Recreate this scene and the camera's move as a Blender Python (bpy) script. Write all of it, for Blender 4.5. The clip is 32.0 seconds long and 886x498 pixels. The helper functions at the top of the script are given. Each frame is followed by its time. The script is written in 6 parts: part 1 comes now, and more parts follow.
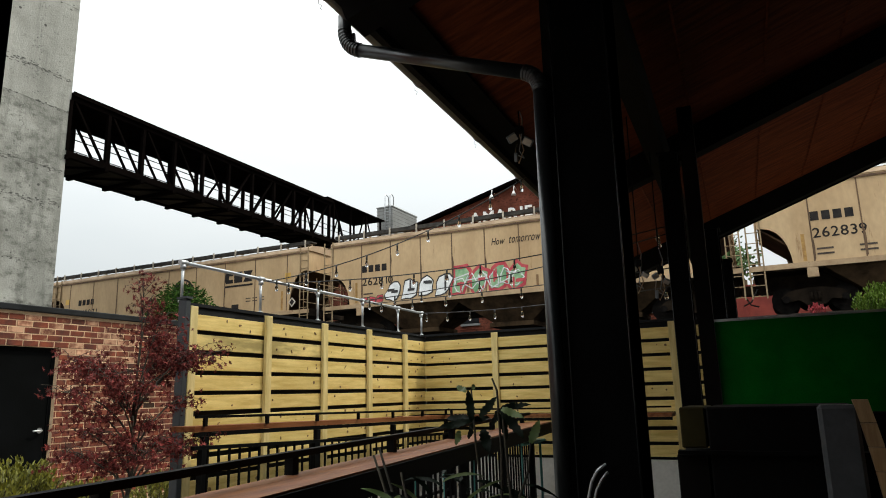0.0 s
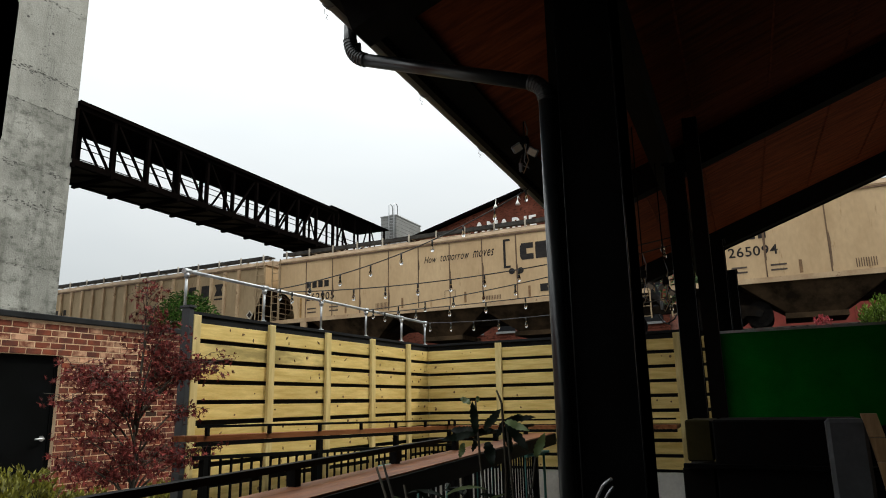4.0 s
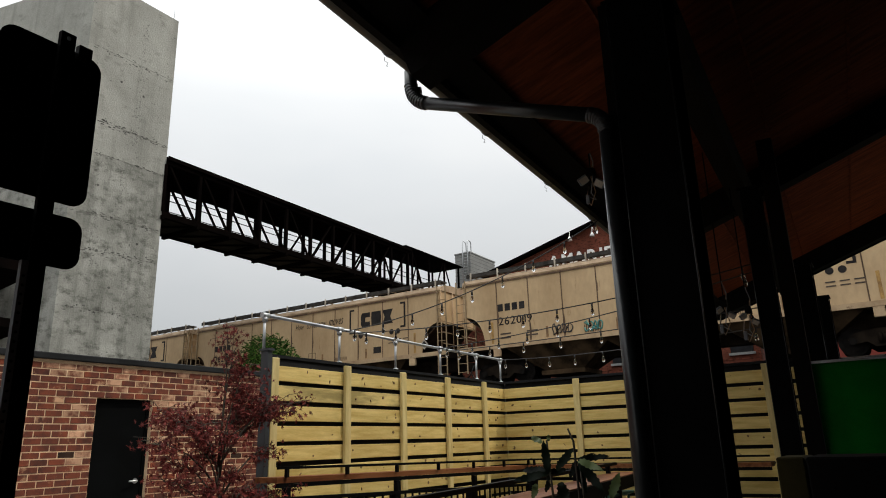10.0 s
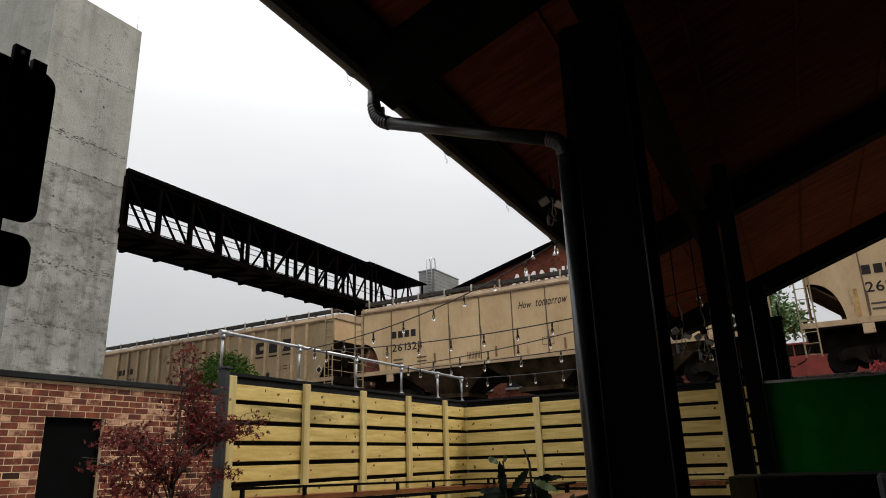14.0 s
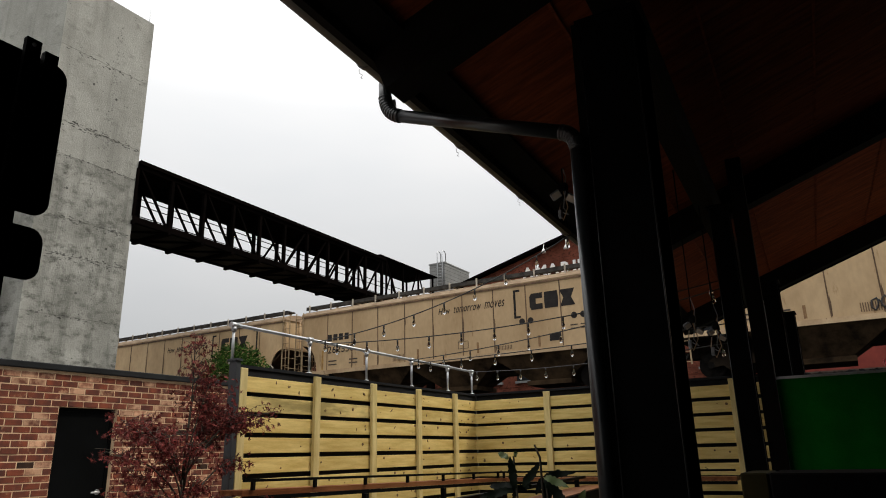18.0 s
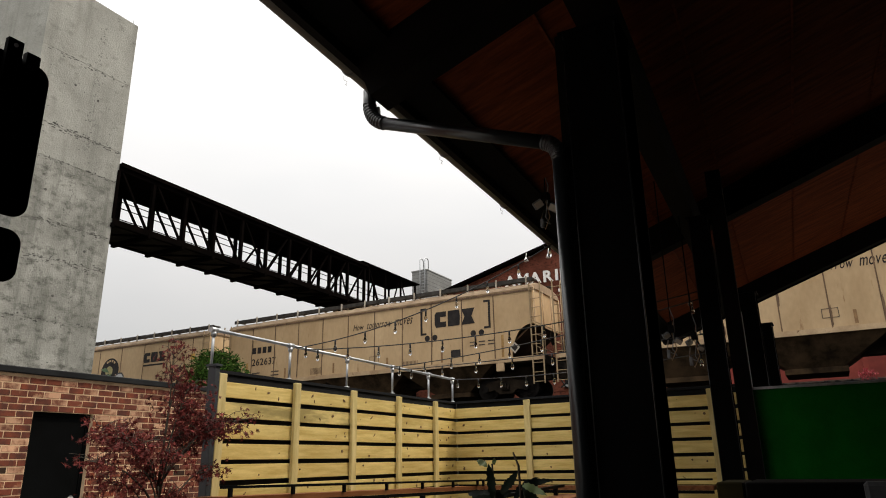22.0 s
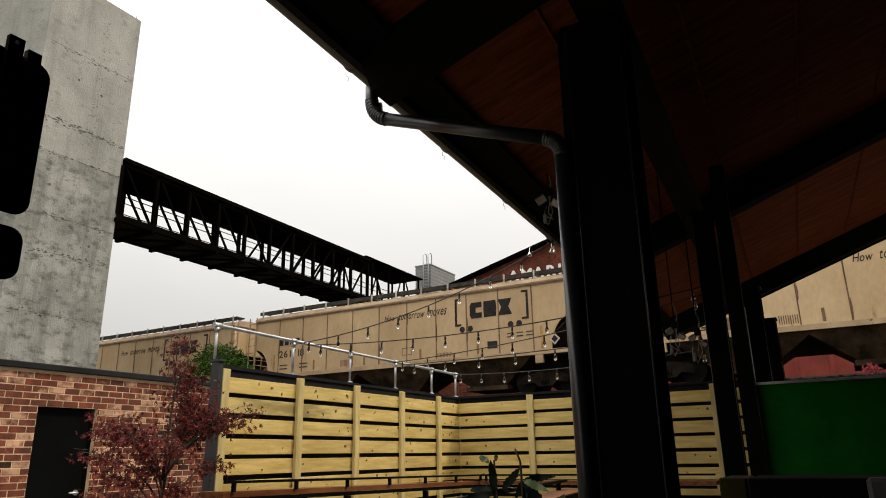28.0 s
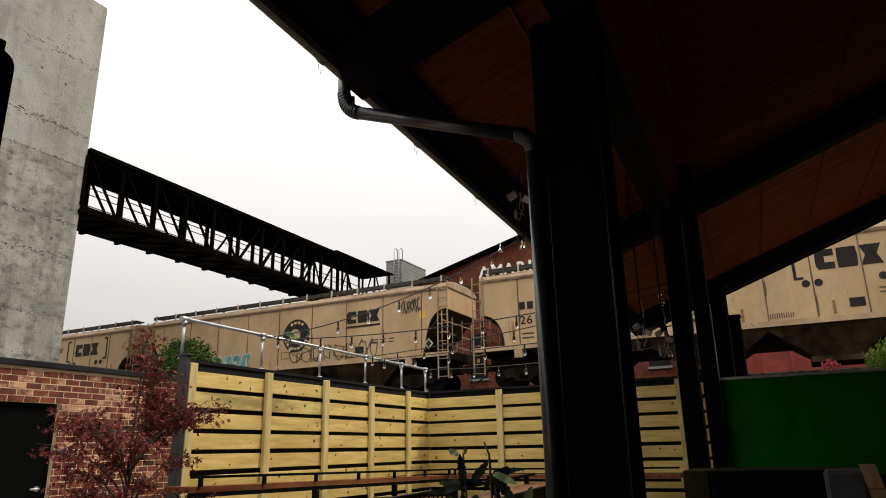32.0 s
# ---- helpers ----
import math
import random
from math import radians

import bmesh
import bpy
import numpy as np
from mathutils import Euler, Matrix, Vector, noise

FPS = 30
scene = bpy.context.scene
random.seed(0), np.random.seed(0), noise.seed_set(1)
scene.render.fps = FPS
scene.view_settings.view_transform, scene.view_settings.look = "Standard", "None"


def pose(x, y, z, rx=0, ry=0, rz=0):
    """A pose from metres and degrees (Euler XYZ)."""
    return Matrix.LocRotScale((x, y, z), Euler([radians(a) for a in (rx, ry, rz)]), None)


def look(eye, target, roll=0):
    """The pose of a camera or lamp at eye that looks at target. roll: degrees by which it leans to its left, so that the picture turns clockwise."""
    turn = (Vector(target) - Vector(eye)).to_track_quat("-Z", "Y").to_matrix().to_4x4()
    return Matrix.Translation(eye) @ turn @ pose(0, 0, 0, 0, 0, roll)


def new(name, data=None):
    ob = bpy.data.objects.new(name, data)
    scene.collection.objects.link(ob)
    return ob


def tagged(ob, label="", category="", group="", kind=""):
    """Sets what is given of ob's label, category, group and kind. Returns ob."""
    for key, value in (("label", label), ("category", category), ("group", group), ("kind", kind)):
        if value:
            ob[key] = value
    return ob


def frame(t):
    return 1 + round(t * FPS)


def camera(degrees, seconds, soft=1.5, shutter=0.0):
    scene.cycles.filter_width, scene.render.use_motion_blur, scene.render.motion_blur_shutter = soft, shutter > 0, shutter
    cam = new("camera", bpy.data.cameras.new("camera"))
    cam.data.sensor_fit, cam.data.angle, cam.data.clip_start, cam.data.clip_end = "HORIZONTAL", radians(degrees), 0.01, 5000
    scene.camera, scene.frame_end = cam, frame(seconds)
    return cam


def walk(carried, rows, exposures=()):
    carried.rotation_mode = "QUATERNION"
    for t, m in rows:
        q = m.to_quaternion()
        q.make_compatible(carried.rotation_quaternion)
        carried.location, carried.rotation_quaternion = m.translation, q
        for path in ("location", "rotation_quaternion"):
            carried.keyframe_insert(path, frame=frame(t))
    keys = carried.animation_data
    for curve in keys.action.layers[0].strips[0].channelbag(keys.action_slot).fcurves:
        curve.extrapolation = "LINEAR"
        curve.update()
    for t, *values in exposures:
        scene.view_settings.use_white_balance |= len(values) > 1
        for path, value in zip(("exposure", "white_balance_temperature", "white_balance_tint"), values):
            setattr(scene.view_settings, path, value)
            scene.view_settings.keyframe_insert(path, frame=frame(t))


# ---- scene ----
cam = camera(66.0, 32.0, soft=1.0)
# seconds, x, y, z, yaw, pitch, roll
PATH = [
    (0, -0.059, -0.033, 1.322, 26.2, 12.00, 1.42),
    (0.5, -0.096, -0.007, 1.329, 23.91, 14.79, 2.24),
    (1, -0.081, -0.032, 1.341, 25.73, 14.66, 0.87),
    (1.5, -0.075, -0.026, 1.334, 27.65, 15.24, 0.45),
    (2, -0.074, -0.025, 1.336, 29.41, 15.02, 0.72),
    (2.5, -0.068, -0.023, 1.338, 29.39, 14.80, 0.73),
    (4.5, -0.072, -0.013, 1.325, 25.92, 12.49, 1.12),
    (5, -0.050, 0.010, 1.320, 27.32, 13.08, 1.25),
    (5.5, -0.086, 0.010, 1.329, 32.97, 13.16, 2.25),
    (6, -0.044, 0.011, 1.353, 31.43, 15.41, 2.11),
    (6.5, -0.037, 0.012, 1.353, 33.00, 15.61, 3.12),
    (7, -0.044, 0.020, 1.354, 33.19, 16.09, 3.19),
    (7.5, -0.044, 0.015, 1.355, 33.17, 16.42, 2.11),
    (8, -0.044, 0.018, 1.345, 32.53, 15.38, 1.46),
    (8.5, -0.033, 0.017, 1.338, 31.61, 14.41, 2.24),
    (9, -0.026, 0.009, 1.343, 32.04, 15.28, 2.08),
    (9.5, -0.019, -0.004, 1.330, 32.51, 16.05, 1.41),
    (10, -0.021, -0.002, 1.334, 33.06, 16.00, 1.68),
    (10.5, -0.008, -0.010, 1.332, 31.54, 16.16, 1.79),
    (11, -0.005, -0.006, 1.341, 31.87, 16.68, 1.51),
    (11.5, -0.004, -0.012, 1.341, 31.78, 16.97, 1.15),
    (12, 0.004, -0.010, 1.335, 30.61, 16.58, 1.28),
    (12.5, 0.002, 0.001, 1.346, 30.48, 16.68, 1.60),
    (13, 0.001, -0.000, 1.342, 30.27, 17.39, 1.53),
    (13.5, 0.007, -0.002, 1.344, 29.94, 17.48, 1.63),
    (15.5, 0.011, -0.021, 1.345, 31.52, 16.60, 3.28),
    (16, 0.005, -0.009, 1.353, 33.91, 17.37, 1.16),
    (16.5, 0.019, -0.016, 1.339, 34.50, 16.57, 0.59),
    (17, 0.012, 0.009, 1.351, 32.36, 16.82, 2.88),
    (17.5, 0.006, 0.004, 1.349, 31.10, 17.12, 2.58),
    (18, -0.000, 0.005, 1.354, 30.77, 16.76, 1.35),
    (18.5, -0.006, 0.004, 1.350, 30.57, 15.86, 1.40),
    (19, -0.002, -0.001, 1.349, 29.98, 16.71, 1.37),
    (19.5, 0.004, -0.002, 1.348, 29.86, 16.64, 1.41),
    (20, 0.008, -0.008, 1.343, 29.62, 16.23, 1.49),
    (20.5, 0.004, -0.007, 1.346, 29.81, 16.26, 1.03),
    (21, 0.006, -0.007, 1.352, 29.61, 17.18, 0.61),
    (21.5, 0.014, -0.005, 1.349, 28.25, 17.10, 1.20),
    (22, 0.011, -0.004, 1.350, 29.17, 17.35, 1.01),
    (22.5, 0.011, -0.000, 1.350, 28.93, 17.00, 0.83),
    (23, 0.014, -0.009, 1.345, 29.56, 17.23, 0.39),
    (23.5, 0.013, -0.003, 1.348, 28.84, 16.78, 1.32),
    (24, 0.015, -0.009, 1.346, 29.23, 16.74, 1.29),
    (24.5, 0.016, -0.003, 1.347, 28.44, 16.51, 1.41),
    (25, 0.013, -0.007, 1.348, 29.06, 16.58, 1.16),
    (25.5, 0.016, -0.004, 1.345, 28.56, 16.24, 1.36),
    (27.5, 0.020, -0.008, 1.346, 28.64, 15.88, 1.03),
    (28, 0.017, -0.001, 1.359, 29.45, 16.90, 0.95),
    (28.5, 0.018, -0.016, 1.347, 32.31, 17.31, 0.87),
    (29, 0.011, -0.020, 1.343, 31.32, 16.98, 0.53),
    (29.5, 0.015, -0.015, 1.341, 29.61, 16.70, 0.81),
    (30, 0.012, -0.012, 1.347, 29.68, 16.73, 1.29),
    (30.5, 0.013, -0.017, 1.347, 29.43, 16.23, 0.81),
    (31, 0.021, -0.016, 1.345, 27.76, 16.11, 1.20),
    (31.5, 0.020, -0.008, 1.347, 27.36, 16.24, 1.10),
    (32, 0.020, -0.011, 1.351, 26.96, 16.48, 1.13),
]
walk(cam, [(t, pose(x, y, z, 90 + pitch, roll, yaw)) for t, x, y, z, yaw, pitch, roll in PATH],
     exposures=[(0, 0.72, 6500, 5), (1, 0.55, 6500, 5), (2, 0.38, 6500, 5), (2.5, 0.38, 6500, 5), (5, 0.62, 6500, 6), (6, 0.36, 6500, 6), (9, 0.30, 6550, 8), (11, 0.27, 6600, 9), (13, 0.28, 6650, 10),
                (16, 0.23, 6650, 10), (19, 0.34, 6750, 10), (22, 0.46, 6900, 11), (25, 0.53, 7050, 11), (28, 0.55, 7080, 11), (29, 0.46, 7080, 11), (30, 0.52, 7090, 12), (32, 0.56, 7100, 12)])

# ---- overcast sky and a veiled sun ----
SUN_ELEVATION, SUN_AZIMUTH = radians(52), radians(56)
world = bpy.data.worlds.new("world")
scene.world = world
world.use_nodes = True
wn, wl = world.node_tree.nodes, world.node_tree.links
wn.clear()
w_out = wn.new("ShaderNodeOutputWorld")
w_bg = wn.new("ShaderNodeBackground")
w_sky = wn.new("ShaderNodeTexSky")
w_sky.sky_type = "NISHITA"
w_sky.sun_disc = False
w_sky.sun_elevation, w_sky.sun_rotation = SUN_ELEVATION, SUN_AZIMUTH
w_sky.dust_density = 4.0
w_gain = wn.new("ShaderNodeMixRGB")
w_gain.blend_type, w_gain.inputs[0].default_value = "MULTIPLY", 1.0
w_gain.inputs[2].default_value = (0.1, 0.1, 0.1, 1)
w_coord = wn.new("ShaderNodeTexCoord")
w_map = wn.new("ShaderNodeMapping")
w_map.inputs["Scale"].default_value = (1.2, 1.2, 3.5)
w_noise = wn.new("ShaderNodeTexNoise")
w_noise.inputs["Scale"].default_value, w_noise.inputs["Detail"].default_value = 1.3, 4.0
w_ramp = wn.new("ShaderNodeValToRGB")
w_ramp.color_ramp.elements[0].position, w_ramp.color_ramp.elements[1].position = 0.3, 0.62
w_ramp.color_ramp.elements[0].color = (0.88, 0.905, 0.925, 1)
w_ramp.color_ramp.elements[1].color = (1.0, 1.0, 1.0, 1)
# an overcast sky is dimmest at the horizon and brightest overhead
w_split = wn.new("ShaderNodeSeparateXYZ")
w_rise = wn.new("ShaderNodeValToRGB")
for at, value in ((0.12, 0.48), (0.22, 0.57), (0.33, 0.70), (0.47, 0.86)):
    w_rise.color_ramp.elements.new(at).color = (value * 0.985, value, value * 1.02, 1)
w_rise.color_ramp.elements[0].color = (0.38, 0.395, 0.415, 1)
w_rise.color_ramp.elements[-1].color = (2.55, 2.55, 2.55, 1)
w_cloud = wn.new("ShaderNodeMixRGB")
w_cloud.blend_type, w_cloud.inputs[0].default_value = "MULTIPLY", 1.0
w_mix = wn.new("ShaderNodeMixRGB")
w_mix.inputs[0].default_value = 0.92
wl.new(w_coord.outputs["Generated"], w_map.inputs["Vector"])
wl.new(w_map.outputs[0], w_noise.inputs["Vector"])
wl.new(w_noise.outputs["Fac"], w_ramp.inputs[0])
wl.new(w_sky.outputs[0], w_gain.inputs[1])
wl.new(w_gain.outputs[0], w_mix.inputs[1])
wl.new(w_coord.outputs["Generated"], w_split.inputs[0])
wl.new(w_split.outputs["Z"], w_rise.inputs[0])
wl.new(w_rise.outputs[0], w_cloud.inputs[1])
wl.new(w_ramp.outputs[0], w_cloud.inputs[2])
wl.new(w_cloud.outputs[0], w_mix.inputs[2])
wl.new(w_mix.outputs[0], w_bg.inputs[0])
w_bg.inputs[1].default_value = 1.0
wl.new(w_bg.outputs[0], w_out.inputs[0])

sun_data = bpy.data.lights.new("sun", "SUN")
sun_data.energy, sun_data.angle, sun_data.color = 1.35, radians(3.5), (1.0, 0.91, 0.78)
sun = new("sun", sun_data)
sun_dir = Vector((math.sin(SUN_AZIMUTH) * math.cos(SUN_ELEVATION), math.cos(SUN_AZIMUTH) * math.cos(SUN_ELEVATION), math.sin(SUN_ELEVATION)))
sun.matrix_world = look(sun_dir * 60, (0, 0, 0))

# ---- materials ----
def mat(name, dark, light, scale=3.0, rough=0.7, metal=0.0, bump=0.15, grain=40.0, stretch=(1, 1, 1), vary=0.12, lo=0.35, hi=0.65, island=False,
        spots=None, spot_scale=1.0, spot_at=0.62, spec=0.5, bump_dist=0.01, spot_stretch=None):
    """Two-scale procedural surface: broad stains between two colours, fine grain, an optional third stain colour, and a change of tone per piece."""
    m = bpy.data.materials.new(name)
    m.use_nodes = True
    n, l = m.node_tree.nodes, m.node_tree.links
    b = n["Principled BSDF"]
    co = n.new("ShaderNodeTexCoord")
    mp = n.new("ShaderNodeMapping")
    mp.inputs["Scale"].default_value = stretch
    l.new(co.outputs["Object"], mp.inputs["Vector"])
    info = n.new("ShaderNodeObjectInfo")
    geo = n.new("ShaderNodeNewGeometry")
    rnd = geo.outputs["Random Per Island"] if island else info.outputs["Random"]
    off = n.new("ShaderNodeVectorMath")
    off.operation = "MULTIPLY_ADD"
    off.inputs[1].default_value = (7.0, 13.0, 5.0)
    l.new(rnd, off.inputs[0])
    l.new(mp.outputs[0], off.inputs[2])
    big = n.new("ShaderNodeTexNoise")
    big.inputs["Scale"].default_value, big.inputs["Detail"].default_value, big.inputs["Roughness"].default_value = scale, 5.0, 0.6
    l.new(off.outputs[0], big.inputs["Vector"])
    ramp = n.new("ShaderNodeValToRGB")
    ramp.color_ramp.elements[0].position, ramp.color_ramp.elements[1].position = lo, hi
    ramp.color_ramp.elements[0].color, ramp.color_ramp.elements[1].color = (*dark, 1), (*light, 1)
    l.new(big.outputs["Fac"], ramp.inputs[0])
    colour = ramp.outputs[0]
    fine = n.new("ShaderNodeTexNoise")
    fine.inputs["Scale"].default_value, fine.inputs["Detail"].default_value = grain, 3.0
    l.new(off.outputs[0], fine.inputs["Vector"])
    if spots:
        third = n.new("ShaderNodeTexNoise")
        third.inputs["Scale"].default_value, third.inputs["Detail"].default_value, third.inputs["Roughness"].default_value = spot_scale, 6.0, 0.7
        if spot_stretch:
            own = n.new("ShaderNodeMapping")
            own.inputs["Scale"].default_value = spot_stretch
            l.new(co.outputs["Object"], own.inputs["Vector"])
            l.new(own.outputs[0], third.inputs["Vector"])
        else:
            l.new(off.outputs[0], third.inputs["Vector"])
        cut = n.new("ShaderNodeValToRGB")
        cut.color_ramp.elements[0].position, cut.color_ramp.elements[1].position = spot_at, spot_at + 0.08
        l.new(third.outputs["Fac"], cut.inputs[0])
        mx = n.new("ShaderNodeMixRGB")
        mx.inputs[2].default_value = (*spots, 1)
        l.new(cut.outputs[0], mx.inputs[0])
        l.new(colour, mx.inputs[1])
        colour = mx.outputs[0]
    tone = n.new("ShaderNodeMath")
    tone.operation = "MULTIPLY_ADD"
    tone.inputs[1].default_value, tone.inputs[2].default_value = 2 * vary, 1 - vary
    l.new(rnd, tone.inputs[0])
    speck = n.new("ShaderNodeMath")
    speck.operation = "MULTIPLY_ADD"
    speck.inputs[1].default_value, speck.inputs[2].default_value = 0.3, 0.85
    l.new(fine.outputs["Fac"], speck.inputs[0])
    both = n.new("ShaderNodeMath")
    both.operation = "MULTIPLY"
    l.new(tone.outputs[0], both.inputs[0])
    l.new(speck.outputs[0], both.inputs[1])
    vm = n.new("ShaderNodeVectorMath")
    vm.operation = "SCALE"
    l.new(colour, vm.inputs[0])
    l.new(both.outputs[0], vm.inputs["Scale"])
    l.new(vm.outputs[0], b.inputs["Base Color"])
    b.inputs["Roughness"].default_value, b.inputs["Metallic"].default_value = rough, metal
    b.inputs["Specular IOR Level"].default_value = spec
    if bump:
        bp = n.new("ShaderNodeBump")
        bp.inputs["Strength"].default_value, bp.inputs["Distance"].default_value = bump, bump_dist
        l.new(fine.outputs["Fac"], bp.inputs["Height"])
        l.new(bp.outputs[0], b.inputs["Normal"])
    return m


M_CAR = mat("tan_car_paint", (0.385, 0.258, 0.137), (0.53, 0.378, 0.218), 0.55, 0.6, 0, 0.05, 9, (1.0, 1, 0.45), 0.11, 0.3, 0.7,
            spots=(0.26, 0.155, 0.075), spot_scale=1.5, spot_at=0.63, spec=0.25, spot_stretch=(2.4, 1, 0.35))
M_CARDULL = mat("dull_olive_tan_car_paint", (0.24, 0.172, 0.098), (0.36, 0.268, 0.162), 0.7, 0.7, 0, 0.05, 9, (1.0, 1, 0.4), 0.06, 0.3, 0.7,
                spots=(0.17, 0.11, 0.06), spot_scale=1.5, spot_at=0.6, spec=0.2, spot_stretch=(2.4, 1, 0.35))
M_CARTOP = mat("pale_car_roof", (0.26, 0.18, 0.115), (0.40, 0.295, 0.195), 1.5, 0.75, 0, 0.06, 20, (1, 1, 0.5), 0.08, spec=0.2)
M_SILL = mat("dusty_tan_sill", (0.32, 0.215, 0.125), (0.48, 0.35, 0.215), 1.5, 0.7, 0, 0.06, 20, vary=0.08, spots=(0.16, 0.095, 0.05), spot_scale=3.0, spot_at=0.6, spec=0.2)
M_SEAM = mat("rusty_seam", (0.06, 0.033, 0.017), (0.17, 0.10, 0.055), 2.5, 0.8, 0, 0.1, 30, (1, 1, 0.4))
# next three: the shade below the car bodies is put into the colour
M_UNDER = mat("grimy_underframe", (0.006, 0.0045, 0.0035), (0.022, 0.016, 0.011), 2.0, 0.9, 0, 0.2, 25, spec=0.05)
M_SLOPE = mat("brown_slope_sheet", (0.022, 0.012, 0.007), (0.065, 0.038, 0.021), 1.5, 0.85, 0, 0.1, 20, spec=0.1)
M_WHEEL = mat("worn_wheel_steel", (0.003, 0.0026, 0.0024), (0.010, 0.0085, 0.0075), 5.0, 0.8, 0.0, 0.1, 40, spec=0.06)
M_GRATE = mat("grey_running_board", (0.022, 0.02, 0.018), (0.06, 0.054, 0.048), 4.0, 0.8, 0.0, 0.1, 40, spec=0.15)
M_BRACKET = mat("pale_bracket", (0.30, 0.26, 0.21), (0.48, 0.43, 0.36), 4.0, 0.7, spec=0.2)
M_INK = mat("dark_lettering", (0.014, 0.012, 0.012), (0.028, 0.024, 0.022), 4.0, 0.7, 0, 0, 30, spec=0.15)
M_INKBROWN = mat("faded_brown_lettering", (0.035, 0.023, 0.016), (0.065, 0.045, 0.032), 4.0, 0.7, 0, 0, 30)
M_YELLOW = mat("ochre_reflector", (0.5, 0.28, 0.04), (0.62, 0.38, 0.08), 4.0, 0.6)
M_GOLD = mat("pale_gold_paint", (0.25, 0.22, 0.08), (0.38, 0.33, 0.14), 4.0, 0.6)
M_LEAFY = mat("green_emblem_paint", (0.05, 0.10, 0.04), (0.1, 0.17, 0.07), 4.0, 0.6)
G_WHITE = mat("white_spray", (0.62, 0.64, 0.65), (0.8, 0.8, 0.8), 3.0, 0.6)
G_RED = mat("red_spray", (0.42, 0.03, 0.05), (0.55, 0.08, 0.09), 3.0, 0.6)
G_GREEN = mat("green_spray", (0.12, 0.30, 0.14), (0.34, 0.50, 0.30), 3.0, 0.6)
G_TEAL = mat("teal_spray", (0.03, 0.17, 0.155), (0.10, 0.29, 0.25), 3.0, 0.6)
G_GREY = mat("silver_spray", (0.33, 0.33, 0.35), (0.5, 0.5, 0.5), 3.0, 0.5)
G_BLACK = mat("black_spray", (0.015, 0.015, 0.017), (0.04, 0.035, 0.035), 3.0, 0.6)

M_PINE = mat("pale_treated_pine", (0.50, 0.35, 0.095), (0.68, 0.52, 0.19), 2.2, 0.65, 0, 0.12, 28, (1.0, 1.0, 9.0), 0.1,
             spots=(0.36, 0.25, 0.09), spot_scale=1.3, spot_at=0.68)
M_PINEX = mat("pale_treated_pine_cross", (0.50, 0.35, 0.095), (0.68, 0.52, 0.19), 2.2, 0.65, 0, 0.12, 28, (1.0, 1.0, 9.0), 0.1,
              spots=(0.36, 0.25, 0.09), spot_scale=1.3, spot_at=0.68)
M_PINEOLD = mat("stained_pine", (0.30, 0.23, 0.075), (0.64, 0.49, 0.18), 1.6, 0.7, 0, 0.12, 28, (1.0, 1.0, 5.0), 0.05, 0.40, 0.60,
                spots=(0.19, 0.15, 0.06), spot_scale=2.2, spot_at=0.60)
M_PINEV = mat("pine_post", (0.47, 0.355, 0.125), (0.64, 0.515, 0.235), 2.5, 0.65, 0, 0.1, 30, (8, 8, 1), 0.06)
M_KNOT = mat("dark_knot", (0.10, 0.055, 0.02), (0.2, 0.12, 0.05), 20, 0.7)
M_CHAR = mat("charcoal_paint", (0.005, 0.0056, 0.0064), (0.011, 0.012, 0.014), 3.0, 0.7, 0, 0.1, 30, spec=0.15)
M_SLATE = mat("slate_grey_paint", (0.012, 0.014, 0.017), (0.022, 0.026, 0.03), 3.0, 0.6, 0, 0.08, 30)
# both blacks sit below real paint, with the pavilion's crushed shade included
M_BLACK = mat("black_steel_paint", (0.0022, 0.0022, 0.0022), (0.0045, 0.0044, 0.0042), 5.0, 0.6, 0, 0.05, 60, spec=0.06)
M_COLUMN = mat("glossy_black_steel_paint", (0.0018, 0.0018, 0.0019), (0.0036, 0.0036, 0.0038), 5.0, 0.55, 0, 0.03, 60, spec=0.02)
M_PIPE = mat("dark_grey_downspout", (0.010, 0.012, 0.013), (0.020, 0.023, 0.025), 3.0, 0.3, 0.0, 0.04, 50, spec=0.6)
# paler than the downspout: light on the trough's underside is in the colour
M_GUTTER = mat("weathered_brown_gutter", (0.035, 0.029, 0.024), (0.075, 0.064, 0.054), 3.0, 0.4, 0.0, 0.05, 50, (1, 0.2, 1), spec=0.4)
M_GALV = mat("galvanised_conduit", (0.33, 0.345, 0.36), (0.52, 0.54, 0.55), 6.0, 0.45, 0.75, 0.05, 60)
M_SOFFIT = mat("red_brown_plywood_soffit", (0.075, 0.014, 0.004), (0.17, 0.038, 0.012), 2.0, 0.7, 0, 0.12, 16, (1.2, 9.0, 1.0), 0.06, spec=0.1)
# timber colour carries the deep shade under the roof
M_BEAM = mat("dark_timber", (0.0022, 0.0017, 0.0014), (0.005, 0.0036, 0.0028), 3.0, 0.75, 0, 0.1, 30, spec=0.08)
M_ROOFTOP = mat("metal_roofing", (0.07, 0.07, 0.07), (0.12, 0.12, 0.12), 2.0, 0.5, 0.4)


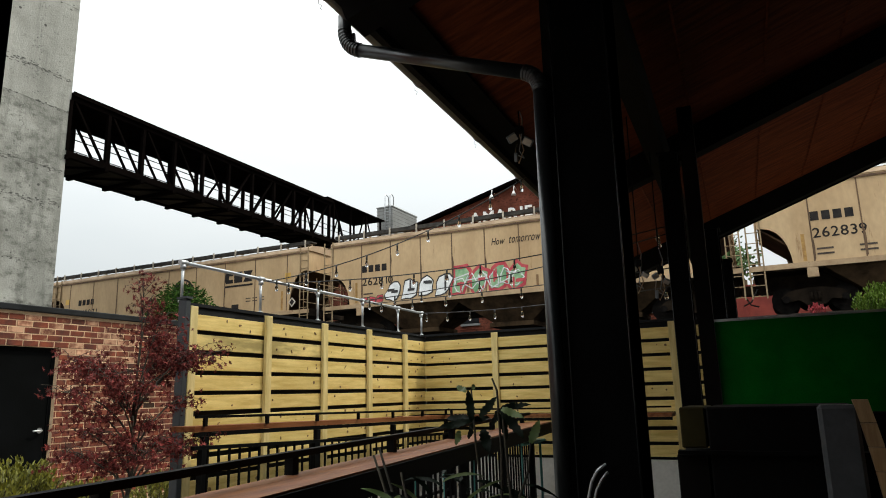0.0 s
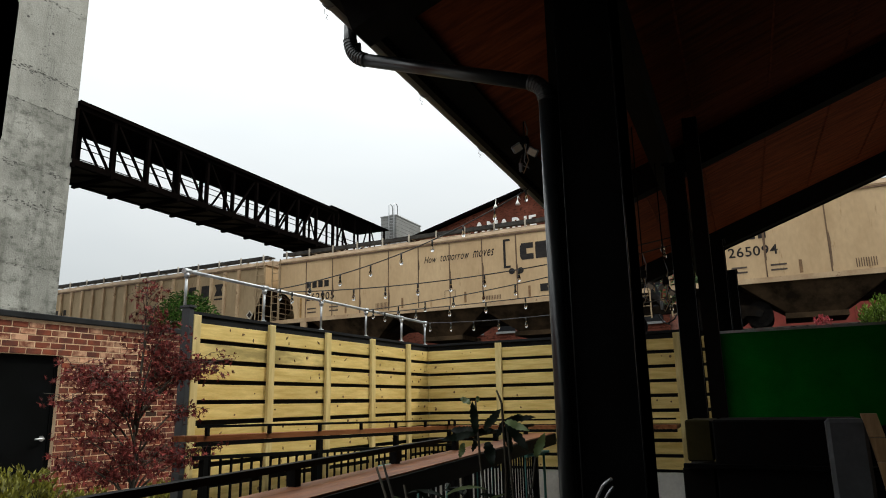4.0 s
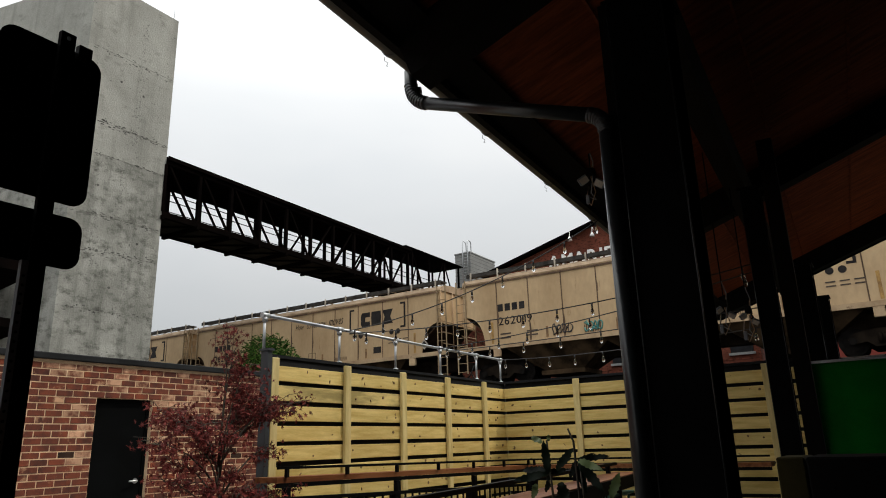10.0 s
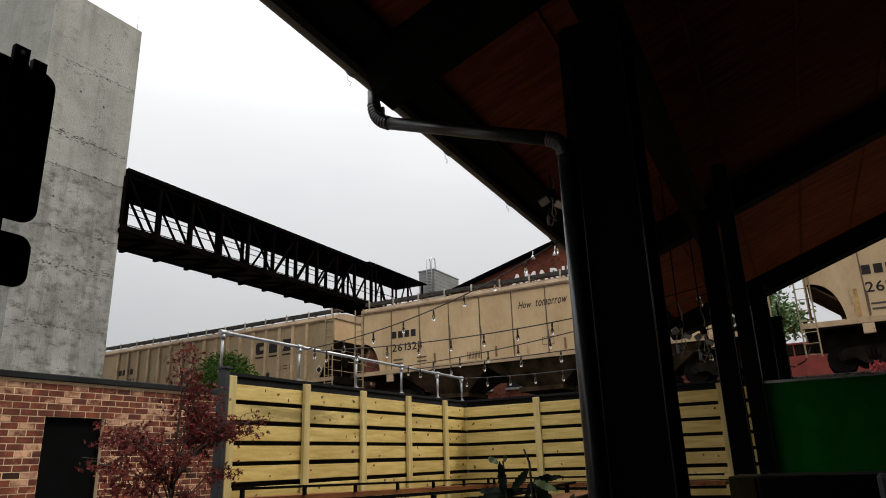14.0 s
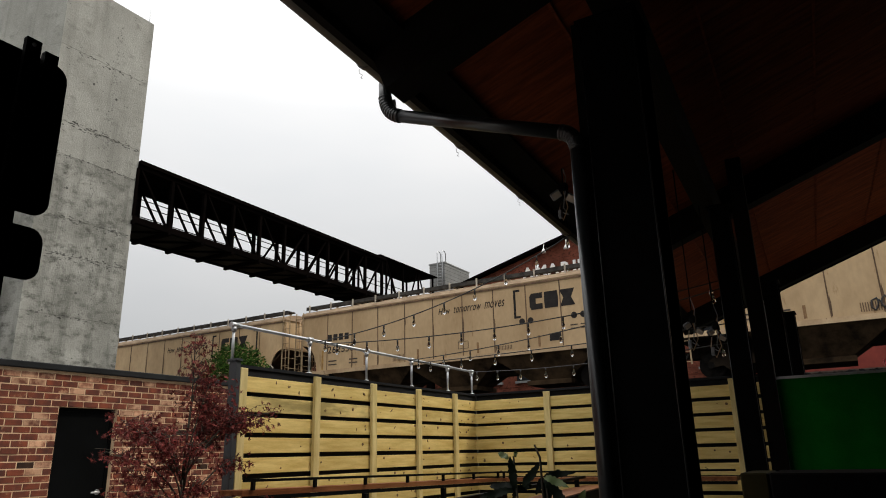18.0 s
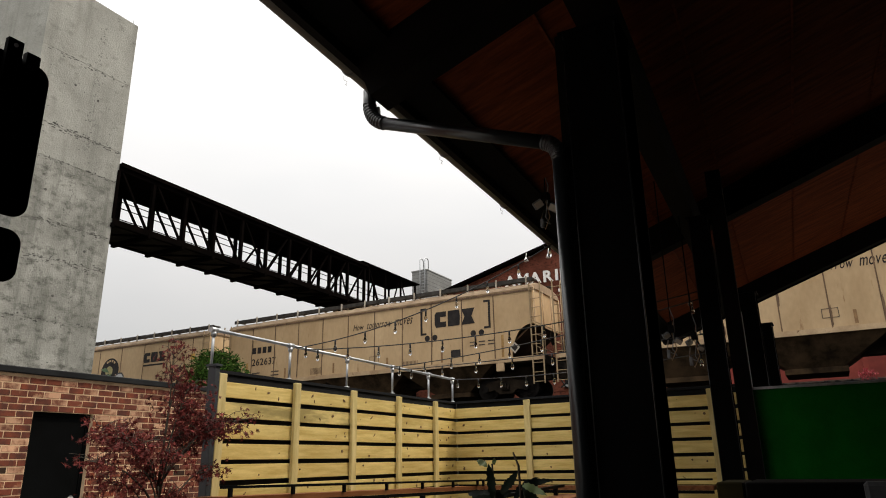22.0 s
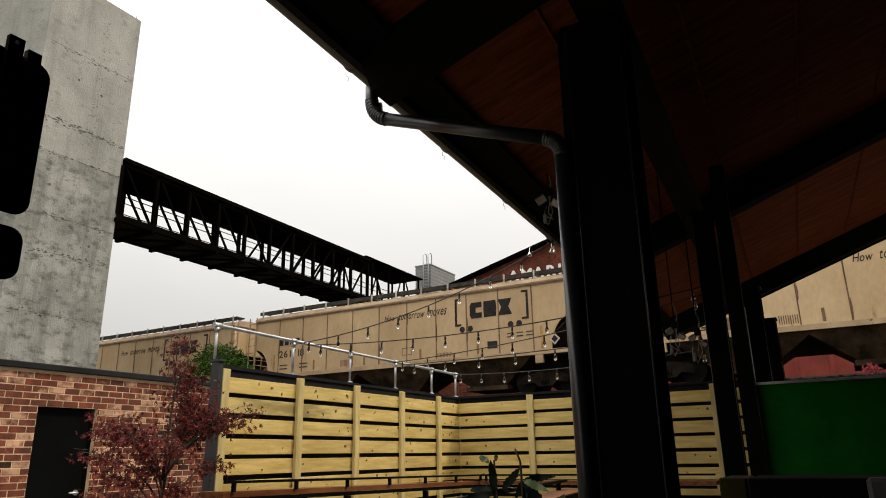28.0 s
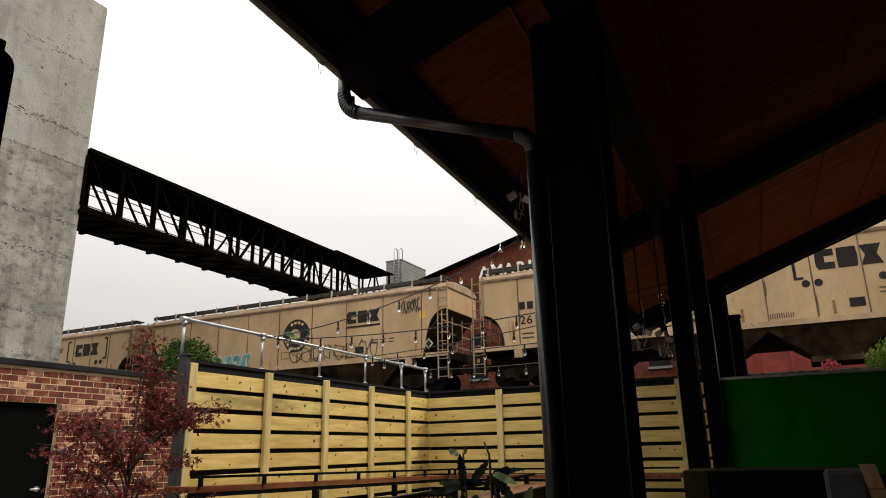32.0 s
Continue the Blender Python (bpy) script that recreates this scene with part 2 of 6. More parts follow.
def concrete(name, dark, light, stain, amount):
    """Board-formed concrete: broad clouding, rain streaks, blotches and fine pitting."""
    m = bpy.data.materials.new(name)
    m.use_nodes = True
    n, l = m.node_tree.nodes, m.node_tree.links
    b = n["Principled BSDF"]
    b.inputs["Roughness"].default_value, b.inputs["Specular IOR Level"].default_value = 0.92, 0.2
    co = n.new("ShaderNodeTexCoord")

    def noise(scale, detail, rough, stretch, lo, hi):
        mp = n.new("ShaderNodeMapping")
        mp.inputs["Scale"].default_value = stretch
        l.new(co.outputs["Object"], mp.inputs["Vector"])
        t = n.new("ShaderNodeTexNoise")
        t.inputs["Scale"].default_value, t.inputs["Detail"].default_value, t.inputs["Roughness"].default_value = scale, detail, rough
        l.new(mp.outputs[0], t.inputs["Vector"])
        r = n.new("ShaderNodeMapRange")
        r.inputs[1].default_value, r.inputs[2].default_value = lo, hi
        l.new(t.outputs["Fac"], r.inputs[0])
        return r.outputs[0]

    def mixed(kind, fac, a, c):
        x = n.new("ShaderNodeMixRGB")
        x.blend_type = kind
        if isinstance(fac, float):
            x.inputs[0].default_value = fac
        else:
            l.new(fac, x.inputs[0])
        for k, v in ((1, a), (2, c)):
            if isinstance(v, tuple):
                x.inputs[k].default_value = (*v, 1)
            else:
                l.new(v, x.inputs[k])
        return x.outputs[0]

    cloud = mixed("MIX", noise(0.55, 7.0, 0.62, (1, 1, 0.8), 0.34, 0.66), dark, light)
    streak = noise(1.0, 5.0, 0.6, (2.2, 2.2, 0.22), 0.50, 0.85)
    cloud = mixed("MIX", streak, cloud, stain)
    blotch = noise(1.5, 8.0, 0.66, (1, 1, 1.7), 0.56 - amount, 0.74 - amount)
    cloud = mixed("MIX", blotch, cloud, stain)
    fine = noise(16.0, 4.0, 0.65, (1, 1, 1), 0.3, 0.7)
    grit = mixed("MIX", fine, (0.87, 0.87, 0.87), (1.12, 1.12, 1.12))
    l.new(mixed("MULTIPLY", 1.0, cloud, grit), b.inputs["Base Color"])
    bp = n.new("ShaderNodeBump")
    bp.inputs["Strength"].default_value, bp.inputs["Distance"].default_value = 0.5, 0.02
    l.new(fine, bp.inputs["Height"])
    l.new(bp.outputs[0], b.inputs["Normal"])
    return m


M_CONC = concrete("board_formed_concrete", (0.24, 0.242, 0.22), (0.33, 0.333, 0.305), (0.175, 0.177, 0.16), 0.0)
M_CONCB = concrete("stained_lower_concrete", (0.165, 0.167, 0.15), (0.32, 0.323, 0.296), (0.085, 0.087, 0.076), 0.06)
M_BRICKDARK = mat("burnt_dark_brick", (0.012, 0.008, 0.006), (0.04, 0.022, 0.015), 6.0, 0.9, 0, 0.4, 60, vary=0.2, spec=0.1)
M_CONCP = mat("pitted_concrete", (0.13, 0.132, 0.122), (0.225, 0.227, 0.21), 2.4, 0.9, 0, 0.5, 14.0, vary=0.12, island=True, spec=0.15)
# blacker than paint: the crushed shadow tone of the sign is its colour
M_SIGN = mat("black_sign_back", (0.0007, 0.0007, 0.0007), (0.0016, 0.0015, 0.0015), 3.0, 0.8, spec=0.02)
M_CONCJ = mat("concrete_lift_joint", (0.045, 0.045, 0.041), (0.12, 0.12, 0.11), 1.6, 0.9, 0, 0.3, 20)
# deep shadow of the steelwork put into the base colour
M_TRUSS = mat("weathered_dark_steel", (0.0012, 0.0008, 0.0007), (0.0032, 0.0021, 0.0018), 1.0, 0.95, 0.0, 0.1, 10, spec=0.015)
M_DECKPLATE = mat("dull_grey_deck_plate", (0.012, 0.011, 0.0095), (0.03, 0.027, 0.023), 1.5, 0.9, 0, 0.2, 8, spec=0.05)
M_MORTAR = mat("pale_mortar", (0.46, 0.315, 0.20), (0.64, 0.46, 0.30), 8.0, 0.9, 0, 0.3, 60, spec=0.1)
M_BRICK = mat("mixed_red_brick", (0.046, 0.0080, 0.0025), (0.158, 0.0305, 0.0088), 5.0, 0.85, 0, 0.4, 60, vary=0.22,
              spots=(0.40, 0.23, 0.13), spot_scale=2.6, spot_at=0.60)
M_BRICKJ = mat("mixed_red_brick_rest", (0.046, 0.0080, 0.0025), (0.158, 0.0305, 0.0088), 5.0, 0.85, 0, 0.4, 60, vary=0.22, island=True,
               spots=(0.40, 0.23, 0.13), spot_scale=2.6, spot_at=0.60)
M_BRICKPALE = mat("lime_smeared_brick", (0.13, 0.036, 0.016), (0.44, 0.25, 0.15), 7.0, 0.9, 0, 0.4, 60, vary=0.25, lo=0.4, hi=0.58)
M_COPING = mat("black_metal_coping", (0.005, 0.0055, 0.006), (0.013, 0.014, 0.015), 3.0, 0.6, 0.0, spec=0.15)
M_DOOR = mat("charcoal_door", (0.0010, 0.0012, 0.0012), (0.0020, 0.0024, 0.0026), 2.0, 0.7, spec=0.04)
M_CHROME = mat("brushed_metal", (0.5, 0.5, 0.5), (0.65, 0.65, 0.65), 8.0, 0.3, 0.9, 0.03)
M_COUNTER = mat("oiled_red_wood_counter", (0.13, 0.042, 0.015), (0.27, 0.105, 0.042), 2.0, 0.5, 0, 0.06, 24, (7, 0.7, 7), 0.1, spec=0.15)
M_GREENW = mat("deep_green_paint", (0.0, 0.125, 0.008), (0.001, 0.18, 0.013), 2.0, 0.6, spec=0.1)
M_GROUND = mat("yard_concrete", (0.22, 0.21, 0.195), (0.34, 0.325, 0.30), 0.8, 0.9, 0, 0.3, 30, spec=0.2)
M_KERB = mat("pale_kerb_concrete", (0.42, 0.40, 0.37), (0.56, 0.54, 0.50), 1.5, 0.85, 0, 0.3, 30)
# near-black stone: the shadow beneath the train is in its colour
M_BALLAST = mat("grey_ballast", (0.004, 0.004, 0.004), (0.016, 0.0155, 0.015), 6.0, 0.95, 0, 0.9, 14, bump_dist=0.05, spec=0.03)
M_BANK = mat("weedy_bank", (0.010, 0.011, 0.007), (0.028, 0.026, 0.018), 1.2, 0.95, 0, 0.8, 10, bump_dist=0.05, spec=0.03)
M_RAIL = mat("rail_steel", (0.05, 0.035, 0.025), (0.11, 0.085, 0.07), 4.0, 0.6, 0.3)
M_TIE = mat("creosoted_tie", (0.012, 0.01, 0.008), (0.03, 0.024, 0.02), 4.0, 0.95, spec=0.03)
M_FARBRICK = mat("old_red_brick_wall", (0.10, 0.032, 0.02), (0.19, 0.062, 0.04), 0.7, 0.9, 0, 0.3, 9, spots=(0.05, 0.017, 0.011), spot_scale=4.0, spot_at=0.52, spot_stretch=(1, 1, 2.2), spec=0.1)
M_FARGREY = mat("grey_block_wall", (0.17, 0.175, 0.17), (0.25, 0.255, 0.25), 0.5, 0.85, 0, 0.2, 8)
M_FARPALE = mat("pale_far_wall", (0.5, 0.52, 0.53), (0.6, 0.62, 0.63), 0.5, 0.85)
M_REDWALL = mat("red_painted_wall", (0.16, 0.018, 0.012), (0.26, 0.038, 0.025), 0.8, 0.7, 0, 0.2, 6)
M_LETTER = mat("white_sign_letters", (0.84, 0.83, 0.80), (0.92, 0.91, 0.89), 3.0, 0.5)
M_BARK = mat("grey_brown_bark", (0.07, 0.05, 0.04), (0.17, 0.13, 0.11), 14.0, 0.9, 0, 0.6, 50, (1, 1, 0.3))
M_MAPLE = mat("dark_red_maple_leaf", (0.05, 0.009, 0.009), (0.18, 0.033, 0.027), 5.0, 0.7, 0, 0.05, 60, vary=0.4, island=True, spec=0.15)
M_HEDGE = mat("arborvitae_green", (0.008, 0.025, 0.004), (0.042, 0.088, 0.012), 5.0, 0.8, 0, 0.05, 60, vary=0.4, island=True, spec=0.06)
M_SHRUB = mat("yellow_green_leaf", (0.080, 0.086, 0.006), (0.26, 0.24, 0.024), 5.0, 0.55, 0, 0.05, 60, vary=0.35, island=True)
M_BANKLEAF = mat("bright_green_leaf", (0.10, 0.19, 0.018), (0.24, 0.36, 0.055), 4.0, 0.6, 0, 0.05, 50, vary=0.25, spec=0.1)
M_TREE = mat("street_tree_leaf", (0.03, 0.07, 0.018), (0.085, 0.16, 0.045), 3.0, 0.6, 0, 0.05, 40, vary=0.45, island=True)
M_BLOSSOM = mat("dark_red_blossom", (0.20, 0.012, 0.02), (0.42, 0.05, 0.06), 3.0, 0.6, 0, 0.05, 40, vary=0.3, island=True)
M_PLANT = mat("dark_glossy_leaf", (0.003, 0.006, 0.004), (0.009, 0.017, 0.008), 3.0, 0.6, 0, 0.05, 30, vary=0.3, spec=0.12)
# leaf colour with the light on it included, beside the dark one
M_PLANTPALE = mat("pale_green_leaf", (0.06, 0.10, 0.025), (0.15, 0.20, 0.06), 3.0, 0.6, 0, 0.05, 30, vary=0.3)
M_STEM = mat("plant_stem", (0.018, 0.015, 0.009), (0.045, 0.036, 0.022), 8.0, 0.8)
M_RUBBER = mat("black_rubber_cord", (0.008, 0.008, 0.008), (0.016, 0.015, 0.014), 5.0, 0.6)
M_GREYBOX = mat("grey_plastic", (0.13, 0.14, 0.15), (0.2, 0.21, 0.22), 3.0, 0.6, spec=0.2)
M_CABLE = mat("tan_cable", (0.2, 0.12, 0.06), (0.3, 0.19, 0.1), 4.0, 0.6)
M_BIN = mat("dull_grey_bin", (0.05, 0.053, 0.058), (0.09, 0.095, 0.10), 2.0, 0.7, spec=0.15)
M_OLIVE = mat("olive_brown_panel", (0.02, 0.016, 0.004), (0.035, 0.027, 0.007), 2.0, 0.7, spec=0.1)
M_OAK = mat("light_oak", (0.34, 0.20, 0.085), (0.5, 0.33, 0.16), 3.0, 0.5, 0, 0.08, 30, (8, 8, 1), 0.15)
M_TEAL = mat("teal_painted_metal", (0.02, 0.13, 0.12), (0.05, 0.2, 0.18), 3.0, 0.5)
M_DECK = mat("dark_deck_boards", (0.016, 0.011, 0.008), (0.035, 0.025, 0.018), 2.0, 0.8, 0, 0.15, 20, (8, 1, 1), spec=0.15)
# wall colour lowered to near black to hold the pavilion's shade
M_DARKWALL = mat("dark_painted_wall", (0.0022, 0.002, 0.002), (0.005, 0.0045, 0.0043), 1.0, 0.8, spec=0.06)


def glass(name):
    m = bpy.data.materials.new(name)
    m.use_nodes = True
    b = m.node_tree.nodes["Principled BSDF"]
    b.inputs["Base Color"].default_value = (0.97, 0.96, 0.93, 1)
    b.inputs["Roughness"].default_value = 0.03
    b.inputs["IOR"].default_value = 1.18
    b.inputs["Transmission Weight"].default_value = 1.0
    return m


M_BULB = glass("clear_bulb_glass")


# ---- building helpers ----
def box(bm, x0, x1, y0, y1, z0, z1, m=None, bevel=0.0):
    vs = [bm.verts.new((x, y, z)) for x in (x0, x1) for y in (y0, y1) for z in (z0, z1)]
    if m is not None:
        for v in vs:
            v.co = m @ v.co
    fs = [bm.faces.new([vs[i] for i in q]) for q in ((0, 1, 3, 2), (4, 6, 7, 5), (0, 4, 5, 1), (2, 3, 7, 6), (0, 2, 6, 4), (1, 5, 7, 3))]
    if bevel:
        es = {e for f in fs for e in f.edges}
        bmesh.ops.bevel(bm, geom=list(es), offset=bevel, segments=1, affect="EDGES")
    return bm


def tube(bm, pts, r, n=8, r1=None, caps=True):
    """A round bar along the points, tapering from r to r1."""
    pts = [Vector(p) for p in pts]
    r1 = r if r1 is None else r1
    rings = []
    side = None
    for i, p in enumerate(pts):
        d = (pts[min(i + 1, len(pts) - 1)] - pts[max(i - 1, 0)]).normalized()
        if side is None:
            side = d.cross(Vector((0, 0, 1)) if abs(d.z) < 0.9 else Vector((1, 0, 0))).normalized()
        side = (side - d * side.dot(d)).normalized()
        up = d.cross(side)
        rr = r + (r1 - r) * i / max(1, len(pts) - 1)
        rings.append([bm.verts.new(p + (side * math.cos(a) + up * math.sin(a)) * rr) for a in (2 * math.pi * k / n for k in range(n))])
    for a, b in zip(rings, rings[1:]):
        for k in range(n):
            f = bm.faces.new((a[k], a[(k + 1) % n], b[(k + 1) % n], b[k]))
            f.smooth = n > 5
    if caps:
        bm.faces.new(rings[0][::-1])
        bm.faces.new(rings[-1])
    return bm


def bar(bm, p, q, w, h, up=(0, 0, 1)):
    """A square bar from p to q, w wide and h high."""
    p, q = Vector(p), Vector(q)
    d = (q - p).normalized()
    s = d.cross(Vector(up)).normalized()
    u = s.cross(d)
    vs = [bm.verts.new(c + s * (a * w / 2) + u * (b * h / 2)) for c in (p, q) for a, b in ((-1, -1), (1, -1), (1, 1), (-1, 1))]
    for f in ((0, 3, 2, 1), (4, 5, 6, 7), (0, 1, 5, 4), (1, 2, 6, 5), (2, 3, 7, 6), (3, 0, 4, 7)):
        bm.faces.new([vs[i] for i in f])
    return bm


def plate(bm, outline, axis, at, thick):
    """A flat plate with the given outline; axis is the normal ('x', 'y' or 'z'), at its first face, thick along the axis."""
    def place(a, b, c):
        return {"x": (c, a, b), "y": (a, c, b), "z": (a, b, c)}[axis]
    lo = [bm.verts.new(place(a, b, at)) for a, b in outline]
    hi = [bm.verts.new(place(a, b, at + thick)) for a, b in outline]
    bm.faces.new(lo)
    bm.faces.new(hi[::-1])
    for k in range(len(lo)):
        j = (k + 1) % len(lo)
        bm.faces.new((lo[k], hi[k], hi[j], lo[j]))
    return bm


def mesh_of(name, bm, material, bevel=None):
    bmesh.ops.recalc_face_normals(bm, faces=bm.faces)
    me = bpy.data.meshes.new(name)
    bm.to_mesh(me)
    bm.free()
    for m in material if isinstance(material, (list, tuple)) else [material]:
        me.materials.append(m)
    return me


def part(name, bm, material, parent, label="", kind=""):
    """One mesh object under a thing or a part. bm: a bmesh, or a mesh that is shared."""
    me = bm if isinstance(bm, bpy.types.Mesh) else mesh_of(name, bm, material)
    ob = new(name, me)
    ob.parent = parent
    return tagged(ob, label, "", "", kind)


def thing(name, label, category, group="", kind="", at=None):
    ob = new(name)
    if at is not None:
        ob.matrix_basis = at
    return tagged(ob, label, category, group, kind)


def solid(name, bm, material, label="", category="", group="", kind=""):
    """A thing of one mesh."""
    return tagged(new(name, bm if isinstance(bm, bpy.types.Mesh) else mesh_of(name, bm, material)), label, category, group, kind)


GLYPHS = {}


def glyph(ch, bold=0.0, depth=0.0):
    """Vertices, faces and advance of one character of the built-in font, 1 high."""
    key = (ch, bold, depth)
    if key not in GLYPHS:
        cu = bpy.data.curves.new("glyph", "FONT")
        cu.body, cu.size, cu.resolution_u = ch, 1.0, 3
        cu.offset, cu.extrude = bold, depth
        ob = new("glyph", cu)
        bpy.context.view_layer.update()
        me = ob.evaluated_get(bpy.context.evaluated_depsgraph_get()).to_mesh()
        vs = [tuple(v.co) for v in me.vertices]
        fs = [tuple(p.vertices) for p in me.polygons]
        xs = [v[0] for v in vs] or [0, 0.3]
        GLYPHS[key] = (vs, fs, max(xs) + 0.07 if vs else 0.32)
        ob.to_mesh_clear()
        bpy.data.objects.remove(ob)
        bpy.data.curves.remove(cu)
    return GLYPHS[key]


def text_mesh(name, text, width, height, material, slant=0.0, gap=0.0, bold=0.0, depth=0.0):
    """Lettering in the xz plane from (0, 0), facing -y, fitted to width and letter height."""
    vs, fs, x = [], [], 0.0
    for ch in text:
        gv, gf, adv = glyph(ch, bold, depth)
        base = len(vs)
        vs += [(v[0] + x, -v[2], v[1]) for v in gv]
        fs += [tuple(base + i for i in f) for f in gf]
        x += adv + gap
    top = max(v[2] for v in vs)
    sx, sz = width / x, height / top
    me = bpy.data.meshes.new(name)
    me.from_pydata([(v[0] * sx + slant * v[2] * sz, v[1] * sz, v[2] * sz) for v in vs], [], fs)
    me.materials.append(material)
    return me

# ---- ground, bank, track ----
DATUM, RAIL, TRACK = 4.1, 3.72, 27.05      # datum of the car bodies, rail head, track centre
gb = bmesh.new()
xs = [-2500, -400, -60, -8.9, 30, 400, 2500]
prof = [(-2500, 0), (-60, 0), (12.5, 0), (14.5, 0.5), (21.5, 2.75), (23.6, 3.22), (30.6, 3.22), (33.5, 2.6), (60, 2.4), (400, 2.0), (2500, 0)]
grid = [[gb.verts.new((x, y, z - 0.02)) for y, z in prof] for x in xs]
for i in range(len(xs) - 1):
    for j in range(len(prof) - 1):
        f = gb.faces.new((grid[i][j], grid[i + 1][j], grid[i + 1][j + 1], grid[i][j + 1]))
        f.material_index = 0 if prof[j + 1][0] <= 13 else 1
solid("ground", gb, [M_GROUND, M_BANK], "pale concrete yard rising to a weedy bank", "ground", kind="structure")

bb = bmesh.new()
for x in range(-560, 548, 6):
    lo = [bb.verts.new((x, y, z)) for y, z in ((23.9, 3.2), (25.2, 3.55), (28.9, 3.55), (30.2, 3.2))]
    hi = [bb.verts.new((x + 6, y, z)) for y, z in ((23.9, 3.2), (25.2, 3.55), (28.9, 3.55), (30.2, 3.2))]
    for k in range(3):
        bb.faces.new((lo[k], hi[k], hi[k + 1], lo[k + 1]))
ballast = solid("ballast_bed", bb, M_BALLAST, "raised bed of crushed stone under the rails, coloured dark as in shade", "ballast", kind="structure")
track = thing("railway_track", "steel rails on dark wooden ties over ballast", "track", kind="structure")
for y in (TRACK - 0.7525, TRACK + 0.7525):
    rb = bmesh.new()
    box(rb, -560, 548, y - 0.035, y + 0.035, RAIL - 0.04, RAIL)
    box(rb, -560, 548, y - 0.01, y + 0.01, RAIL - 0.13, RAIL - 0.04)
    box(rb, -560, 548, y - 0.07, y + 0.07, RAIL - 0.155, RAIL - 0.13)
    part("rail", rb, M_RAIL, track)
tie_me = mesh_of("tie", box(bmesh.new(), -0.11, 0.11, -1.3, 1.3, -0.09, 0.09, bevel=0.01), M_TIE)
for k in range(110):
    o = part("tie", tie_me, None, track)
    o.location = (-48 + k * 0.53, TRACK, 3.475)
rock = random.Random(4)
sb = bmesh.new()
for k in range(1500):
    c = Vector((rock.uniform(-40, 8), rock.uniform(23.9, 25.7), 0))
    c.z = 3.2 + 0.33 * min(1, max(0, (c.y - 23.9) / 1.3)) + 0.02
    r = rock.uniform(0.03, 0.07)
    box(sb, -r, r, -r * 0.8, r * 0.8, -r * 0.7, r * 0.7, Matrix.Translation(c) @ Euler((rock.random() * 3, rock.random() * 3, rock.random() * 3)).to_matrix().to_4x4())
solid("ballast_stones", sb, M_BALLAST, "loose ballast stones on the bank's edge, coloured dark as in shade", "stones", kind="stuff")

# ---- concrete lift tower ----
tower = thing("concrete_tower", "tall board-formed grey concrete lift tower with pour joints", "tower")
TX, TY0, TY1, TZ = -27.4, 14.05, 18.4, 22.55
lifts = [-0.02, 4.9, 7.15, 9.7, 11.28, 14.05, 15.55, 19.1, TZ]
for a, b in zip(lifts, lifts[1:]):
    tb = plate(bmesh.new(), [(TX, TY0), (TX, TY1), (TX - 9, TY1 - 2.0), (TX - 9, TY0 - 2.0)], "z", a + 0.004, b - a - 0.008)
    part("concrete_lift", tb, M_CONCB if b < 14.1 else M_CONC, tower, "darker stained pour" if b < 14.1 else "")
for b in lifts[1:-1]:
    part("pour_joint", plate(bmesh.new(), [(TX - 0.015, TY0 + 0.02), (TX - 0.015, TY1 - 0.02), (TX - 8.98, TY1 - 2.02), (TX - 8.98, TY0 - 1.98)], "z", b - 0.02, 0.04), M_CONCJ, tower, "dark rough pour joint")
chip = random.Random(12)


def ragged(bm, y, z, w, h):
    """A shallow ragged chip on the tower's yard face."""
    n = 7
    o = [(y + w * math.cos(6.283 * k / n) * chip.uniform(0.6, 1.1), z + h * math.sin(6.283 * k / n) * chip.uniform(0.5, 1.2)) for k in range(n)]
    plate(bm, o, "x", TX - 0.01, 0.0135)


# spalled stretches along the joints: height, chips, spread
for b, n, spread in ((15.55, 80, 0.10), (14.05, 34, 0.05), (11.28, 60, 0.07), (9.7, 70, 0.10), (19.1, 30, 0.10), (7.15, 30, 0.08)):
    tb = bmesh.new()
    for k in range(n):
        ragged(tb, chip.uniform(TY0 + 0.1, TY1 - 0.1), b + chip.gauss(-0.02, spread), chip.uniform(0.02, 0.11), chip.uniform(0.012, 0.04))
    part("spalled_edge", tb, M_CONCJ, tower, "dark chipped concrete along a pour joint", kind="stuff")
# honeycombed upright streak where two forms met
for yc, z0, z1, n in ((16.75, 14.3, 21.5, 120), (15.05, 11.4, 14.0, 40), (16.35, 11.4, 14.0, 40), (16.9, 7.2, 11.2, 60), (15.3, 7.2, 11.2, 60)):
    tb = bmesh.new()
    for k in range(n):
        ragged(tb, yc + chip.gauss(0, 0.10), chip.uniform(z0, z1), chip.uniform(0.012, 0.05), chip.uniform(0.015, 0.06))
    part("honeycomb_streak", tb, M_CONCP, tower, "pitted upright streak at a form joint", kind="stuff")
tb = bmesh.new()
for k in range(260):
    r = chip.choice((0.010, 0.014, 0.02, 0.03))
    ragged(tb, chip.uniform(TY0 + 0.1, TY1 - 0.1), chip.uniform(4.0, TZ - 0.2), r * chip.uniform(1, 2), r)
part("bug_hole", tb, M_CONCP, tower, kind="stuff")
for y, z in ((15.75, 17.85), (16.9, 17.6), (15.2, 12.6), (17.3, 10.4), (16.2, 8.2)):
    part("tie_hole", tube(bmesh.new(), [(TX - 0.01, y, z), (TX + 0.006, y, z)], 0.06, 8), M_CONCJ, tower)
tb = bmesh.new()
tube(tb, [(TX - 0.2, TY1 - 0.15, TZ), (TX - 0.2, TY1 - 0.15, TZ + 0.9)], 0.015, 6)
part("lightning_rod", tb, M_GALV, tower)

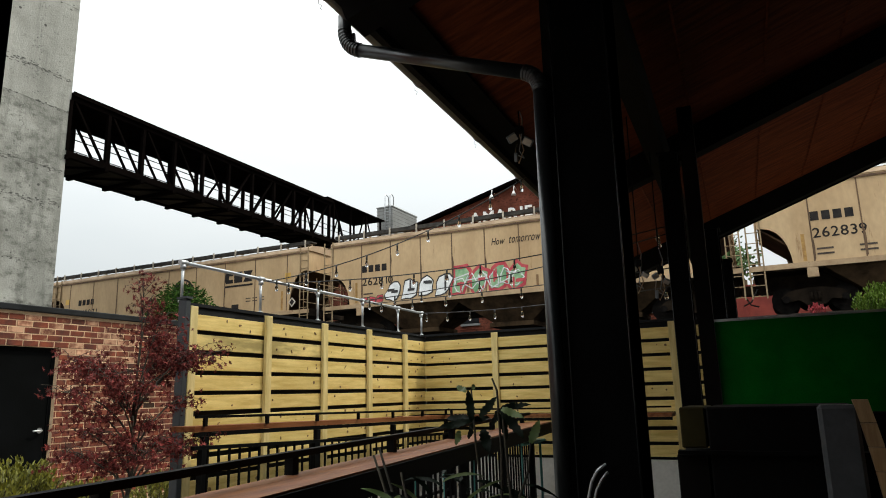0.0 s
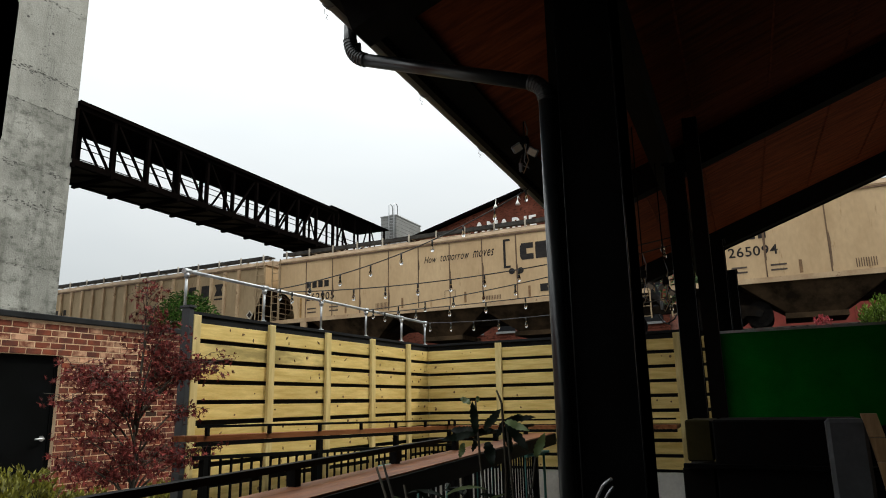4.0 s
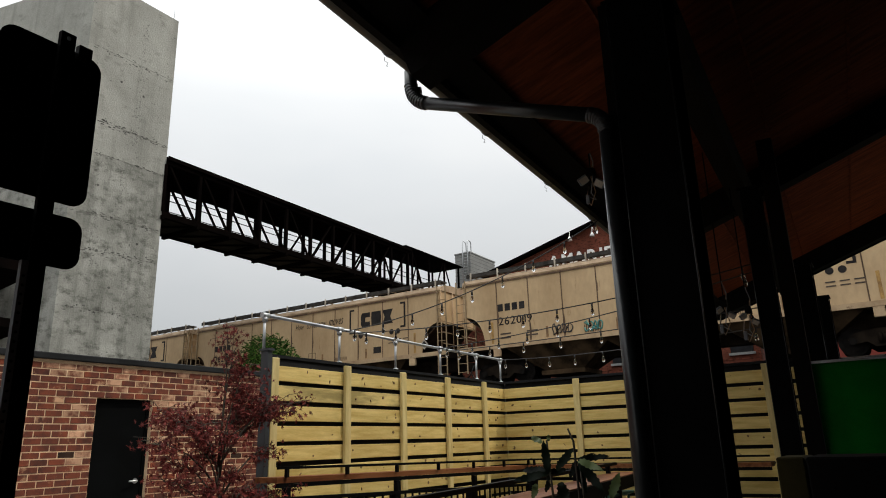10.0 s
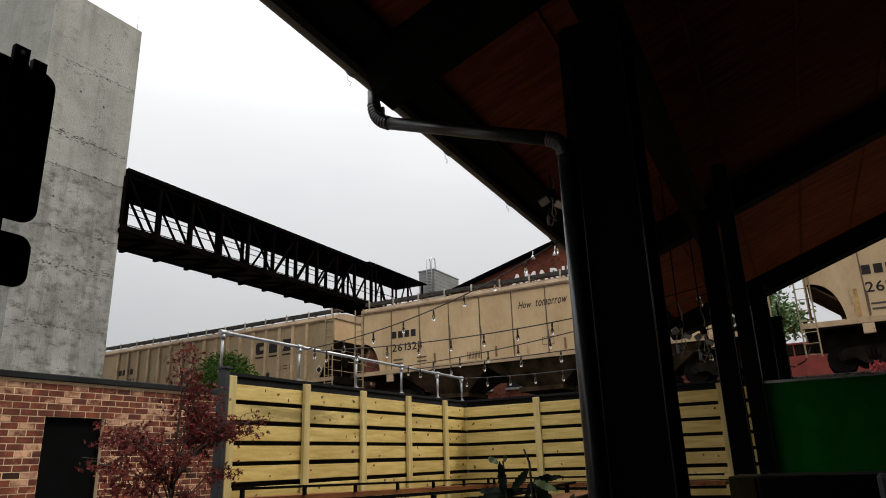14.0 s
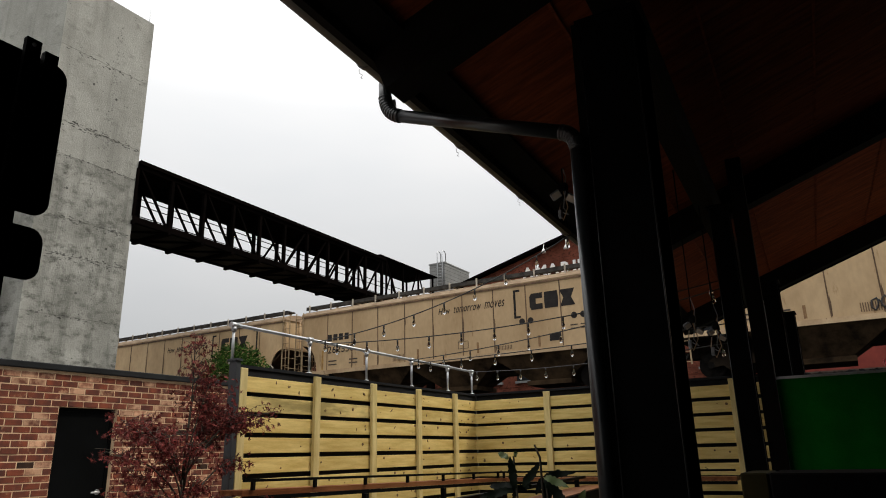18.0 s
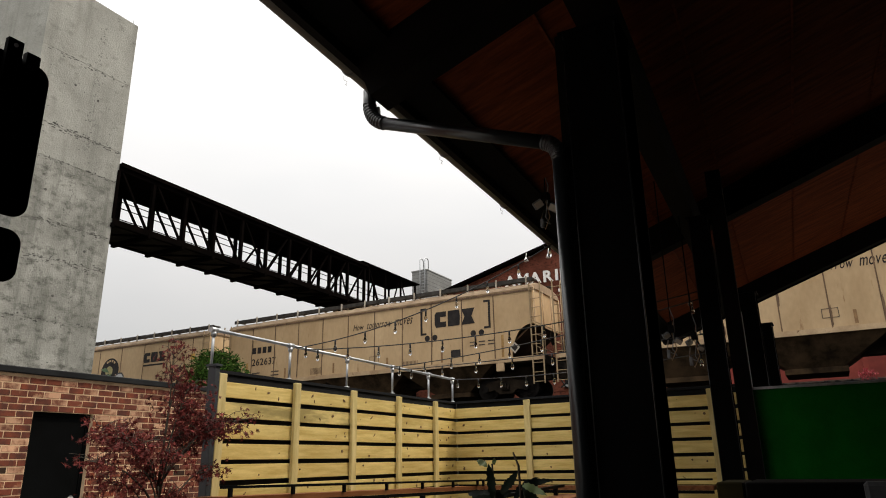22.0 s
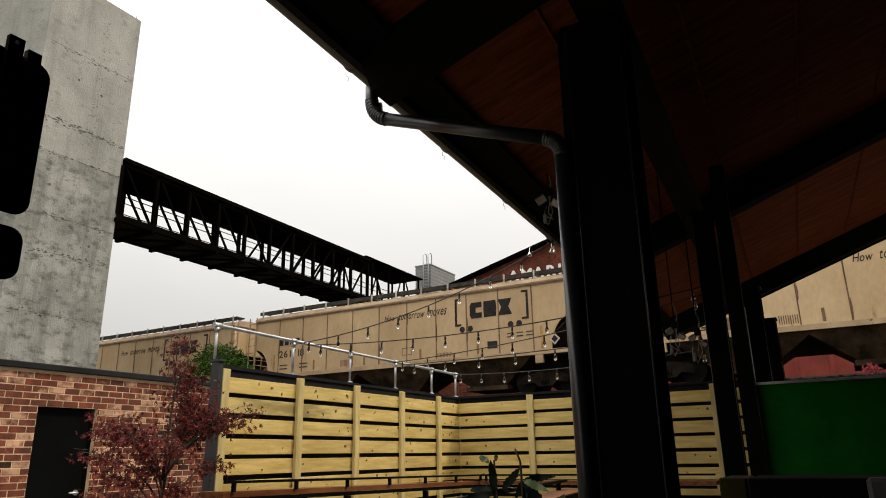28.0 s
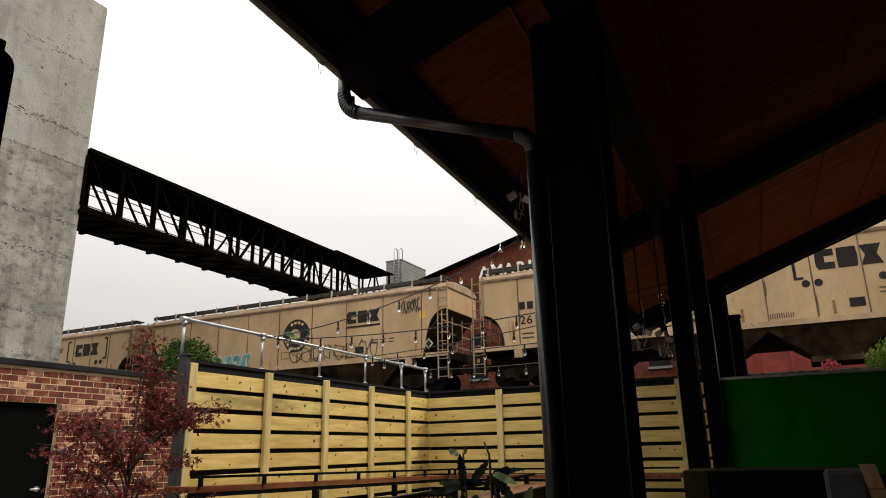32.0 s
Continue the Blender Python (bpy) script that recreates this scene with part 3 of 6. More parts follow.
stair = thing("stair_canopy", "dark steel stair canopy against the concrete tower", "canopy")
cb = bmesh.new()
bar(cb, (-45, 11.0, 6.0), (-27.9, 12.4, 8.6), 2.0, 0.5)
part("roof_slab", cb, M_TRUSS, stair)
cb = bmesh.new()
bar(cb, (-45, 11.0, 4.1), (-27.9, 12.4, 6.3), 2.0, 0.35)
part("stringer", cb, M_TRUSS, stair)
for x in (-44, -38, -32, -28.4):
    cb = bmesh.new()
    box(cb, x - 0.12, x + 0.12, 10.4 + (x + 45) * 0.08, 10.64 + (x + 45) * 0.08, 0, 6.0 + (x + 45) * 0.15)
    part("post", cb, M_TRUSS, stair)

# ---- covered truss footbridge ----
BX, BW, BY0, BY1, BZ0, BZ1 = -27.45, 2.5, 18.4, 46.2, 11.86, 15.02
WIN0, BAY, NB = BZ0 + 0.42, 2.02, 10
BEND = BY0 + NB * BAY
bridge = thing("covered_footbridge", "dark steel truss footbridge with a flat roof, crossing over the tracks", "bridge",
               at=Matrix.Translation((BX, BY0, 0)) @ Matrix.Rotation(radians(0.9), 4, "Z") @ Matrix.Translation((-BX, -BY0, 0)))
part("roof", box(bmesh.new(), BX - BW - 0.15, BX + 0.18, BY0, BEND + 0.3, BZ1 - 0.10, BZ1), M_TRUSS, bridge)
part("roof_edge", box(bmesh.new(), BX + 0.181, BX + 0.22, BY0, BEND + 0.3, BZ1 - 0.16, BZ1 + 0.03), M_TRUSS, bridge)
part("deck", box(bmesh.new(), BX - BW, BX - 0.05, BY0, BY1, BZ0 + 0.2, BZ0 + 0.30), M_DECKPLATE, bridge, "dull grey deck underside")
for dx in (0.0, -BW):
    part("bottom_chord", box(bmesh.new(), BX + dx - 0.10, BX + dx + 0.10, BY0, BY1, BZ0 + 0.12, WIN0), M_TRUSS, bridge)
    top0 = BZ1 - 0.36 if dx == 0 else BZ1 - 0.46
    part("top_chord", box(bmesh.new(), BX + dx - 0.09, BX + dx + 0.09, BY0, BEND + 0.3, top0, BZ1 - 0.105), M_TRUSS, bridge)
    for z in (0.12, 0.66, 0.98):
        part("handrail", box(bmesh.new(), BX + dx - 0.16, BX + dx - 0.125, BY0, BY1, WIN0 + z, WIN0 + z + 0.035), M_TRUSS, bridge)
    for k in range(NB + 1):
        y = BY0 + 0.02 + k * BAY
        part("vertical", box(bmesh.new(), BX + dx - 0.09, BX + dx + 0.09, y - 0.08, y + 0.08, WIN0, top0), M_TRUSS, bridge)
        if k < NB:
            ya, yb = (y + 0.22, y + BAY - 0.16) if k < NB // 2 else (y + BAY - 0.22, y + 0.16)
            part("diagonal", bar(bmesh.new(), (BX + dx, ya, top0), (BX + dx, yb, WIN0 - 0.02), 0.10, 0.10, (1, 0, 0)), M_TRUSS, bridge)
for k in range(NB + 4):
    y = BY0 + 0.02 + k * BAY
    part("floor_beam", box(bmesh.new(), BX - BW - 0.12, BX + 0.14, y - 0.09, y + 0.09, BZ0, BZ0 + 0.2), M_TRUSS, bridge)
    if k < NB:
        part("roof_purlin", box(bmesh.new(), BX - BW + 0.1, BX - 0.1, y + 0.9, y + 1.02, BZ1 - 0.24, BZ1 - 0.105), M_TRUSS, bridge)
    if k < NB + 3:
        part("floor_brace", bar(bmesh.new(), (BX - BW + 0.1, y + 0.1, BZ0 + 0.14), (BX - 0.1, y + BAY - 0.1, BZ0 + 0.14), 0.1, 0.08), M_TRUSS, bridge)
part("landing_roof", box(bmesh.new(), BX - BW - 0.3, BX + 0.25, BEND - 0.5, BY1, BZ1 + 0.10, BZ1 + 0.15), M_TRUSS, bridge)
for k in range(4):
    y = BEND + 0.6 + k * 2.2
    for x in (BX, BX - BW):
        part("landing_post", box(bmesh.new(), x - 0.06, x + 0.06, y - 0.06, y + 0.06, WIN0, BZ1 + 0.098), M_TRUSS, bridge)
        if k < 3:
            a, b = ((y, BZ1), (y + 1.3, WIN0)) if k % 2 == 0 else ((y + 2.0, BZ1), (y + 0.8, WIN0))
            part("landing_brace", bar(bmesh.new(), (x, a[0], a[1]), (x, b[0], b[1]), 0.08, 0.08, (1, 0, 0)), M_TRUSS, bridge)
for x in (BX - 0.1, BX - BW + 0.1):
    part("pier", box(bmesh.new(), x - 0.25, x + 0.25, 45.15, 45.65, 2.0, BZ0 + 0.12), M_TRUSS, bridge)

# ---- far buildings ----
blk = thing("grey_block_building", "grey masonry stair head with a steel roof ladder", "building")
cb = bmesh.new()
box(cb, -36.9, -35.0, 60, 65.4, 2, 20.75, bevel=0.05)
part("wall", cb, M_FARGREY, blk)
cb = bmesh.new()
box(cb, -36.95, -34.95, 59.95, 65.45, 20.75, 20.87)
part("coping", cb, M_FARGREY, blk)
for k in range(12):
    z = 16.0 + 0.4 * k
    part("block_joint", plate(bmesh.new(), [(-36.91, 59.99), (-34.99, 59.99), (-34.99, 65.41), (-36.91, 65.41)], "z", z, 0.03), M_CONCJ, blk)
for x in (-35.75, -35.15):
    cb = bmesh.new()
    tube(cb, [(x, 59.75, 16.5), (x, 59.75, 21.9), (x, 59.9, 22.1), (x, 60.3, 22.1), (x, 60.5, 21.9), (x, 60.5, 20.8)], 0.05, 6)
    part("ladder_rail", cb, M_GALV, blk)
for k in range(14):
    cb = bmesh.new()
    tube(cb, [(-35.75, 59.75, 16.7 + k * 0.32), (-35.15, 59.75, 16.7 + k * 0.32)], 0.02, 5)
    part("ladder_rung", cb, M_GALV, blk)

hall = thing("brick_gable_hall", "old red brick gabled hall with white sign letters", "building")
HX0, HX1, HY, HZ = -24.6, -6.3, 45.0, 13.7
pk = (HX0 + HX1) / 2
pz = HZ + (pk - HX0) * 0.272
cb = bmesh.new()
plate(cb, [(HX0, 2.0), (HX1, 2.0), (HX1, HZ), (pk, pz), (HX0, HZ)], "y", HY, 30)
part("wall", cb, M_FARBRICK, hall)
for side in (-1, 1):
    cb = bmesh.new()
    ex = HX0 - 0.5 if side < 0 else HX1 + 0.5
    plate(cb, [(ex, HZ - 0.13), (pk, pz + 0.004), (pk, pz + 0.24), (ex, HZ + 0.10)], "y", HY - 0.5, 31)
    part("roof", cb, M_TRUSS, hall)
for k in range(1, 12):
    cb = bmesh.new()
    z = 2.0 + k * 0.95
    box(cb, HX0 + 0.1, HX1 - 0.1, HY - 0.03, HY + 0.02, z, z + 0.06)
    part("brick_band", cb, M_FARBRICK, hall)
sign_me = text_mesh("sign_letters", "AMARIE", 4.9, 0.80, M_LETTER, gap=0.04, bold=0.03, depth=0.05)
o = part("sign_letters", sign_me, None, hall, "white serif letters")
o.location = (-19.5, HY - 0.16, 13.52)
low_me = text_mesh("lower_letter", "T", 0.75, 0.95, M_LETTER, bold=0.03, depth=0.05)
part("lower_letter", low_me, None, hall, "white serif letter").location = (-15.45, HY - 0.16, 11.9)
for k in range(4):
    x = -17.6 + k * 1.7
    cb = bmesh.new()
    tube(cb, [(x, HY - 0.02, 15.6 + k * 0.05), (x, HY - 0.5, 15.75 + k * 0.05), (x, HY - 0.62, 15.4)], 0.03, 6)
    tube(cb, [(x, HY - 0.62, 15.4), (x, HY - 0.62, 15.1)], 0.05, 8, 0.2)
    part("gooseneck_lamp", cb, M_LETTER, hall)
for k in range(7):
    x = HX0 + 1.6 + k * 2.5
    win = part("window", box(bmesh.new(), x, x + 1.3, HY - 0.05, HY + 0.03, 6.2, 9.4), M_CHAR, hall)
    part("sill", box(bmesh.new(), x - 0.1, x + 1.4, HY - 0.16, HY - 0.02, 6.05, 6.2), M_FARGREY, win)

cb = bmesh.new()
box(cb, -62, -50, 62, 72, 0, 13.0, bevel=0.1)
box(cb, -60, -54, 64, 70, 13.6, 15.5)
solid("distant_pale_building", cb, M_FARPALE, "pale flat-roofed building far behind the train", "building")

# added wall: closes the pale gap under the cars, where only shadow belongs
yard = thing("boundary_wall", "brick wall added behind the railway to darken the gap under the train", "wall", kind="structure")
part("wall", box(bmesh.new(), -75, -24.75, 46.5, 47.0, 2.0, 12.0), M_FARBRICK, yard)
part("coping", box(bmesh.new(), -75, -24.75, 46.4, 47.1, 12.0, 12.15), M_FARGREY, yard)

red = thing("red_warehouse", "low red painted warehouse behind the railway", "building")
part("wall", box(bmesh.new(), -4.5, 16, 35, 43, 2.0, 5.93), M_REDWALL, red)
part("roof", box(bmesh.new(), -4.6, 16.1, 34.9, 43.1, 5.93, 6.0), M_REDWALL, red)
for k in range(14):
    part("pilaster", box(bmesh.new(), -4.3 + k * 1.45, -4.1 + k * 1.45, 34.94, 35.02, 2.0, 5.93), M_REDWALL, red)

# ---- the train of covered hoppers ----
PITCH = 18.447          # from car to car
SIDE = -1.55            # near side in the car's own space
# length over the ends, inset of the body's corner, width and height of the cut-away at its ends
SIZES = {"A": (17.9, 0.50, 1.0, 1.42), "B": (18.4, 0.20, 1.08, 1.95), "C": (18.2, 0.10, 0.95, 1.85), "D": (17.9, 0.50, 1.0, 1.42)}


def arc_side(style):
    """Outline of a side sheet with its cut-away lower ends: a quarter round, or a straight slope on the ribbed cars."""
    ln, inset, wide, high = SIZES[style]
    if style == "C":
        pts = [(inset + wide, 1.12), (inset, 1.12 + high)]
    else:
        pts = [(inset + wide * math.cos(a) ** 0.8, 1.12 + high * math.sin(a)) for a in (math.radians(90 * k / 12) for k in range(13))]
    pts += [(inset, 4.04)]
    return pts + [(ln - x, z) for x, z in reversed(pts)]


def car_meshes(style):
    ln, inset, wide, high = SIZES[style]
    d = {}
    bm = bmesh.new()
    for y in (SIDE, -SIDE - 0.05):
        plate(bm, arc_side(style), "y", y, 0.05)
    d["side_sheet"] = mesh_of("side_sheet", bm, M_CARDULL if style == "C" else M_CAR)
    bm = bmesh.new()
    prof = [(-1.58, 4.02), (-1.52, 4.14), (-1.2, 4.28), (-0.6, 4.36), (0.6, 4.36), (1.2, 4.28), (1.52, 4.14), (1.58, 4.02)]
    rings = [[bm.verts.new((x, y, z)) for y, z in prof] for x in (inset - 0.04, ln - inset + 0.04)]
    for k in range(len(prof) - 1):
        bm.faces.new((rings[0][k], rings[1][k], rings[1][k + 1], rings[0][k + 1]))
    for r in rings:
        bm.faces.new(r)
    bm.faces.new((rings[0][0], rings[0][-1], rings[1][-1], rings[1][0]))
    d["roof"] = mesh_of("roof", bm, M_CARTOP)
    bm = bmesh.new()
    box(bm, inset, ln - inset, SIDE - 0.045, SIDE - 0.004, 3.9, 3.97)
    d["top_chord"] = mesh_of("top_chord", bm, M_SEAM)
    low = 1.12 + high
    p = [(inset + 0.02, low), (inset + 0.02, 4.02), (inset + 0.08, 4.02), (inset + 0.08, low)]
    d["end_sheet"] = mesh_of("end_sheet", plate(bmesh.new(), p, "y", -1.48, 2.96), M_CAR)
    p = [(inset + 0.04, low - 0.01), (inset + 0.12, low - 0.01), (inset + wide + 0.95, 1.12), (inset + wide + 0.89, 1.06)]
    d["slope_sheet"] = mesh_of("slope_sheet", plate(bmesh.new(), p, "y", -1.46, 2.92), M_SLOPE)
    bm = bmesh.new()
    for y in (SIDE - 0.035, 1.50):
        box(bm, 0.12, ln - 0.12, y, y + 0.085, 1.06, 1.24)
    d["side_sill"] = mesh_of("side_sill", bm, M_SILL)
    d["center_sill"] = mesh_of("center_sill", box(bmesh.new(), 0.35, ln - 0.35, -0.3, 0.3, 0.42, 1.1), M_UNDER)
    bm = bmesh.new()
    box(bm, -0.022, 0.022, SIDE - 0.014, SIDE - 0.002, 1.25, 3.9)
    d["seam"] = mesh_of("seam", bm, M_SEAM)
    smear = random.Random(len(style) + ord(style))
    d["rust_smear"] = []
    for k in range(6):
        bm = bmesh.new()
        z1 = smear.uniform(1.9, 3.7)
        z0 = z1 - smear.uniform(0.4, 1.3)
        w = smear.uniform(0.02, 0.045)
        plate(bm, [(-w, max(1.26, z0)), (w * 0.4, max(1.26, z0) + 0.05), (w, z1 - 0.3), (0.2 * w, z1), (-0.8 * w, z1 - 0.2)], "y", SIDE - 0.0145, 0.003)
        d["rust_smear"].append(mesh_of("rust_smear", bm, M_SEAM))
    bm = bmesh.new()
    box(bm, -0.075, 0.075, SIDE - 0.11, SIDE - 0.002, 1.25, 3.9)
    d["rib"] = mesh_of("rib", bm, M_SILL)
    bm = bmesh.new()
    a, b = inset + 0.05, ln - inset - 0.05
    box(bm, a, b, -1.32, -0.78, 4.46, 4.52)
    box(bm, a, b, -1.34, -1.30, 4.36, 4.53)
    box(bm, a, b, 0.78, 1.12, 4.54, 4.58)
    d["running_board"] = mesh_of("running_board", bm, M_GRATE)
    bm = bmesh.new()
    box(bm, -0.03, 0.03, -1.40, -1.35, 4.16, 4.58)
    box(bm, -0.03, 0.03, -1.38, -0.8, 4.40, 4.455)
    d["bracket"] = mesh_of("bracket", bm, M_BRACKET)
    bm = bmesh.new()
    for k in range(5):
        box(bm, 1.6 + k * 3.0, 4.2 + k * 3.0, -0.5, 0.5, 4.34, 4.5, bevel=0.04)
    d["hatch_cover"] = mesh_of("hatch_cover", bm, M_CARTOP)
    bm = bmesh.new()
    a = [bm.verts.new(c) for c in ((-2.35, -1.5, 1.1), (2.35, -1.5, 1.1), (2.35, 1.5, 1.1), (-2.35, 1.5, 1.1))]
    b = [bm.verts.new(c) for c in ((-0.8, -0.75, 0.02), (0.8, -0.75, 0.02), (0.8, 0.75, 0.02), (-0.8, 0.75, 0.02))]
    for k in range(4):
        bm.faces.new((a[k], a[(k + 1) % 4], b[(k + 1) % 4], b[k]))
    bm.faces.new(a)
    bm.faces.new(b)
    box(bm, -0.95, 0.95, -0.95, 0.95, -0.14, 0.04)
    # hopper colour also holds the shade under the car
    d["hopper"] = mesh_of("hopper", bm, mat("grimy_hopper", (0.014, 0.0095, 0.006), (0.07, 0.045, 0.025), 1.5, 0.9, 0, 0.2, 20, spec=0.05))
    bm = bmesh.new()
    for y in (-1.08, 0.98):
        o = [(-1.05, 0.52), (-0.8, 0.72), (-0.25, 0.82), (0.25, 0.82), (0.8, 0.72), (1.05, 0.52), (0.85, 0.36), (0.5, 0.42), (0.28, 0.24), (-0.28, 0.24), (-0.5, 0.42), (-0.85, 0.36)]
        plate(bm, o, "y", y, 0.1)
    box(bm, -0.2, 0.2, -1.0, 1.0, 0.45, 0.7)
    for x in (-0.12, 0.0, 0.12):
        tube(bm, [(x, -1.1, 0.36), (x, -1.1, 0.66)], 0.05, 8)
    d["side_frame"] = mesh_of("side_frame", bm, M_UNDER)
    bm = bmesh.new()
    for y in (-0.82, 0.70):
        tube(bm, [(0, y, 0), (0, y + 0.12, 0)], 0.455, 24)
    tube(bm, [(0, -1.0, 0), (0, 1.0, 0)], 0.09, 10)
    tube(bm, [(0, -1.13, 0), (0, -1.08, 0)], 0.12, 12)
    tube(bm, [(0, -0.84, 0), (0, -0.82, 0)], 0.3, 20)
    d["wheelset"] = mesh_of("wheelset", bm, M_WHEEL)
    bm = bmesh.new()
    for x in (0, 0.46):
        bar(bm, (x, SIDE - 0.04, 0.12), (x, SIDE - 0.04, 4.2), 0.04, 0.05, (1, 0, 0))
    for k in range(11):
        tube(bm, [(0, SIDE - 0.06, 0.2 + 0.37 * k), (0.46, SIDE - 0.06, 0.2 + 0.37 * k)], 0.016, 6)
    # duller paint than the body stands in for the ladder's shaded side
    d["ladder"] = mesh_of("ladder", bm, M_CARDULL)
    bm = bmesh.new()
    box(bm, 0.25, 2.4, -1.5, 1.5, 1.0, 1.06)
    box(bm, 0.22, 0.34, -1.56, 1.56, 0.95, 1.3)
    d["end_platform"] = mesh_of("end_platform", bm, M_UNDER)
    bm = box(bmesh.new(), -0.2, 0.9, -0.13, 0.13, 0.45, 0.72)
    box(bm, -0.24, 0.05, -0.2, 0.16, 0.42, 0.76)
    d["coupler"] = mesh_of("coupler", bm, M_UNDER)
    d["jack_pad"] = mesh_of("jack_pad", box(bmesh.new(), -0.17, 0.17, SIDE - 0.03, SIDE + 0.1, 0.72, 1.058, bevel=0.015), M_SILL)
    d["air_hose"] = mesh_of("air_hose", tube(bmesh.new(), [(0.3, -0.5, 0.6), (0.05, -0.5, 0.15), (-0.2, -0.3, 0.05)], 0.03, 6), M_RUBBER)
    d["brake_wheel"] = mesh_of("brake_wheel", tube(bmesh.new(), [(ln + 0.02, -0.9, 1.95), (ln + 0.06, -0.9, 1.95)], 0.28, 14), M_UNDER)
    d["grab_bar"] = mesh_of("grab_bar", tube(bmesh.new(), [(0.45, -1.5, 0), (0.45, 1.5, 0)], 0.02, 6), M_SILL)
    d["end_post"] = mesh_of("end_post", tube(bmesh.new(), [(0.45, 0, 1.06), (0.45, 0, 4.05)], 0.025, 6), M_SILL)
    return d


CAR = {style: car_meshes(style) for style in "ABC"}
CAR["D"] = CAR["A"]
FACE = SIDE - 0.008


def bars_mesh(name, rects, material):
    bm = bmesh.new()
    for x0, x1, z0, z1 in rects:
        box(bm, x0, x1, FACE - 0.004, FACE, z0, z1)
    return mesh_of(name, bm, material)


def poly_mesh(name, polys, material, lift=0.0):
    bm = bmesh.new()
    for p in polys:
        plate(bm, p, "y", FACE - 0.004 - lift, 0.004)
    return mesh_of(name, bm, material)


def ring(cx, cz, r0, r1, a0, a1, n=20):
    a = [math.radians(a0 + (a1 - a0) * k / n) for k in range(n + 1)]
    return [(cx + r1 * math.cos(t), cz + r1 * math.sin(t)) for t in a] + [(cx + r0 * math.cos(t), cz + r0 * math.sin(t)) for t in reversed(a)]


def logo_polys(x, z, w, h):
    """Three heavy slab blocks side by side: plain shapes in place of the company's mark."""
    c = w / 3.15
    out = [[(x + 0.12 * c, z), (x + 0.92 * c, z), (x + 0.92 * c, z + 0.34 * h), (x + 0.45 * c, z + 0.34 * h), (x + 0.45 * c, z + 0.66 * h), (x + 0.92 * c, z + 0.66 * h),
            (x + 0.92 * c, z + h), (x + 0.12 * c, z + h), (x, z + 0.8 * h), (x, z + 0.2 * h)]]
    x1 = x + 1.07 * c
    out.append([(x1, z), (x1 + 0.9 * c, z), (x1 + 0.95 * c, z + 0.5 * h), (x1 + 0.9 * c, z + h), (x1, z + h), (x1 - 0.03 * c, z + 0.5 * h)])
    x2 = x + 2.12 * c
    out.append([(x2, z), (x2 + 1.03 * c, z), (x2 + 0.78 * c, z + 0.5 * h), (x2 + 1.03 * c, z + h), (x2, z + h), (x2 + 0.25 * c, z + 0.5 * h)])
    return out


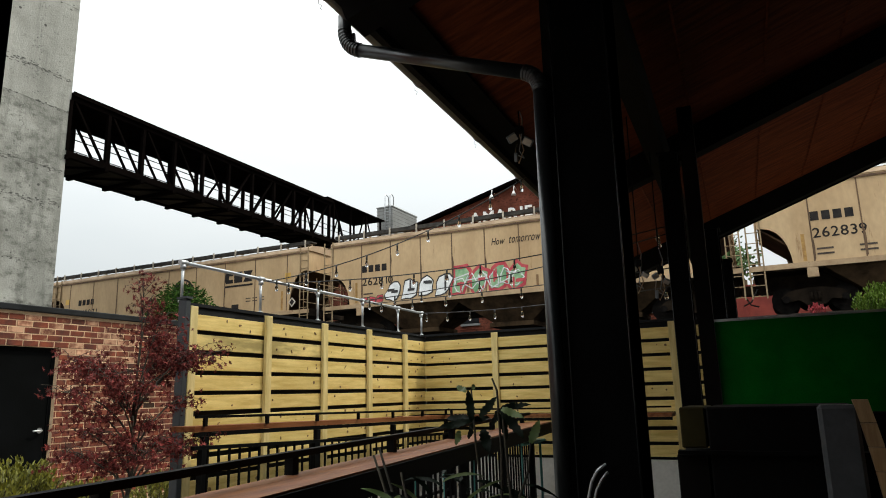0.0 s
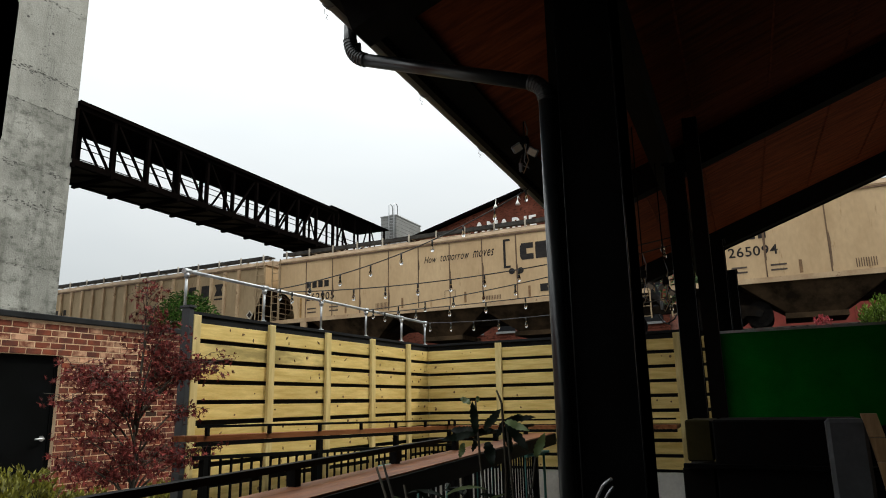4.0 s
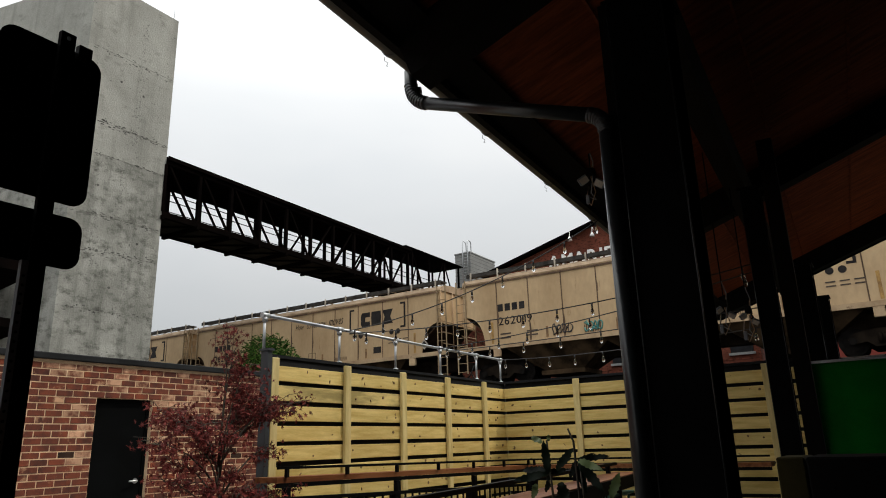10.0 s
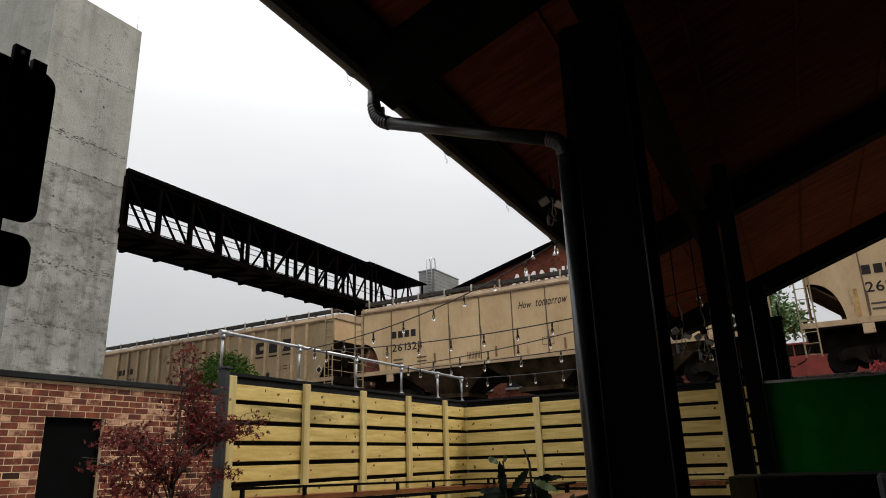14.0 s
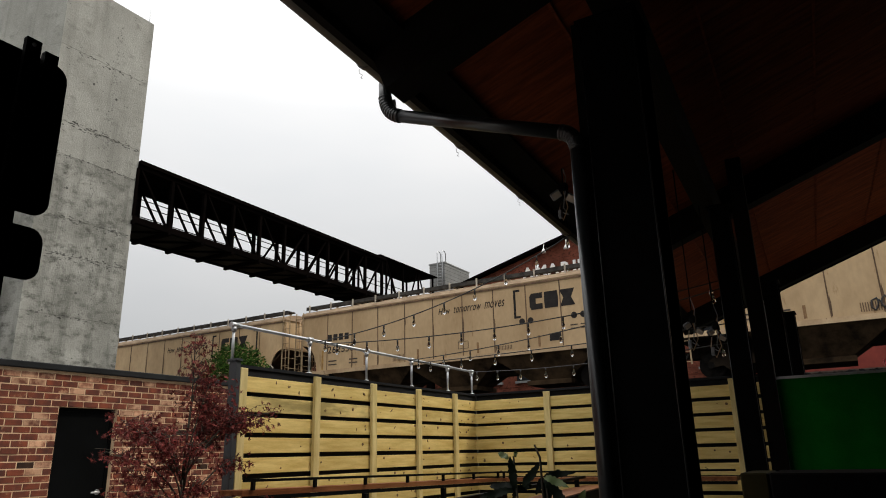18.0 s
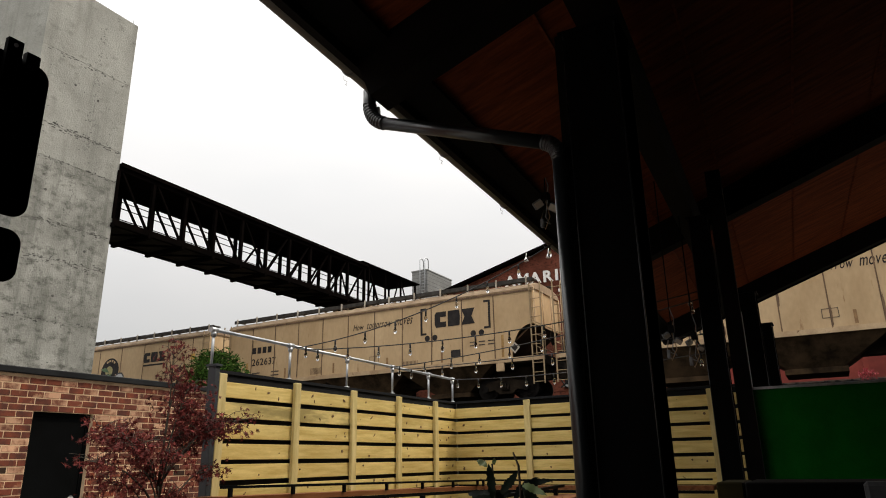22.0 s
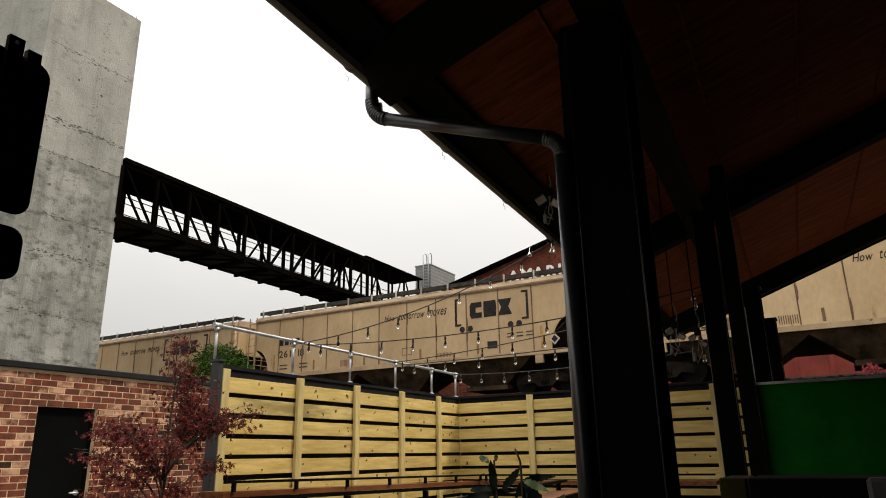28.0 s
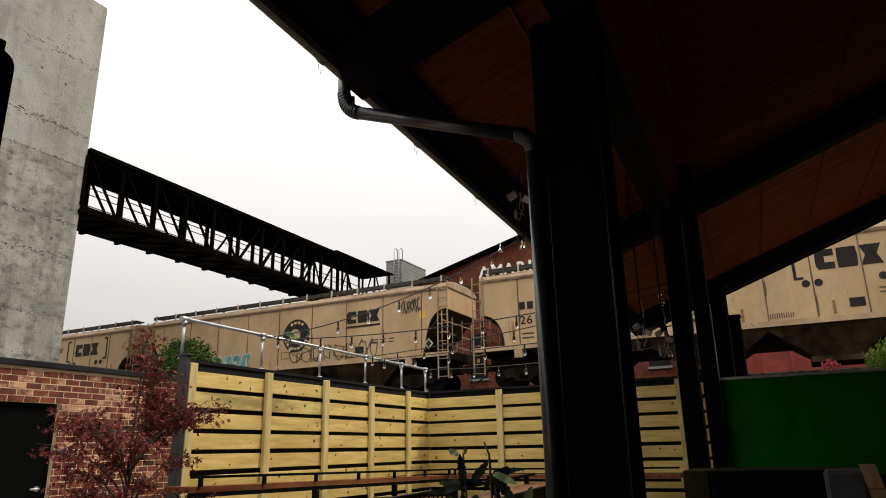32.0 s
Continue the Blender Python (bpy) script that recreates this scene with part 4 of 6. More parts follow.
MARK = {
    "reporting_mark": bars_mesh("reporting_mark", [(2.18 + 0.34 * k, 2.18 + 0.34 * k + 0.25, 2.62, 2.93) for k in range(4)], M_INK),
    "left_bracket": poly_mesh("left_bracket", [
        [(12.1, 2.55), (12.4, 2.55), (12.4, 2.64), (12.2, 2.64), (12.2, 3.66), (12.4, 3.66), (12.4, 3.75), (12.1, 3.75)]], M_INK),
    "right_bracket": poly_mesh("right_bracket", [
        [(15.5, 2.55), (15.2, 2.55), (15.2, 2.64), (15.4, 2.64), (15.4, 3.66), (15.2, 3.66), (15.2, 3.75), (15.5, 3.75)]], M_INK),
    "dot": poly_mesh("dot", [[(0.13 * math.cos(a * math.pi / 6), 2.4 + 0.13 * math.sin(a * math.pi / 6)) for a in range(12)]], M_INK),
    "company_mark": poly_mesh("company_mark", logo_polys(12.82, 2.82, 1.95, 0.68), M_INK),
    "old_mark": poly_mesh("old_mark", logo_polys(13.12, 2.86, 1.76, 0.55) + [[(13.1, 2.66), (14.9, 2.66), (14.9, 2.75), (13.1, 2.75)]], M_INK),
    "wide_mark": [poly_mesh("wide_mark", [logo_polys(13.05 + 0.9 * k - (0, 0.61, 1.245)[k], 2.74, 1.85, 0.60)[k]], M_INK) for k in range(3)],
    "wide_bar": [poly_mesh("wide_bar", [[(13.05 + 0.9 * k, 2.54), (13.62 + 0.9 * k, 2.54), (13.62 + 0.9 * k, 2.62), (13.05 + 0.9 * k, 2.62)]], M_INK) for k in range(3)],
    "emblem_disc": poly_mesh("emblem_disc", [[(10.25 + 0.78 * math.cos(k * math.pi / 16), 2.6 + 0.78 * math.sin(k * math.pi / 16)) for k in range(32)]], M_INK),
    "emblem_letters": poly_mesh("emblem_letters", [ring(10.25, 2.6, 0.56, 0.68, a, a + 13, 2) for a in (50, 70, 90, 110)] + [ring(10.25, 2.6, 0.56, 0.68, a, a + 12, 2) for a in range(195, 345, 17)], M_CAR, 0.006),
    "emblem_ear": poly_mesh("emblem_ear", [[(10.0 + 0.32 * math.cos(k * math.pi / 8) + 0.18, 2.62 + 0.3 * math.sin(k * math.pi / 8)) for k in range(16)]], M_GOLD, 0.006),
    "emblem_leaf": poly_mesh("emblem_leaf", [[(9.4, 2.78), (9.75, 2.62), (10.2, 2.55), (10.05, 2.75), (9.8, 2.85)], [(9.75, 2.3), (10.2, 2.25), (10.5, 2.45), (10.1, 2.42)]], M_LEAFY, 0.012),
    "slogan": [text_mesh("slogan_word", word, w, 0.28, M_INK, 0.22, bold=0.006) for word, w in (("How", 0.6), ("tomorrow", 1.35), ("moves", 0.95))],
    "data_line": [bars_mesh("data_line", [(2.25 + 0.62 * k, 2.75 + 0.62 * k, 1.62 - 0.17 * j, 1.68 - 0.17 * j)], M_INKBROWN) for k in (0, 2) for j in range(2)]
    + [bars_mesh("data_line", [(14.5 + 0.42 * k, 14.8 + 0.42 * k, 2.0 - 0.14 * j, 2.045 - 0.14 * j)], M_INKBROWN) for k in range(3) for j in range(2)],
    "stencil_frame": poly_mesh("stencil_frame", [[(9.4, 1.55), (9.9, 1.55), (9.9, 1.87), (9.4, 1.87), (9.4, 1.85), (9.88, 1.85), (9.88, 1.57), (9.42, 1.57), (9.42, 1.86), (9.4, 1.86)]], M_INKBROWN),
    "data_plate": bars_mesh("data_plate", [(13.6, 14.05, 1.48, 1.78)], M_INK),
    "reflector": bars_mesh("reflector", [(0.0, 0.1, 1.3, 1.75)], mat("worn_orange_stripe", (0.13, 0.065, 0.025), (0.24, 0.13, 0.05), 5.0, 0.6)),
    "warning_stripe": bars_mesh("warning_stripe", [(0.0, 0.11, 1.28, 2.2)], mat("worn_ochre_tape", (0.22, 0.11, 0.03), (0.42, 0.24, 0.06), 5.0, 0.6)),
    "yellow_square": bars_mesh("yellow_square", [(0.0, 0.32, 2.75, 3.05)], M_YELLOW),
    "placard": poly_mesh("placard", [[(-0.22, 1.62), (0, 1.38), (0.22, 1.62), (0, 1.86)]], M_BRACKET, 0.03),
    "placard_face": poly_mesh("placard_face", [[(-0.14, 1.62), (0, 1.47), (0.14, 1.62), (0, 1.77)]], M_INK, 0.036),
    "grate_panel": bars_mesh("grate_panel", [(6.0 + 0.07 * k, 6.03 + 0.07 * k, 1.32, 1.62) for k in range(9)], M_SEAM),
    "vent_panel": bars_mesh("vent_panel", [(11.2 + 0.07 * k, 11.23 + 0.07 * k, 1.32, 1.5) for k in range(11)], M_SEAM),
}


def number_mesh(n):
    return text_mesh("road_number", str(n), 1.62, 0.34, M_INK, bold=0.012)


def throwup(name, x, z, w, h, letters, fill, edge, seed):
    """Block graffiti that no one can read: bulging filled shapes with a dark contour, as two meshes."""
    rg = random.Random(seed)
    fills, edges = [], []
    step = w / letters
    for k in range(letters):
        cx, cz = x + step * (k + 0.5), z + h / 2 + rg.uniform(-0.06, 0.06) * h
        n = 11
        r = [rg.uniform(0.72, 1.12) for _ in range(n)]
        def loop(s):
            pts = []
            for j in range(n):
                a = 2 * math.pi * j / n
                ca, sa = math.cos(a), math.sin(a)
                q = 1 / max(abs(ca), abs(sa)) ** 0.75
                pts.append((cx + ca * q * r[j] * step * 0.43 * s + 0.14 * sa * step, cz + sa * q * r[j] * h * 0.42 * s))
            return pts
        edges.append(loop(1.16 if edge is G_BLACK or edge is G_GREY else 1.34))
        fills.append(loop(1.0))
        for j in range(2):
            ax, az = cx + rg.uniform(-0.16, 0.16) * step, cz + rg.uniform(-0.25, 0.25) * h
            aw, ah = (0.05 * step, 0.2 * h) if rg.random() < 0.5 else (0.2 * step, 0.06 * h)
            edges.append([(ax - aw, az - ah), (ax + aw, az - ah), (ax + aw * 1.2, az + ah), (ax - aw * 0.8, az + ah)])
    bm = bmesh.new()
    for i, p in enumerate(edges):
        small = len(p) == 4
        plate(bm, p, "y", FACE - (0.03 if small else 0.006) - 0.0006 * i, 0.004)
    me_e = mesh_of(name + "_contour", bm, edge)
    bm = bmesh.new()
    for i, p in enumerate(fills):
        plate(bm, p, "y", FACE - 0.016 - 0.0006 * i, 0.004)
    return [(name + "_contour", me_e), (name, mesh_of(name, bm, fill))]


def scrawl(name, x, z, w, h, strokes, material, seed, r=0.022):
    """A thin sprayed tag: loose looping strokes."""
    rg = random.Random(seed)
    step = w / strokes
    pts = []
    for k in range(strokes):
        cx, cz, p0 = x + step * (k + 0.5), z + h / 2, rg.uniform(0, 6)
        for j in range(8):
            a = p0 + j * rg.uniform(0.7, 1.1)
            pts.append((cx + step * 0.6 * math.cos(a) * rg.uniform(0.5, 1), FACE - 0.006, cz + h * 0.5 * math.sin(a) * rg.uniform(0.6, 1)))
    return [(name, mesh_of(name, tube(bmesh.new(), pts, r, 6), material))]


ART = {
    -1: throwup("white_graffiti", 3.35, 1.2, 3.3, 0.95, 4, G_WHITE, G_BLACK, 3) + throwup("red_graffiti", 6.6, 1.22, 3.3, 1.15, 4, G_GREEN, G_RED, 5)
        + throwup("pink_graffiti", 2.1, 1.15, 1.2, 0.4, 3, G_RED, G_BLACK, 8) + scrawl("white_lines", 6.7, 1.25, 3.1, 0.95, 6, G_WHITE, 9, 0.03),
    -2: scrawl("small_tag", 11.6, 1.3, 0.9, 0.35, 3, G_BLACK, 2),
    4: scrawl("thin_scrawl", 0.9, 2.7, 1.5, 1.0, 7, G_BLACK, 12, 0.011) + scrawl("black_tag", 4.2, 1.35, 1.1, 0.7, 3, G_BLACK, 13),
    7: scrawl("black_tag", 4.6, 1.32, 0.9, 0.5, 4, G_BLACK, 15) + scrawl("blue_tag", 6.0, 1.3, 0.75, 0.5, 4, G_TEAL, 10, 0.03) + scrawl("red_tag", 9.4, 1.4, 1.0, 0.42, 5, G_RED, 14, 0.03) + scrawl("black_tag", 10.7, 1.5, 1.0, 0.4, 5, G_BLACK, 11, 0.03),
    9: scrawl("black_tag", 3.0, 1.4, 1.0, 0.5, 3, G_BLACK, 16),
    12: scrawl("black_tag", 2.0, 1.25, 1.6, 0.42, 6, G_BLACK, 18) + throwup("black_bubble", 3.8, 1.3, 0.9, 0.5, 2, G_BLACK, G_GREY, 19)
        + scrawl("green_tag", 5.0, 1.35, 1.3, 0.75, 5, G_GREEN, 20, 0.04) + scrawl("grey_tag", 6.6, 1.3, 1.5, 0.5, 4, G_GREY, 21, 0.03),
    14: sum([scrawl("black_tag", 6.3 + 1.55 * k, 1.32, 1.3, 0.5, 5, G_BLACK, 22 + k, 0.03) for k in range(5)], []),
    15: throwup("silver_graffiti", 6.9, 1.2, 4.6, 1.3, 5, G_GREY, G_BLACK, 30),
    17: scrawl("black_tag", 5.5, 1.35, 0.8, 0.4, 3, G_BLACK, 31),
    20: scrawl("black_tag", 6.5, 1.35, 1.2, 0.5, 4, G_BLACK, 33),
    22: scrawl("black_tag", 14.8, 1.4, 0.9, 0.5, 3, G_BLACK, 34),
    24: throwup("teal_graffiti", 3.9, 1.2, 3.6, 0.85, 6, G_TEAL, G_GREY, 35) + scrawl("grey_outline", 9.9, 1.25, 5.0, 0.9, 8, G_BLACK, 36, 0.018)
        + scrawl("black_scrawl", 16.0, 3.0, 0.95, 0.75, 6, G_BLACK, 37, 0.018),
    25: scrawl("black_tag", 8.0, 1.35, 1.2, 0.5, 4, G_BLACK, 38),
}

for word, x, z, w, h in (("VIVA", 1.05, 1.92, 1.0, 0.5), ("MEXICO", 2.0, 1.45, 1.8, 0.42)):
    me = text_mesh("sprayed_word", word, w, h, G_BLACK, 0.12, bold=0.01)
    me.transform(Matrix.Translation((x, FACE - 0.004, z)))
    ART[12].append(("sprayed_word", me))

CARS = {-3: ("B", 265013), -2: ("B", 265071), -1: ("A", 262810), 0: ("A", 262839), 1: ("C", 250188), 2: ("A", 262905), 3: ("B", 265094), 4: ("B", 265059), 5: ("A", 262612),
        6: ("A", 262987), 7: ("A", 262019), 8: ("A", 262639), 9: ("C", 250158), 10: ("A", 261323), 11: ("A", 262871), 12: ("A", 261638), 13: ("A", 262550), 14: ("D", 265481),
        15: ("B", 265006), 16: ("A", 262637), 17: ("A", 263048), 18: ("A", 263036), 19: ("A", 262014), 20: ("A", 263508), 21: ("A", 261718), 22: ("A", 262519), 23: ("A", 262975),
        24: ("B", 265057), 25: ("A", 261957), 26: ("A", 262733)}
WORDS = {"A": "tan covered hopper car with bracketed black mark", "B": "tan covered hopper car with round dark emblem",
         "C": "tan ribbed hopper car with outside posts", "D": "tan covered hopper car with underlined mark"}


def travelled(t):
    """Metres that the train has gone by t seconds."""
    s = t - 16
    return -0.9 * max(0.0, 1 - t / 2) ** 2 + 233.444 + s * (14.795 + s * (0.01898 + s * (-0.0002 - s * 0.00001)))


# slack of the couplings: metres by which single cars stand ahead of their even spacing
SLACK = {-3: 0.4, -2: 0.0, -1: 0.6, 0: 0.0, 1: -0.1, 2: -0.1, 3: -0.2, 4: 0.65, 5: 1.2, 6: 0.7, 7: 0.45, 8: -0.4, 9: -0.7, 10: 0.1, 11: 0.1, 12: 0.0, 13: -0.4, 14: -0.55, 15: -0.4, 16: 0.35,
         17: 0.05, 18: -0.1, 19: -0.2, 22: 0.1, 23: -0.1, 24: -0.05, 25: 0.8, 26: 0.8}


def place_of(n, t):
    return n * PITCH - travelled(t) + SLACK.get(n, 0.0)


def hopper_car(n, style, number):
    meshes = CAR[style]
    ln, inset, wide, high = SIZES[style]
    label = WORDS[style] + (" and " + ART[n][0][0].replace("_contour", "").replace("_", " ") if n in ART else "")
    car = thing("hopper_car", label, "railcar", "cars of the freight train", at=pose(place_of(n, 0), TRACK, DATUM))
    for k in ("side_sheet", "roof", "top_chord", "side_sill", "center_sill", "running_board", "hatch_cover", "brake_wheel"):
        part(k, meshes[k], None, car)
    for k in ("end_sheet", "slope_sheet", "end_platform", "coupler", "air_hose"):
        part(k, meshes[k], None, car)
        far = part(k, meshes[k], None, car)
        far.matrix_basis = pose(ln, 0, 0, 0, 0, 180)
    for x in (0, ln - 0.9):
        for z in (1.6, 2.1, 2.6):
            part("grab_bar", meshes["grab_bar"], None, car).location = (x, 0, z)
        for y in (-1.5, -0.5, 0.5, 1.5):
            part("end_post", meshes["end_post"], None, car).location = (x, y, 0)
    if style == "C":
        for k in range(17):
            part("rib", meshes["rib"], None, car).location.x = 2.07 + k * 0.9
    elif style == "B":
        for k in range(9):
            part("seam", meshes["seam"], None, car).location.x = 1.40 + k * 1.95
    else:
        for k in range(10):
            part("seam", meshes["seam"], None, car).location.x = 2.15 + k * 1.5
    if style != "C":
        first, step = (1.40, 1.95) if style == "B" else (2.15, 1.5)
        for k in range(8):
            part("rust_smear", meshes["rust_smear"][(k * 5 + n) % 6], None, car).location.x = first + (k % 9) * step + 0.035
    for k in range(13):
        part("bracket", meshes["bracket"], None, car).location.x = inset + 0.3 + k * (ln - 2 * inset - 0.6) / 12
    for k in range(3):
        part("hopper", meshes["hopper"], None, car).location.x = 4.7 + k * (ln - 9.4) / 2
    for x in (0.14, ln - 0.60):
        part("ladder", meshes["ladder"], None, car).location.x = x
    for x in (2.05, ln - 2.05):
        part("jack_pad", meshes["jack_pad"], None, car, "tan jacking pad").location.x = x
        truck = part("truck_frame", meshes["side_frame"], None, car)
        truck.location = (x, 0, RAIL - DATUM)
        for dx in (-0.89, 0.89):
            part("wheelset", meshes["wheelset"], None, truck).location = (dx, 0, 0.455)
    part("reporting_mark", MARK["reporting_mark"], None, car, "black reporting mark")
    o = part("road_number", number_mesh(number), None, car, "black stencilled road number")
    o.location = (2.18, FACE - 0.002, 2.03)
    for x in (4.35, 7.3, 10.3, 13.1):
        part("reflector", MARK["reflector"], None, car).location.x = x
    card = part("placard", MARK["placard"], None, car, "pale diamond placard holder")
    card.location.x = ln - inset - 0.85
    part("placard_face", MARK["placard_face"], None, card)
    for me in MARK["data_line"]:
        part("data_line", me, None, car)
    for k in ("stencil_frame", "data_plate", "grate_panel", "vent_panel"):
        part(k, MARK[k], None, car)
    if style == "A":
        part("left_bracket", MARK["left_bracket"], None, car)
        part("right_bracket", MARK["right_bracket"], None, car)
        for x in (12.44, 12.82, 14.68, 15.06):
            part("dot", MARK["dot"], None, car).location.x = x
        part("company_mark", MARK["company_mark"], None, car, "heavy black company mark")
        for me, x in zip(MARK["slogan"], (8.43, 9.2, 10.72)):
            part("slogan_word", me, None, car, "faded italic slogan").location = (x, FACE - 0.002, 3.15)
    elif style == "B":
        for k in ("emblem_disc", "emblem_letters", "emblem_ear", "emblem_leaf", "old_mark"):
            part(k, MARK[k], None, car)
    elif style == "D":
        part("old_mark", MARK["old_mark"], None, car).location.x = -0.4
    else:
        for me in MARK["wide_mark"] + MARK["wide_bar"]:
            part(me.name.split(".")[0], me, None, car)
    if style != "C":
        for x in (inset + wide + 0.32, ln - inset - wide - 0.45):
            part("warning_stripe", MARK["warning_stripe"], None, car, "ochre upright reflective stripe").location.x = x
    if style in "BD":
        for x in (1.05, 16.9):
            part("yellow_square", MARK["yellow_square"], None, car).location.x = x
    for name, me in ART.get(n, []):
        part(name, me, None, car)
    return car


TRAIN = [(n, hopper_car(n, s, number)) for n, (s, number) in CARS.items()]

# ---- pine privacy fence on two sides ----
FX, FY, FTOP = -4.85, 9.1, 2.15
POSTY = [4.53, 5.56, 6.55, 7.52, 8.46]
POSTX = [-3.70, -2.48, -1.27]
rf = random.Random(11)


def knots(bm, horizontal, at, a0, a1, z0, z1):
    for _ in range(rf.choice((1, 2, 3, 4))):
        a, z, r = rf.uniform(a0 + 0.05, a1 - 0.05), rf.uniform(z0 + 0.02, z1 - 0.02), rf.choice((0.005, 0.007, 0.009, 0.012, 0.017))
        c = (at, a, z) if horizontal == "x" else (a, at, z)
        d = (0.004, 0, 0) if horizontal == "x" else (0, -0.004, 0)
        tube(bm, [Vector(c) - Vector(d), Vector(c) + Vector(d)], r, 7)
        if rf.random() < 0.3:
            along = Vector((0, 1, 0)) if horizontal == "x" else Vector((1, 0, 0))
            lean = along * rf.uniform(-0.05, 0.05) + Vector((0, 0, rf.uniform(0.015, 0.035)))
            bar(bm, Vector(c) - lean * 0.5, Vector(c) + lean * 0.5, 0.008, 0.008, (1, 0, 0) if horizontal == "y" else (0, 1, 0))


def fence_run(axis, at, edges, posts, label):
    """One straight run: boards bay by bay, posts on the yard side, a charcoal backing with a cap and a low concrete base."""
    f = thing("privacy_fence", label, "fence", "pine fence runs")
    kb = bmesh.new()
    for a0, a1 in zip(edges, edges[1:]):
        for k in range(9):
            z1 = FTOP - 0.055 - k * 0.183 + rf.uniform(-0.003, 0.003)
            z0 = z1 - 0.14
            bm = bmesh.new()
            j = rf.uniform(-0.003, 0.003)
            if axis == "x":
                box(bm, -0.010, 0.010, 0, a1 - a0 - 0.004, 0, z1 - z0, bevel=0.003)
                o = part("board", bm, M_PINEOLD if k == 1 and a0 < 6.0 else M_PINE, f, "pine board with a grey-green weather stain" if k == 1 and a0 < 6.0 else "")
                o.location = (at + j, a0, z0)
                knots(kb, "x", at + 0.011, a0, a1, z0, z1)
            else:
                box(bm, 0, a1 - a0 - 0.004, -0.010, 0.010, 0, z1 - z0, bevel=0.003)
                o = part("board", bm, M_PINEX, f)
                o.location = (a0, at + j, z0)
                knots(kb, "y", at - 0.011, a0, a1, z0, z1)
    part("knot", kb, M_KNOT, f, kind="stuff")
    for a in posts:
        bm = bmesh.new()
        if axis == "x":
            box(bm, at + 0.014, at + 0.052, a - 0.045, a + 0.045, 0.42, FTOP + 0.012, bevel=0.004)
        else:
            box(bm, a - 0.045, a + 0.045, at - 0.052, at - 0.014, 0.42, FTOP + 0.012, bevel=0.004)
        part("post", bm, M_PINEV, f)
    bm, cap, base = bmesh.new(), bmesh.new(), bmesh.new()
    e0, e1 = edges[0], edges[-1]
    if axis == "x":
        box(bm, at - 0.06, at - 0.03, e0, e1 + 0.1, 0.3, FTOP + 0.02)
        box(cap, at - 0.09, at - 0.012, e0, e1 + 0.1, FTOP + 0.02, FTOP + 0.05)
        box(base, at - 0.14, at + 0.02, e0, e1, -0.02, 0.45)
    else:
        box(bm, e0, e1, at + 0.06, at + 0.10, 0.3, FTOP + 0.02)
        box(cap, e0 - 0.0, e1, at + 0.012, at + 0.13, FTOP + 0.02, FTOP + 0.05)
        box(base, e0, e1, at - 0.02, at + 0.14, -0.02, 0.45)
    part("backing", bm, M_CHAR, f, "charcoal backing boards")
    part("cap", cap, M_CHAR, f, "charcoal cap rail")
    part("base", base, M_KERB, f, "pale concrete kerb")
    return f


fence_run("x", FX, [4.50] + POSTY[1:] + [9.092], POSTY, "new pale pine slat fence with charcoal backing beside the brick wall")
fence_run("y", FY, [-4.850] + POSTX + [-0.80], POSTX, "new pale pine slat fence along the railway bank")
bm = bmesh.new()
box(bm, FX - 0.045, FX + 0.05, 4.425, 4.483, -0.02, FTOP + 0.07, bevel=0.005)
box(bm, FX - 0.06, FX + 0.065, 4.415, 4.49, FTOP + 0.07, FTOP + 0.09)
solid("corner_post", bm, M_SLATE, "slate grey painted corner post at the fence end", "post")

# ---- galvanised conduit rail on the fence ----
rail = thing("conduit_rail", "galvanised pipe rail standing on the fence to carry string lights", "rail")
tops = []
RY = [4.47, 5.53, 6.53, 7.50, 8.43, 9.14]
for y in RY:
    z = 2.565 - 0.006 * (y - 4.5)
    bm = bmesh.new()
    tube(bm, [(FX - 0.06, y, FTOP + 0.05), (FX - 0.06, y, z)], 0.014, 10)
    tube(bm, [(FX - 0.06, y, FTOP + 0.05), (FX - 0.06, y, FTOP + 0.062)], 0.032, 12)
    tube(bm, [(FX - 0.06, y, z - 0.06), (FX - 0.06, y, z - 0.018)], 0.026, 10)
    part("upright", bm, M_GALV, rail)
    tops.append((FX - 0.06, y, z))
bm = bmesh.new()
tube(bm, [(FX - 0.06, 4.44, 2.567), (FX - 0.06, 9.17, 2.535)], 0.0175, 12)
part("top_rail", bm, M_GALV, rail)
for y in RY:
    bm = bmesh.new()
    tube(bm, [(FX - 0.06, y - 0.04, 2.565 - 0.006 * (y - 4.5)), (FX - 0.06, y + 0.04, 2.565 - 0.006 * (y - 4.5))], 0.027, 12)
    part("fitting", bm, M_GALV, rail)


# ---- string lights ----
def bulb_mesh():
    bm = bmesh.new()
    prof = [(0.009, 0.0), (0.011, -0.012), (0.018, -0.036), (0.020, -0.052), (0.014, -0.069), (0.004, -0.077)]
    rings = [[bm.verts.new((r * math.cos(a), r * math.sin(a), z)) for a in (2 * math.pi * k / 10 for k in range(10))] for r, z in prof]
    for a, b in zip(rings, rings[1:]):
        for k in range(10):
            bm.faces.new((a[k], a[(k + 1) % 10], b[(k + 1) % 10], b[k])).smooth = True
    bm.faces.new(rings[-1])
    bm.faces.new(rings[0])
    return mesh_of("bulb", bm, M_BULB)


BULB = bulb_mesh()
SOCKET = mesh_of("socket", tube(bmesh.new(), [(0, 0, 0.0), (0, 0, 0.05)], 0.010, 8), M_RUBBER)
FILAMENT = mesh_of("filament", tube(bmesh.new(), [(0, 0, -0.005), (0.004, 0, -0.03), (-0.004, 0, -0.055), (0, 0, -0.07)], 0.003, 5), M_WHEEL)


